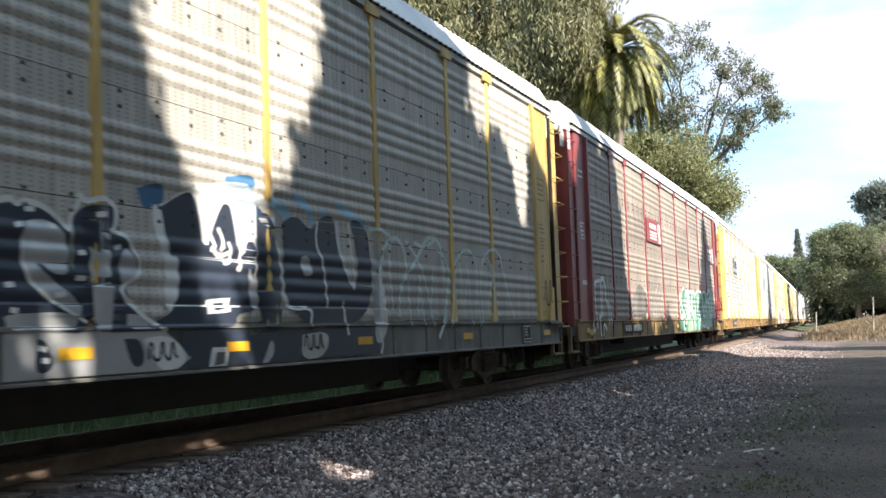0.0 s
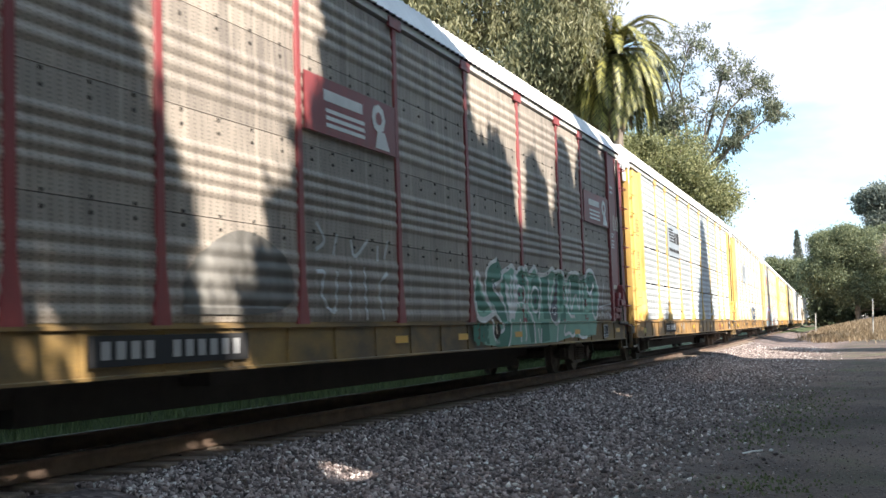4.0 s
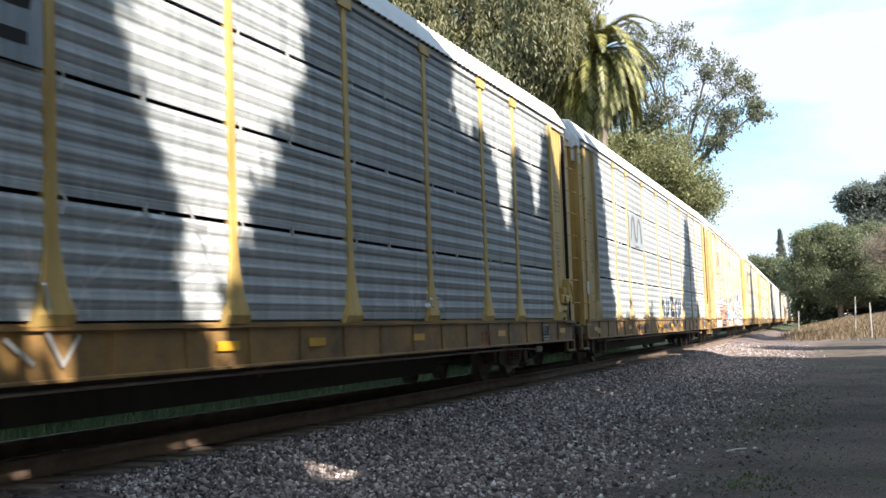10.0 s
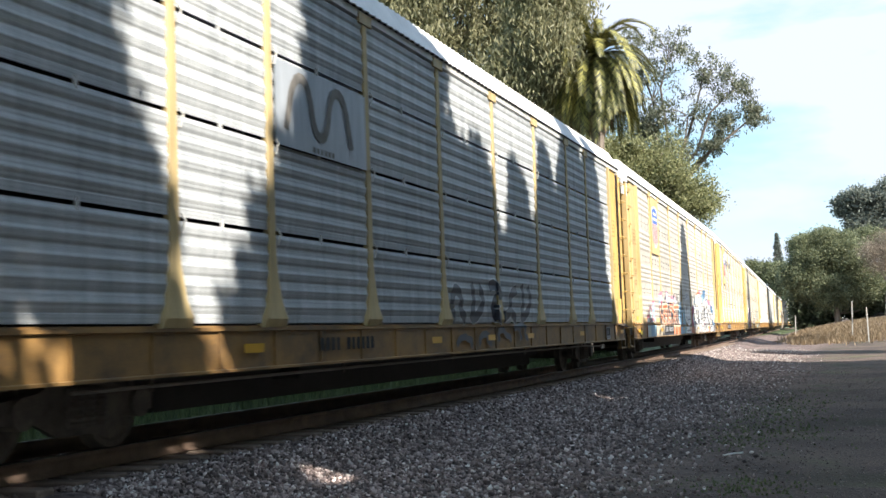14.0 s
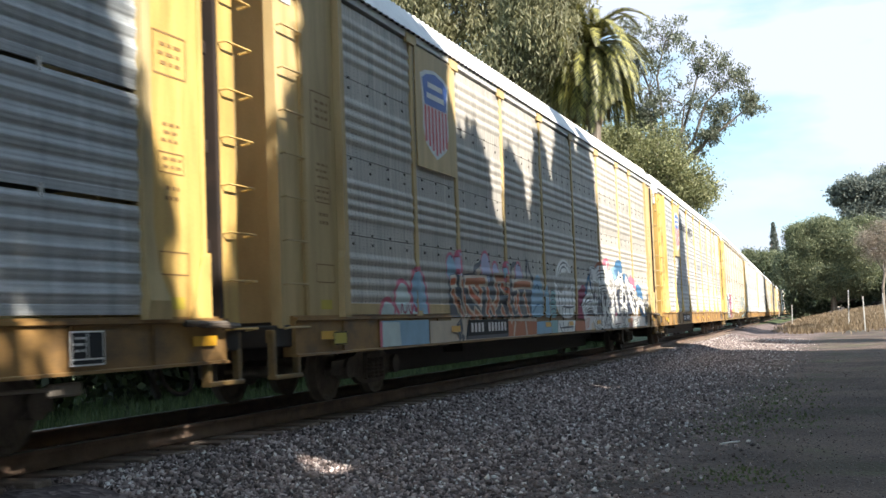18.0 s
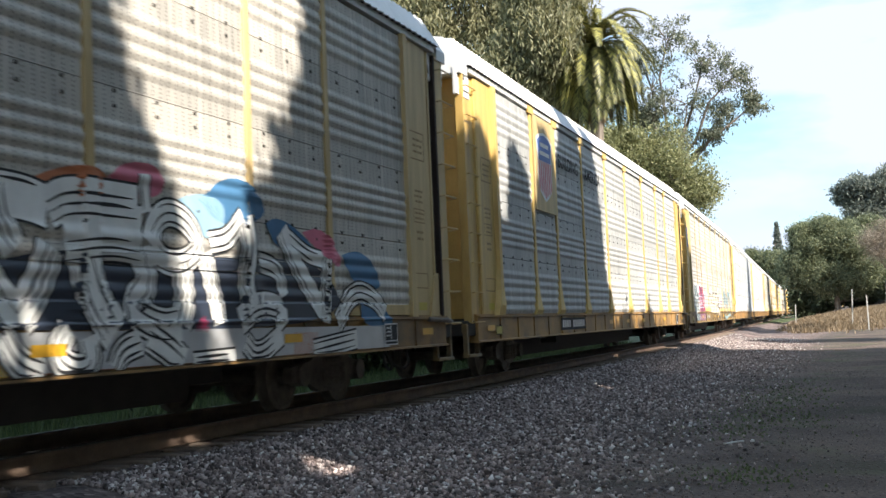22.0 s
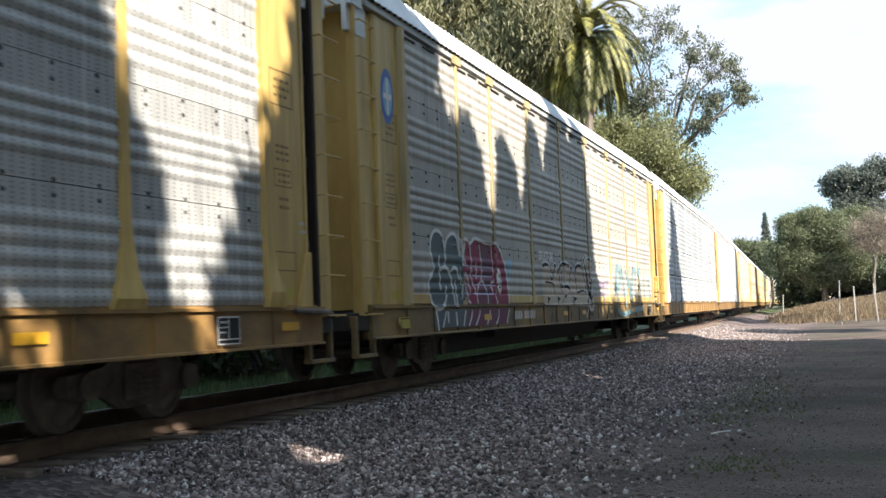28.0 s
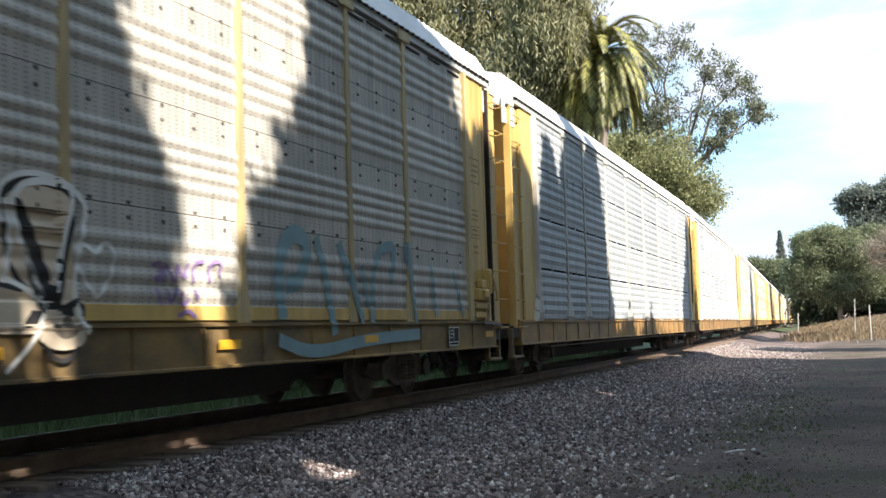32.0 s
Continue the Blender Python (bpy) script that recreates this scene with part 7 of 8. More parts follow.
for i, q in enumerate(WORD):
    p.stroke("rustorange" if i % 4 else "ember", q[len(q) // 6:-len(q) // 6], 0.115)
p.stroke("navy", [(-7.54, 1.41), (-7.28, 1.11)], 0.05)
p.stroke("navy", [(-6.29, 1.57), (-6.38, 1.48)], 0.05)
p.stroke("navy", [(-6.01, 1.43), (-6.08, 1.28)], 0.05)
p.stroke("navy", [(-7.07, 1.21), (-6.86, 1.08)], 0.05)
p.stroke("navy", [(-4.72, 1.49), (-4.57, 1.41)], 0.05)
p.stroke("navy", [(-7.48, 1.08), (-7.32, 0.73)], 0.14)
p.stroke("navy", [(-7.62, 1.02), (-7.49, 0.73)], 0.14)
p.stroke("cream", [(-7.76, 1.05), (-7.68, 0.76)], 0.10)
p.stroke("cream", [(-7.23, 1.07), (-7.34, 0.81)], 0.10)
p.stroke("cream", [(-4.08, 1.01), (-4.23, 0.73)], 0.10)
p.stroke("cream", [(-3.34, 1.01), (-3.26, 0.73)], 0.10)
p.fill("navy", [(-7.08, 0.99), (-4.59, 1.01), (-4.61, 0.73), (-7.22, 0.73)])
# pale blue shapes, a striped white figure and a red patch
p.fill("skyblue", rounded([(-2.84, 1.08), (-2.73, 1.57), (-2.41, 1.92), (-2.09, 1.99), (-1.79, 1.80), (-1.73, 1.07), (-2.84, 1.08)]))
p.fill("skyblue", rounded([(-1.68, 1.07), (-1.63, 1.75), (-1.31, 1.79), (-1.15, 1.06), (-1.68, 1.07)]))
p.fill("skyblue", [(-2.45, 0.99), (-1.18, 1.00), (-1.22, 0.73), (-2.48, 0.73)])
p.fill("teal", [(-1.16, 1.01), (-0.61, 1.00), (-0.65, 0.73), (-1.19, 0.73)])
p.fill("teal", rounded([(-1.18, 1.06), (-1.10, 1.66), (-0.63, 1.73), (-0.66, 1.06), (-1.18, 1.06)]))
p.fill("ruby", rounded([(1.40, 1.03), (1.57, 1.73), (2.63, 1.85), (2.76, 1.28), (2.52, 1.01), (1.40, 1.03)]))
p.fill("white", rounded([(-0.67, 1.90), (-0.29, 1.67), (-0.08, 1.57), (0.24, 1.77), (0.52, 1.82), (0.62, 1.61), (1.27, 1.98), (1.26, 1.03), (-0.64, 1.05), (-0.67, 1.90)]))
p.fill("silver", rounded([(-0.52, 1.96), (-0.31, 2.26), (0.23, 2.42), (0.78, 2.35), (1.09, 2.06), (0.52, 2.11), (-0.03, 2.07), (-0.52, 1.96)]))
p.fill("white", [(-0.57, 1.00), (1.14, 0.99), (1.01, 0.73), (-0.65, 0.73)])
p.up()
p.stroke("navy", rounded([(-0.42, 1.85), (-0.32, 1.39), (-0.42, 1.05)]), 0.045, True)
p.stroke("navy", rounded([(-0.08, 1.57), (-0.06, 1.28), (-0.21, 1.05)]), 0.045, True)
p.stroke("navy", rounded([(0.24, 1.69), (0.28, 1.34), (0.09, 1.05)]), 0.045, True)
p.stroke("navy", rounded([(0.59, 1.58), (0.67, 1.28), (0.56, 1.05)]), 0.045, True)
p.stroke("navy", rounded([(1.06, 1.84), (0.96, 1.40), (1.06, 1.05)]), 0.045, True)
p.stroke("navy", rounded([(-0.32, 1.34), (0.43, 1.28), (1.17, 1.31)]), 0.045, True)
p.stroke("navy", rounded([(-0.33, 2.03), (-0.09, 2.24), (0.30, 2.34), (0.77, 2.26), (0.97, 2.07)]), 0.045, True)
p.stroke("navy", rounded([(-0.18, 2.04), (0.06, 2.19), (0.37, 2.24), (0.68, 2.12)]), 0.045, True)
p.stroke("navy", rounded([(-0.51, 0.94), (-0.24, 0.73)]), 0.045, True)
p.stroke("navy", rounded([(-0.14, 0.96), (-0.02, 0.73)]), 0.045, True)
p.stroke("navy", rounded([(0.39, 0.95), (0.28, 0.73)]), 0.045, True)
p.stroke("navy", rounded([(0.75, 0.96), (0.81, 0.73)]), 0.045, True)
p.stroke("navy", rounded([(-0.45, 0.83), (0.95, 0.84)]), 0.045, True)
p.stroke("midblue", rounded([(-2.71, 1.18), (-2.25, 1.38), (-1.79, 1.28)]), 0.03)
p.stroke("midblue", rounded([(-2.46, 1.63), (-2.28, 1.79), (-2.00, 1.64)]), 0.03)
p.stroke("navy", rounded([(-1.06, 1.64), (-0.85, 1.67), (-0.67, 1.63)]), 0.025)
p.stroke("navy", rounded([(-1.07, 1.54), (-0.86, 1.57), (-0.68, 1.53)]), 0.025)
p.stroke("navy", rounded([(-1.08, 1.44), (-0.87, 1.47), (-0.69, 1.43)]), 0.025)
p.stroke("navy", rounded([(-1.09, 1.34), (-0.88, 1.37), (-0.69, 1.32)]), 0.025)
p.stroke("navy", rounded([(-1.10, 1.24), (-0.89, 1.27), (-0.70, 1.22)]), 0.025)
p.stroke("navy", rounded([(-1.10, 1.14), (-0.90, 1.17), (-0.71, 1.12)]), 0.025)
# white ribbons with rows of black lines over bright clouds
p.fill("midblue", rounded([(2.41, 1.59), (2.51, 1.83), (2.77, 2.02), (3.22, 2.24), (3.52, 2.19), (3.26, 1.80), (2.81, 1.50), (2.41, 1.59)]))
p.fill("ruby", rounded([(2.03, 1.81), (2.41, 1.88), (2.50, 1.60), (2.21, 1.46), (2.03, 1.48), (2.03, 1.81)]))
p.fill("accent", rounded([(2.75, 1.95), (2.99, 2.00), (2.93, 1.87), (2.77, 1.86), (2.75, 1.95)]))
p.fill("rustorange", rounded([(3.52, 2.26), (4.10, 2.48), (4.60, 2.53), (4.89, 2.30), (3.89, 2.18), (3.52, 2.26)]))
p.fill("pink", rounded([(4.74, 2.46), (4.98, 2.61), (5.39, 2.65), (5.63, 2.55), (5.58, 2.32), (4.81, 2.26), (4.74, 2.46)]))
p.fill("skyblue", rounded([(5.53, 2.23), (6.26, 2.47), (6.85, 2.37), (6.61, 1.92), (6.23, 2.04), (5.53, 2.23)]))
p.fill("midblue", rounded([(6.26, 2.37), (6.66, 2.62), (7.08, 2.69), (7.45, 2.57), (7.72, 2.34), (7.26, 2.18), (6.63, 2.14), (6.26, 2.37)]))
p.fill("midblue", rounded([(7.65, 2.23), (7.95, 2.33), (8.56, 2.18), (9.07, 1.87), (7.92, 1.93), (7.65, 2.23)]))
p.fill("pink", rounded([(8.56, 2.18), (9.11, 2.29), (9.64, 1.95), (9.63, 1.77), (9.21, 1.87), (8.56, 2.18)]))
p.fill("midblue", rounded([(9.64, 1.95), (10.26, 2.06), (10.81, 1.81), (10.94, 1.50), (10.06, 1.55), (9.64, 1.95)]))
p.fill("midblue", rounded([(10.20, 1.43), (11.09, 1.25), (11.32, 1.00), (10.16, 1.02), (10.20, 1.43)]))
p.fill("navy", rounded([(2.77, 1.81), (3.26, 1.62), (3.88, 1.76), (5.17, 1.77), (6.41, 1.77), (7.23, 1.85), (9.20, 1.82), (9.70, 1.02), (2.20, 1.10), (2.20, 1.19), (2.77, 1.81)]))
p.fill("silver", [(2.20, 1.08), (11.06, 1.03), (11.11, 0.73), (6.15, 0.73), (2.19, 0.74)])
p.fill("rustorange", [(2.34, 1.03), (2.74, 1.02), (2.63, 0.82), (2.29, 0.74)])
p.fill("rustorange", [(8.21, 0.99), (8.85, 0.98), (8.69, 0.73), (8.18, 0.73)])
p.fill("ruby", [(6.08, 1.12), (6.27, 1.19), (6.31, 1.02), (6.08, 1.03)])
p.fill("rustorange", [(3.98, 1.07), (4.11, 0.99), (4.03, 0.87), (3.84, 0.99)])
p.fill("accent", [(2.95, 0.91), (3.41, 0.93), (3.34, 0.73), (2.84, 0.73)])
RIBBONS = (
    ([(2.02, 1.16), (2.21, 1.28), (2.50, 1.40), (2.86, 1.45), (3.25, 1.43)], 0.42),
    ([(2.77, 1.85), (2.98, 1.65), (3.25, 1.40), (3.48, 1.15)], 0.34),
    ([(3.24, 2.33), (3.25, 2.13), (3.30, 1.95), (3.47, 1.74)], 0.30),
    ([(3.28, 2.17), (3.64, 2.16), (3.89, 2.10)], 0.36),
    ([(3.89, 2.10), (4.16, 2.22), (4.73, 2.23), (5.18, 2.23)], 0.36),
    ([(5.28, 2.53), (5.29, 2.34), (5.32, 2.17)], 0.16),
    ([(3.91, 1.78), (3.77, 1.49), (3.48, 1.17)], 0.34),
    ([(4.08, 1.90), (4.72, 1.98), (5.22, 1.94)], 0.55),
    ([(4.34, 1.70), (4.47, 1.34), (4.75, 1.05)], 0.44),
    ([(5.18, 1.81), (5.32, 1.47), (4.95, 1.26), (5.46, 1.08), (5.81, 1.12)], 0.34),
    ([(5.34, 1.88), (5.46, 2.11), (5.70, 2.22), (6.05, 2.13), (6.23, 1.90), (5.98, 1.71), (5.58, 1.70), (5.36, 1.86)], 0.26),
    ([(5.85, 1.71), (5.94, 1.39), (5.81, 1.12)], 0.36),
    ([(6.31, 1.81), (6.48, 1.44), (6.56, 1.11)], 0.28),
    ([(6.42, 1.94), (6.82, 2.00), (7.14, 2.27)], 0.22),
    ([(7.15, 2.25), (7.26, 1.95), (7.10, 1.55), (7.22, 1.30)], 0.30),
    ([(6.97, 1.13), (7.41, 1.33), (7.99, 1.25), (7.74, 1.10)], 0.30),
    ([(8.04, 2.17), (8.28, 1.84), (9.01, 1.25)], 0.30),
    ([(7.45, 1.78), (7.91, 1.72), (8.02, 1.41)], 0.22),
    ([(8.18, 2.10), (8.67, 1.91), (9.07, 1.87)], 0.20),
    ([(9.18, 1.90), (9.06, 1.09)], 0.24),
    ([(9.41, 1.08), (9.98, 1.52), (10.68, 1.41), (10.99, 1.19)], 0.28),
    ([(4.08, 1.10), (3.90, 0.88), (4.16, 0.73), (4.41, 0.78), (4.35, 1.02)], 0.26),
    ([(4.73, 0.73), (4.82, 0.89), (5.13, 0.96)], 0.24),
    ([(5.25, 1.02), (5.62, 0.86), (5.83, 0.73)], 0.32),
    ([(6.01, 0.73), (6.84, 0.75)], 0.18),
    ([(7.06, 0.91), (7.31, 0.73), (7.90, 0.97)], 0.24),
    ([(8.70, 0.76), (9.99, 0.87)], 0.24),
    ([(3.30, 1.04), (3.46, 0.82), (3.77, 0.73)], 0.26),
)
p.up()
for q, w in RIBBONS:
    p.stroke("black", rounded(q), w + 0.05)
p.up()
for q, w in RIBBONS:
    p.stroke("white", rounded(q), w)
p.up()
r = random.Random(5)
for q, w in RIBBONS:
    line = [Vector(v) for v in rounded(q)]
    n = max(2, int(w / 0.075))
    for i in range(n):
        if r.random() < 0.2:
            continue
        off, a, b = w * ((i + 0.5) / n - 0.5), r.uniform(0.0, 0.25), r.uniform(0.7, 1.0)
        sel = line[int(a * (len(line) - 1)):int(b * (len(line) - 1)) + 1]
        pts = []
        for k, v in enumerate(sel):
            e = sel[min(k + 1, len(sel) - 1)] - sel[max(k - 1, 0)]
            if e.length > 1e-6:
                e.normalize()
                pts.append((v.x - e.y * off, max(0.73, v.y + e.x * off)))
        if len(pts) > 2:
            p.stroke("black", pts, r.uniform(0.022, 0.034), True)
sill_marks(p, 11, (-7.08, -4.63))
plate_marks(p, 11)
p.done()
board(cars[1], -9.24, -7.43, 3.45, 5.34, "tan")
shield(cars[1], -8.35, 4.36, 1.42, 1.45)

# wagon with a shield and a slogan
p = Paint(cars[2], "banded")
sill_marks(p, 13, (-7.48, -4.91))
plate_marks(p, 13)
p.bars("silver", 12.8, 13.0, 2.0, 2.2, 2, 5)
p.done()
board(cars[2], -9.24, -7.43, 3.33, 5.34, "tan")
shield(cars[2], -8.35, 4.30, 1.42, 1.50)
words(cars[2], "BUILDING", -7.12, 4.46, 0.44, "black", 1.606)
words(cars[2], "AMERICA", -4.3, 4.46, 0.44, "black", 1.606)

# ruby piece and outline pieces on the last near wagon
p = Paint(cars[3], "banded")
NAVY_TOP = rounded([(-10.90, 1.10), (-11.13, 1.24), (-11.16, 1.47), (-10.93, 1.64), (-10.99, 1.95), (-10.98, 2.17), (-10.84, 2.32), (-10.62, 2.36), (-10.42, 2.31), (-10.26, 2.14), (-10.20, 2.22), (-9.95, 2.34), (-9.73, 2.34), (-9.56, 2.24), (-9.45, 1.99), (-9.41, 1.81)], 2)
RUBY_TOP = rounded([(-9.42, 1.9), (-9.3, 2.2), (-9.1, 2.33), (-8.88, 2.2), (-8.62, 2.34), (-8.35, 2.33), (-8.0, 2.28), (-7.53, 2.27), (-7.2, 2.33), (-6.85, 2.15), (-6.62, 1.8), (-6.5, 1.5), (-6.5, 1.16)], 2)
p.fill("slate", NAVY_TOP + [(-9.3, 1.16)])
p.fill("ruby", RUBY_TOP + [(-9.3, 1.16)])
p.fill("slate", [(-11.0, 0.77), (-9.3, 0.77), (-9.2, 1.07), (-11.0, 1.07)])
p.fill("plum", [(-9.3, 0.77), (-6.75, 0.77), (-6.55, 1.07), (-9.2, 1.07)])
p.up()
p.fill("plum", [(-8.55, 1.17), (-7.4, 1.17), (-7.7, 1.5), (-7.6, 2.2), (-8.2, 2.25), (-8.25, 1.6)])
p.up()
for q in ([(-11.01, 1.95), (-11.00, 2.16), (-10.86, 2.33), (-10.62, 2.37), (-10.42, 2.32), (-10.30, 2.14), (-10.28, 2.00), (-10.34, 1.77)],
          [(-10.28, 2.05), (-10.22, 2.22), (-9.95, 2.35), (-9.73, 2.36), (-9.56, 2.25), (-9.46, 2.05), (-9.41, 1.81)],
          [(-11.01, 1.95), (-10.88, 1.75), (-10.96, 1.65), (-11.11, 1.61), (-11.18, 1.46), (-11.13, 1.22), (-10.91, 1.07), (-10.52, 1.10), (-10.33, 1.27), (-10.33, 1.46)],
          [(-10.63, 1.95), (-10.62, 1.70), (-10.61, 1.39)],
          [(-10.62, 1.70), (-10.49, 1.76), (-10.29, 1.77), (-10.11, 1.70), (-9.99, 1.50), (-9.88, 1.10)],
          [(-10.09, 1.69), (-9.87, 1.79), (-9.67, 1.74), (-9.60, 1.57)],
          [(-9.82, 1.56), (-9.77, 1.10)],
          [(-10.92, 1.06), (-10.84, 0.87), (-10.81, 0.73)],
          [(-10.32, 1.04), (-10.31, 0.85)],
          [(-9.90, 1.03), (-9.85, 0.80)],
          [(-9.56, 2.34), (-9.45, 2.26), (-9.40, 2.05)]):
    p.stroke("white", rounded(q), 0.065)
p.stroke("white", RUBY_TOP, 0.065)
for q in ([(-8.87, 2.19), (-8.85, 1.88), (-8.95, 1.61), (-8.69, 1.43), (-8.57, 1.17)], [(-8.35, 2.31), (-8.26, 2.1), (-8.25, 1.6), (-8.5, 1.48), (-8.58, 1.35)], [(-7.53, 2.27), (-7.53, 1.74), (-7.45, 1.56), (-7.77, 1.56), (-7.5, 1.3), (-7.33, 1.17)],
          [(-9.32, 1.95), (-9.2, 1.7), (-8.96, 1.36)], [(-9.32, 1.47), (-9.2, 1.25), (-9.0, 1.17)], [(-8.5, 1.5), (-8.22, 1.6), (-7.99, 1.41), (-7.9, 1.17)], [(-9.62, 2.3), (-9.49, 1.92), (-9.49, 1.44), (-9.55, 1.22)], [(-8.57, 1.9), (-8.6, 1.6)],
          [(-8.52, 1.05), (-8.55, 0.95), (-8.8, 0.78)], [(-9.0, 1.05), (-8.98, 0.98), (-9.2, 0.78)], [(-7.3, 1.05), (-7.3, 0.9), (-7.5, 0.78)], [(-7.87, 1.05), (-7.9, 0.95), (-8.1, 0.78)], [(-9.36, 1.05), (-9.5, 0.78)], [(-6.55, 1.05), (-6.75, 0.78)], [(-10.4, 1.05), (-10.6, 0.78)]):
    p.stroke("white", rounded(q), 0.05)
for z in (1.34, 1.5, 1.66, 1.83):
    p.stroke("lilac", [(-9.4, z), (-9.0, z)], 0.025)
    p.stroke("lilac", [(-8.8, z), (-7.45, z)], 0.025)
p.fill("white", rounded([(-7.1, 1.85), (-7.33, 1.75), (-7.38, 1.6), (-7.3, 1.4), (-7.1, 1.3), (-6.96, 1.45), (-6.94, 1.65), (-7.1, 1.85)], 1))
p.up()
p.stroke("black", rounded([(-7.08, 1.7), (-7.2, 1.55), (-7.1, 1.4), (-7.0, 1.55), (-7.08, 1.7)]), 0.035)
p.rect("orange", -8.2, -7.8, 0.86, 0.97)
p.fill("skyblue", [(-6.55, 2.0), (-6.1, 2.04), (-6.3, 1.75), (-6.38, 1.6), (-6.45, 1.62)])
p.stroke("silver", rounded([(-6.42, 1.6), (-6.37, 1.4), (-6.12, 1.17)]), 0.035)
# row of outlined letters with dark feet
p.fill("cream", rounded([(-3.63, 1.11), (-3.62, 2.00), (-3.22, 2.06), (-2.94, 2.00), (-2.76, 1.72), (-2.56, 1.95), (-2.34, 2.09), (-2.09, 1.88), (-1.80, 2.08), (-0.94, 2.07), (-0.78, 1.99), (-0.35, 1.87), (-0.05, 2.10), (0.64, 2.02), (0.71, 2.21), (1.06, 2.35), (1.64, 2.21), (1.46, 1.76), (1.68, 1.06)], 1))
p.up()
OUTLINE = [rounded(q) for q in ([(-3.62, 1.99), (-3.22, 2.05), (-2.94, 2.00), (-2.91, 1.78), (-2.76, 1.70)],
                                   [(-2.76, 1.70), (-2.56, 1.95), (-2.36, 2.09), (-2.11, 1.88)],
                                   [(-2.07, 1.93), (-1.81, 2.07), (-1.24, 2.10), (-0.94, 2.05)],
                                   [(-1.85, 2.03), (-1.86, 1.58), (-1.73, 1.54), (-1.25, 1.58), (-0.85, 1.50), (-0.73, 1.28), (-0.76, 1.10)],
                                   [(-1.04, 1.54), (-0.84, 1.96), (-0.67, 2.06), (-0.35, 1.87), (-0.27, 1.73)],
                                   [(-0.34, 1.92), (-0.05, 2.10), (0.45, 2.11), (0.65, 1.99)],
                                   [(0.75, 1.90), (0.69, 2.18), (0.99, 2.33), (1.42, 2.33), (1.63, 2.18), (1.47, 1.83), (1.37, 1.36)])]
for q in OUTLINE:
    p.stroke("black", q, 0.10)
p.stroke("black", rounded([(-0.19, 1.40), (0.55, 1.48), (0.95, 1.42)]), 0.05)
p.stroke("black", rounded([(0.73, 1.93), (0.77, 1.61), (1.02, 1.42)]), 0.05)
p.stroke("black", rounded([(-3.43, 1.62), (-2.87, 1.62), (-2.57, 1.56), (-2.57, 1.36)]), 0.05)
p.stroke("black", rounded([(-2.12, 1.86), (-1.95, 1.58), (-1.82, 1.38)]), 0.05)
p.stroke("black", rounded([(-0.29, 1.87), (-0.21, 1.40)]), 0.05)
p.stroke("black", rounded([(-2.62, 0.98), (-2.66, 0.75)]), 0.05)
p.stroke("black", rounded([(-1.83, 0.97), (-1.69, 0.73)]), 0.05)
p.stroke("black", rounded([(-0.97, 1.01), (-1.08, 0.73)]), 0.05)
p.stroke("black", rounded([(-2.99, 0.93), (-3.10, 0.73)]), 0.05)
p.stroke("black", rounded([(-0.15, 0.93), (-0.22, 0.73)]), 0.05)
p.fill("black", [(-3.27, 1.10), (-3.30, 1.31), (-3.02, 1.26), (-3.15, 1.23)])
p.fill("black", [(-2.30, 1.11), (-2.35, 1.33), (-2.02, 1.25), (-2.21, 1.22)])
p.fill("black", [(-1.93, 1.11), (-1.66, 1.37), (-1.38, 1.33), (-1.68, 1.24)])
p.fill("black", [(-0.63, 1.10), (-0.62, 1.31), (-0.17, 1.26), (-0.47, 1.22)])
p.fill("black", [(0.90, 1.09), (1.05, 1.26), (1.58, 1.21), (1.22, 1.17)])
p.up()
for q in OUTLINE:
    p.stroke("white", [(y - 0.03, z + 0.045) for y, z in q], 0.05)
# fan-shaped figure, heart, small purple letters and broad faded teal ones
p.fill("black", rounded([(0.87, 2.16), (0.98, 2.14), (1.11, 1.85), (1.37, 1.40), (1.43, 1.25), (1.16, 1.20), (1.04, 1.48), (0.95, 1.75), (0.87, 2.16)]))
p.fill("black", rounded([(1.23, 1.27), (1.44, 1.30), (1.63, 1.39), (1.76, 1.25), (1.59, 1.02), (1.33, 1.02), (1.23, 1.27)]))
p.fill("cream", rounded([(1.12, 1.02), (1.17, 1.16), (1.34, 1.23), (1.63, 1.21), (1.74, 1.07), (1.66, 0.93), (1.30, 0.92), (1.12, 1.02)]))
p.stroke("white", rounded([(1.20, 1.36), (0.99, 1.71), (0.82, 2.05), (0.90, 2.24), (1.17, 2.33), (1.53, 2.31), (1.81, 2.19), (1.71, 1.89), (1.56, 1.50), (1.59, 1.26), (1.78, 1.07)]), 0.065)
p.stroke("white", rounded([(0.76, 2.14), (0.82, 1.83), (0.73, 1.47)]), 0.060)
p.stroke("white", rounded([(0.73, 1.52), (1.09, 1.39), (1.23, 1.28)]), 0.050)
p.stroke("white", rounded([(1.90, 1.37), (1.63, 1.64), (1.60, 1.78), (1.75, 1.85), (1.89, 1.74), (2.05, 1.89), (2.20, 1.77), (2.08, 1.51), (1.90, 1.37)]), 0.045)
p.stroke("white", rounded([(1.23, 1.28), (1.09, 1.03), (0.73, 0.77)]), 0.045)
p.stroke("teal_thin", rounded([(5.35, 1.18), (5.22, 1.79), (5.61, 2.24), (6.10, 2.11), (5.80, 1.62), (5.44, 1.58)]), 0.22)
p.stroke("teal_thin", rounded([(6.29, 2.19), (6.54, 1.64), (6.70, 0.99)]), 0.17)
p.stroke("teal_thin", rounded([(6.94, 2.16), (7.29, 1.66), (7.59, 1.15)]), 0.17)
p.stroke("teal_thin", rounded([(7.92, 1.13), (8.03, 2.07), (8.90, 2.29), (8.60, 1.70)]), 0.15)
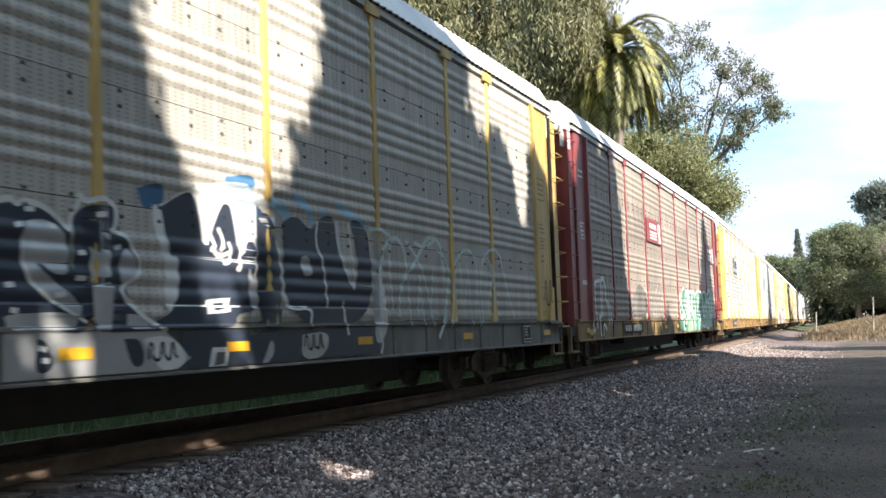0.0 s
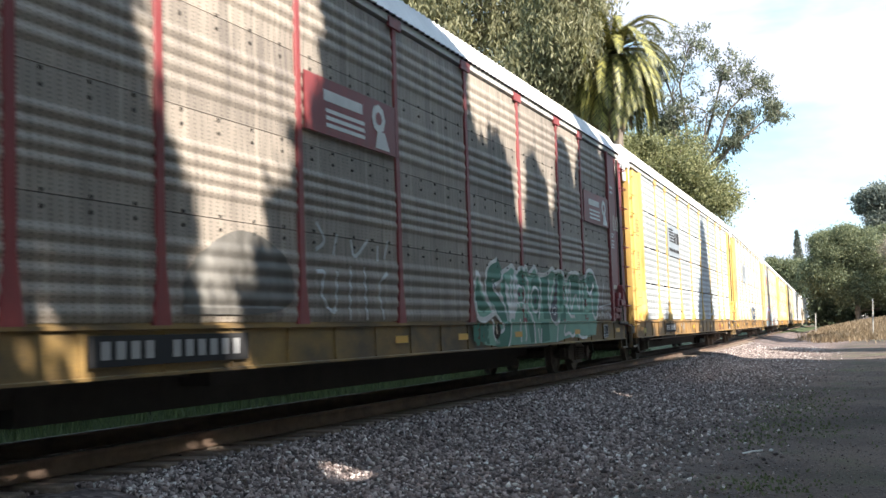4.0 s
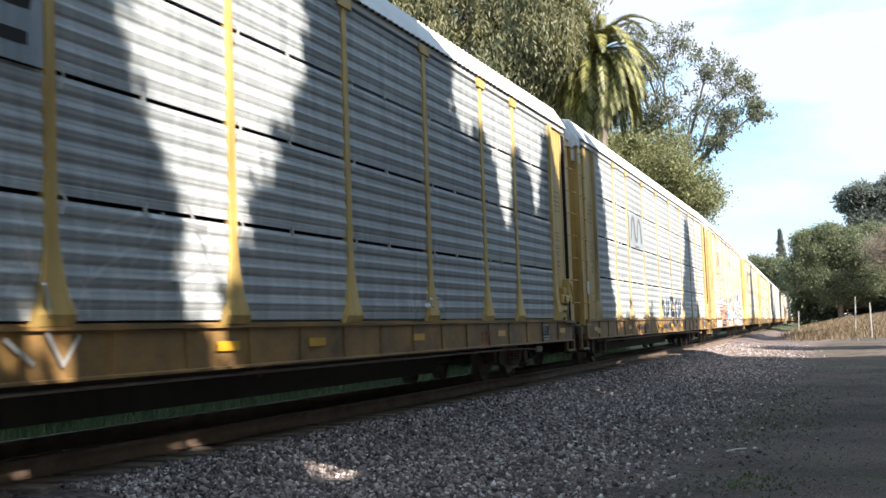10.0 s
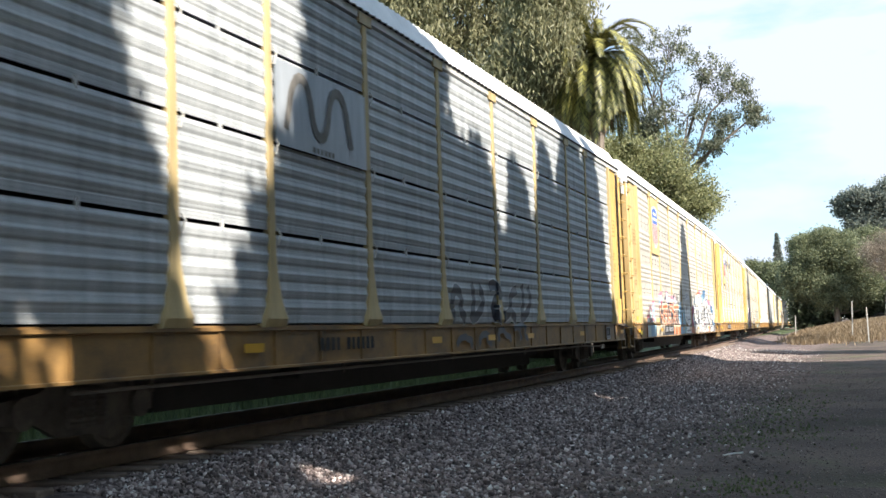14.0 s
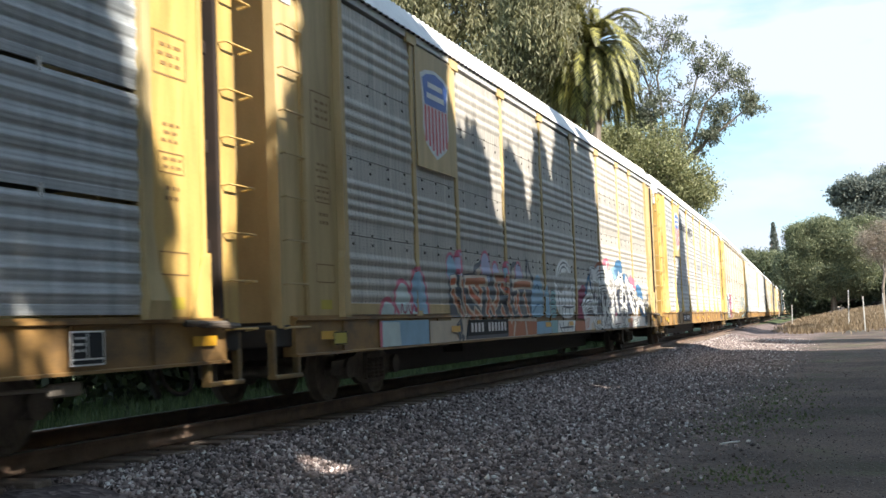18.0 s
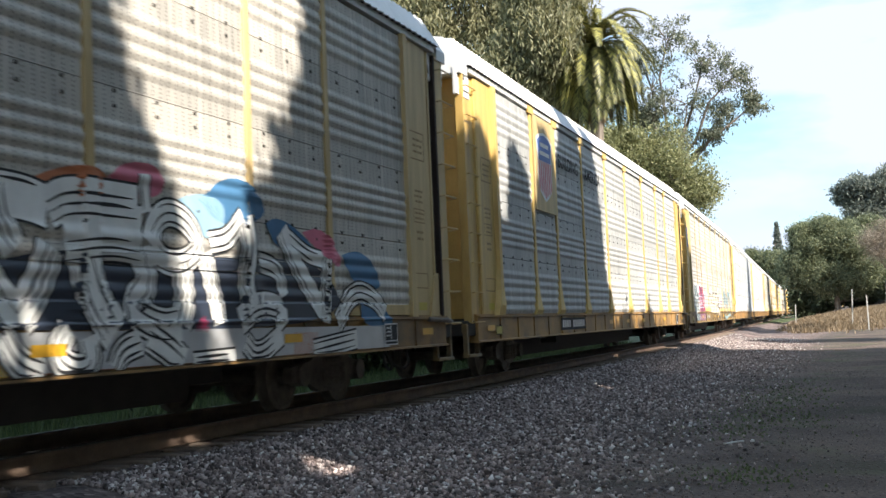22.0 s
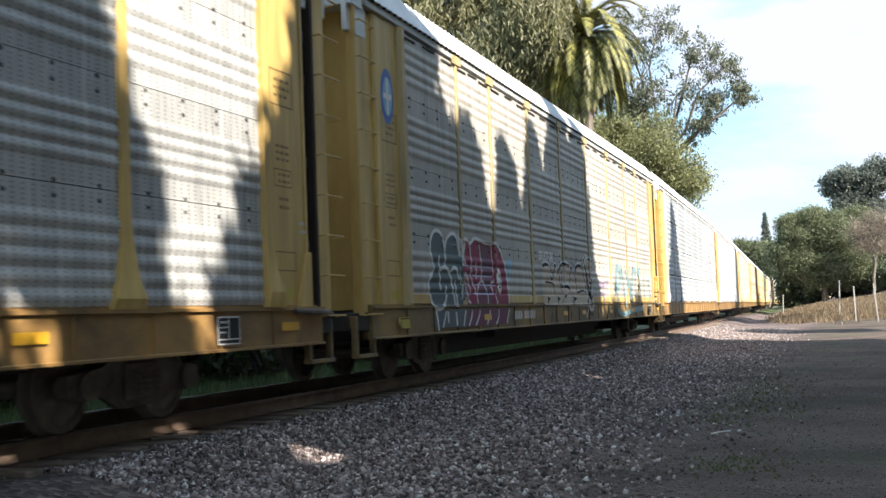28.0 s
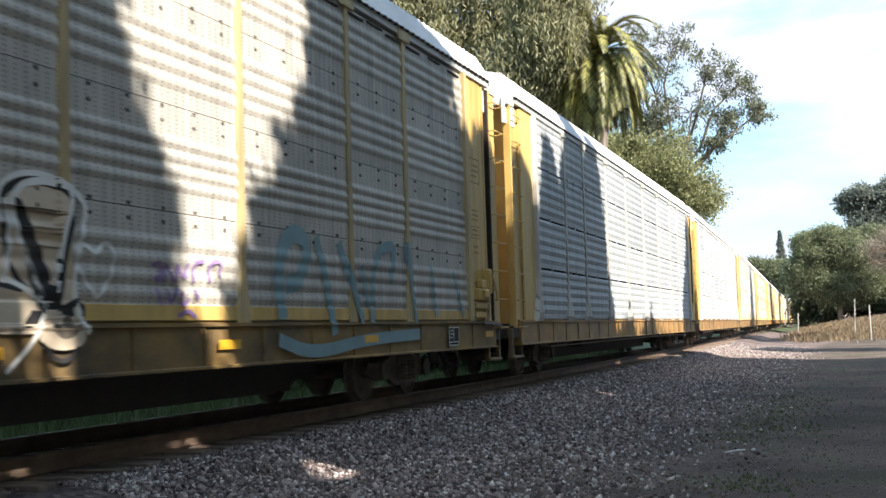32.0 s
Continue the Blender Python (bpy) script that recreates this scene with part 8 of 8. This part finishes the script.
p.stroke("teal_thin", rounded([(9.25, 2.30), (9.55, 1.14)]), 0.15)
p.stroke("teal_thin", rounded([(10.27, 2.01), (10.45, 1.23)]), 0.12)
p.stroke("teal_thin", rounded([(11.26, 1.96), (11.75, 1.23)]), 0.12)
p.stroke("teal_thin", rounded([(5.21, 0.95), (6.06, 0.76), (7.57, 0.91), (9.65, 0.96)]), 0.16)
p.stroke("teal_thin", rounded([(7.63, 1.90), (7.79, 1.37)]), 0.12)
p.up()
p.stroke("black", rounded([(1.28, 1.09), (1.31, 1.15), (1.37, 1.09)]), 0.04)
p.stroke("black", rounded([(1.43, 1.09), (1.46, 1.15), (1.52, 1.09)]), 0.04)
p.stroke("black", rounded([(1.17, 0.97), (1.33, 0.84), (1.51, 0.84), (1.62, 0.95)]), 0.04)
p.stroke("purple", rounded([(2.75, 1.69), (2.91, 1.74), (2.86, 1.53), (2.77, 1.58)]), 0.045)
p.stroke("purple", rounded([(2.91, 1.53), (2.98, 1.75), (3.10, 1.54)]), 0.045)
p.stroke("purple", rounded([(3.15, 1.54), (3.17, 1.75), (3.30, 1.55), (3.37, 1.74)]), 0.045)
p.stroke("purple", rounded([(3.45, 1.55), (3.48, 1.75), (3.67, 1.77)]), 0.045)
p.stroke("purple", rounded([(3.77, 1.56), (3.76, 1.76), (4.02, 1.79), (3.97, 1.62)]), 0.045)
p.stroke("purple", rounded([(2.81, 1.48), (2.90, 1.32)]), 0.045)
p.stroke("purple", rounded([(3.00, 1.48), (3.04, 1.29), (3.17, 1.49)]), 0.045)
p.stroke("purple", rounded([(3.26, 1.46), (3.24, 1.30), (3.39, 1.38)]), 0.045)
p.stroke("purple", rounded([(3.50, 1.48), (3.55, 1.38)]), 0.045)
p.stroke("purple", rounded([(3.16, 1.21), (3.34, 1.28), (3.49, 1.20)]), 0.045)
sill_marks(p, 15, (-6.3, -4.46), None)
plate_marks(p, 15)
p.done()
# solid dark strips stand for the shade in the gap below the top rail
slot_me = mesh_of("eave_slot", boxes((1.545, 1.572, -0.26, 0.26, 5.262, 5.292)), M["grime"])
for a, b in zip(POSTS, POSTS[1:]):
    for q in range(3):
        part("eave_slot", slot_me, None, cars[3], at=pose(0, a + (b - a) * (q + 0.5) / 3, 0.03 * (q % 2)))
words(cars[3], "DOCTOR", -3.9, 2.10, 0.29, "white", 1.572)
disc = [(-12.66 + math.cos(q / 16 * 6.283) * 0.26, 4.22 + math.sin(q / 16 * 6.283) * 0.42) for q in range(16)]
plate_paint(cars[3], "emblem_ring", "blue", disc, 1.550)
plate_paint(cars[3], "emblem_disc", "skyblue", [(-12.66 + math.cos(q / 16 * 6.283) * 0.18, 4.22 + math.sin(q / 16 * 6.283) * 0.29) for q in range(16)], 1.553)
plate_paint(cars[3], "emblem_bar", "white", [(-12.70, 3.95), (-12.62, 3.95), (-12.62, 4.49), (-12.70, 4.49)], 1.556)
plate_paint(cars[3], "emblem_bar", "white", [(-12.82, 4.18), (-12.50, 4.18), (-12.50, 4.26), (-12.82, 4.26)], 1.556)



def motions():
    """The train rolls towards the eye at a steady 5.47 m/s; its wheels turn with it."""
    for k, car in wagons:
        rows = []
        for i in range(0, 33):
            s = 10.3616 - 5.4707 * (i - 13) + (k + 0.5) * PITCH
            a, b = along(s - 10.2)[0], along(s + 10.2)[0]
            c, d = (a + b) / 2, b - a
            rows.append((float(i), pose(c.x, c.y, 0, 0, 0, math.degrees(math.atan2(-d.x, d.y)))))
        walk(car, rows)
        if k <= 3:
            for truck in (o for o in car.children if o.name.startswith("truck")):
                for ws in (o for o in truck.children if o.name.startswith("wheelset")):
                    at = ws.location.copy()
                    walk(ws, [(i / 10, pose(at.x, at.y, at.z, math.degrees(5.4707 * i / 10 / 0.42))) for i in range(321)])


motions()
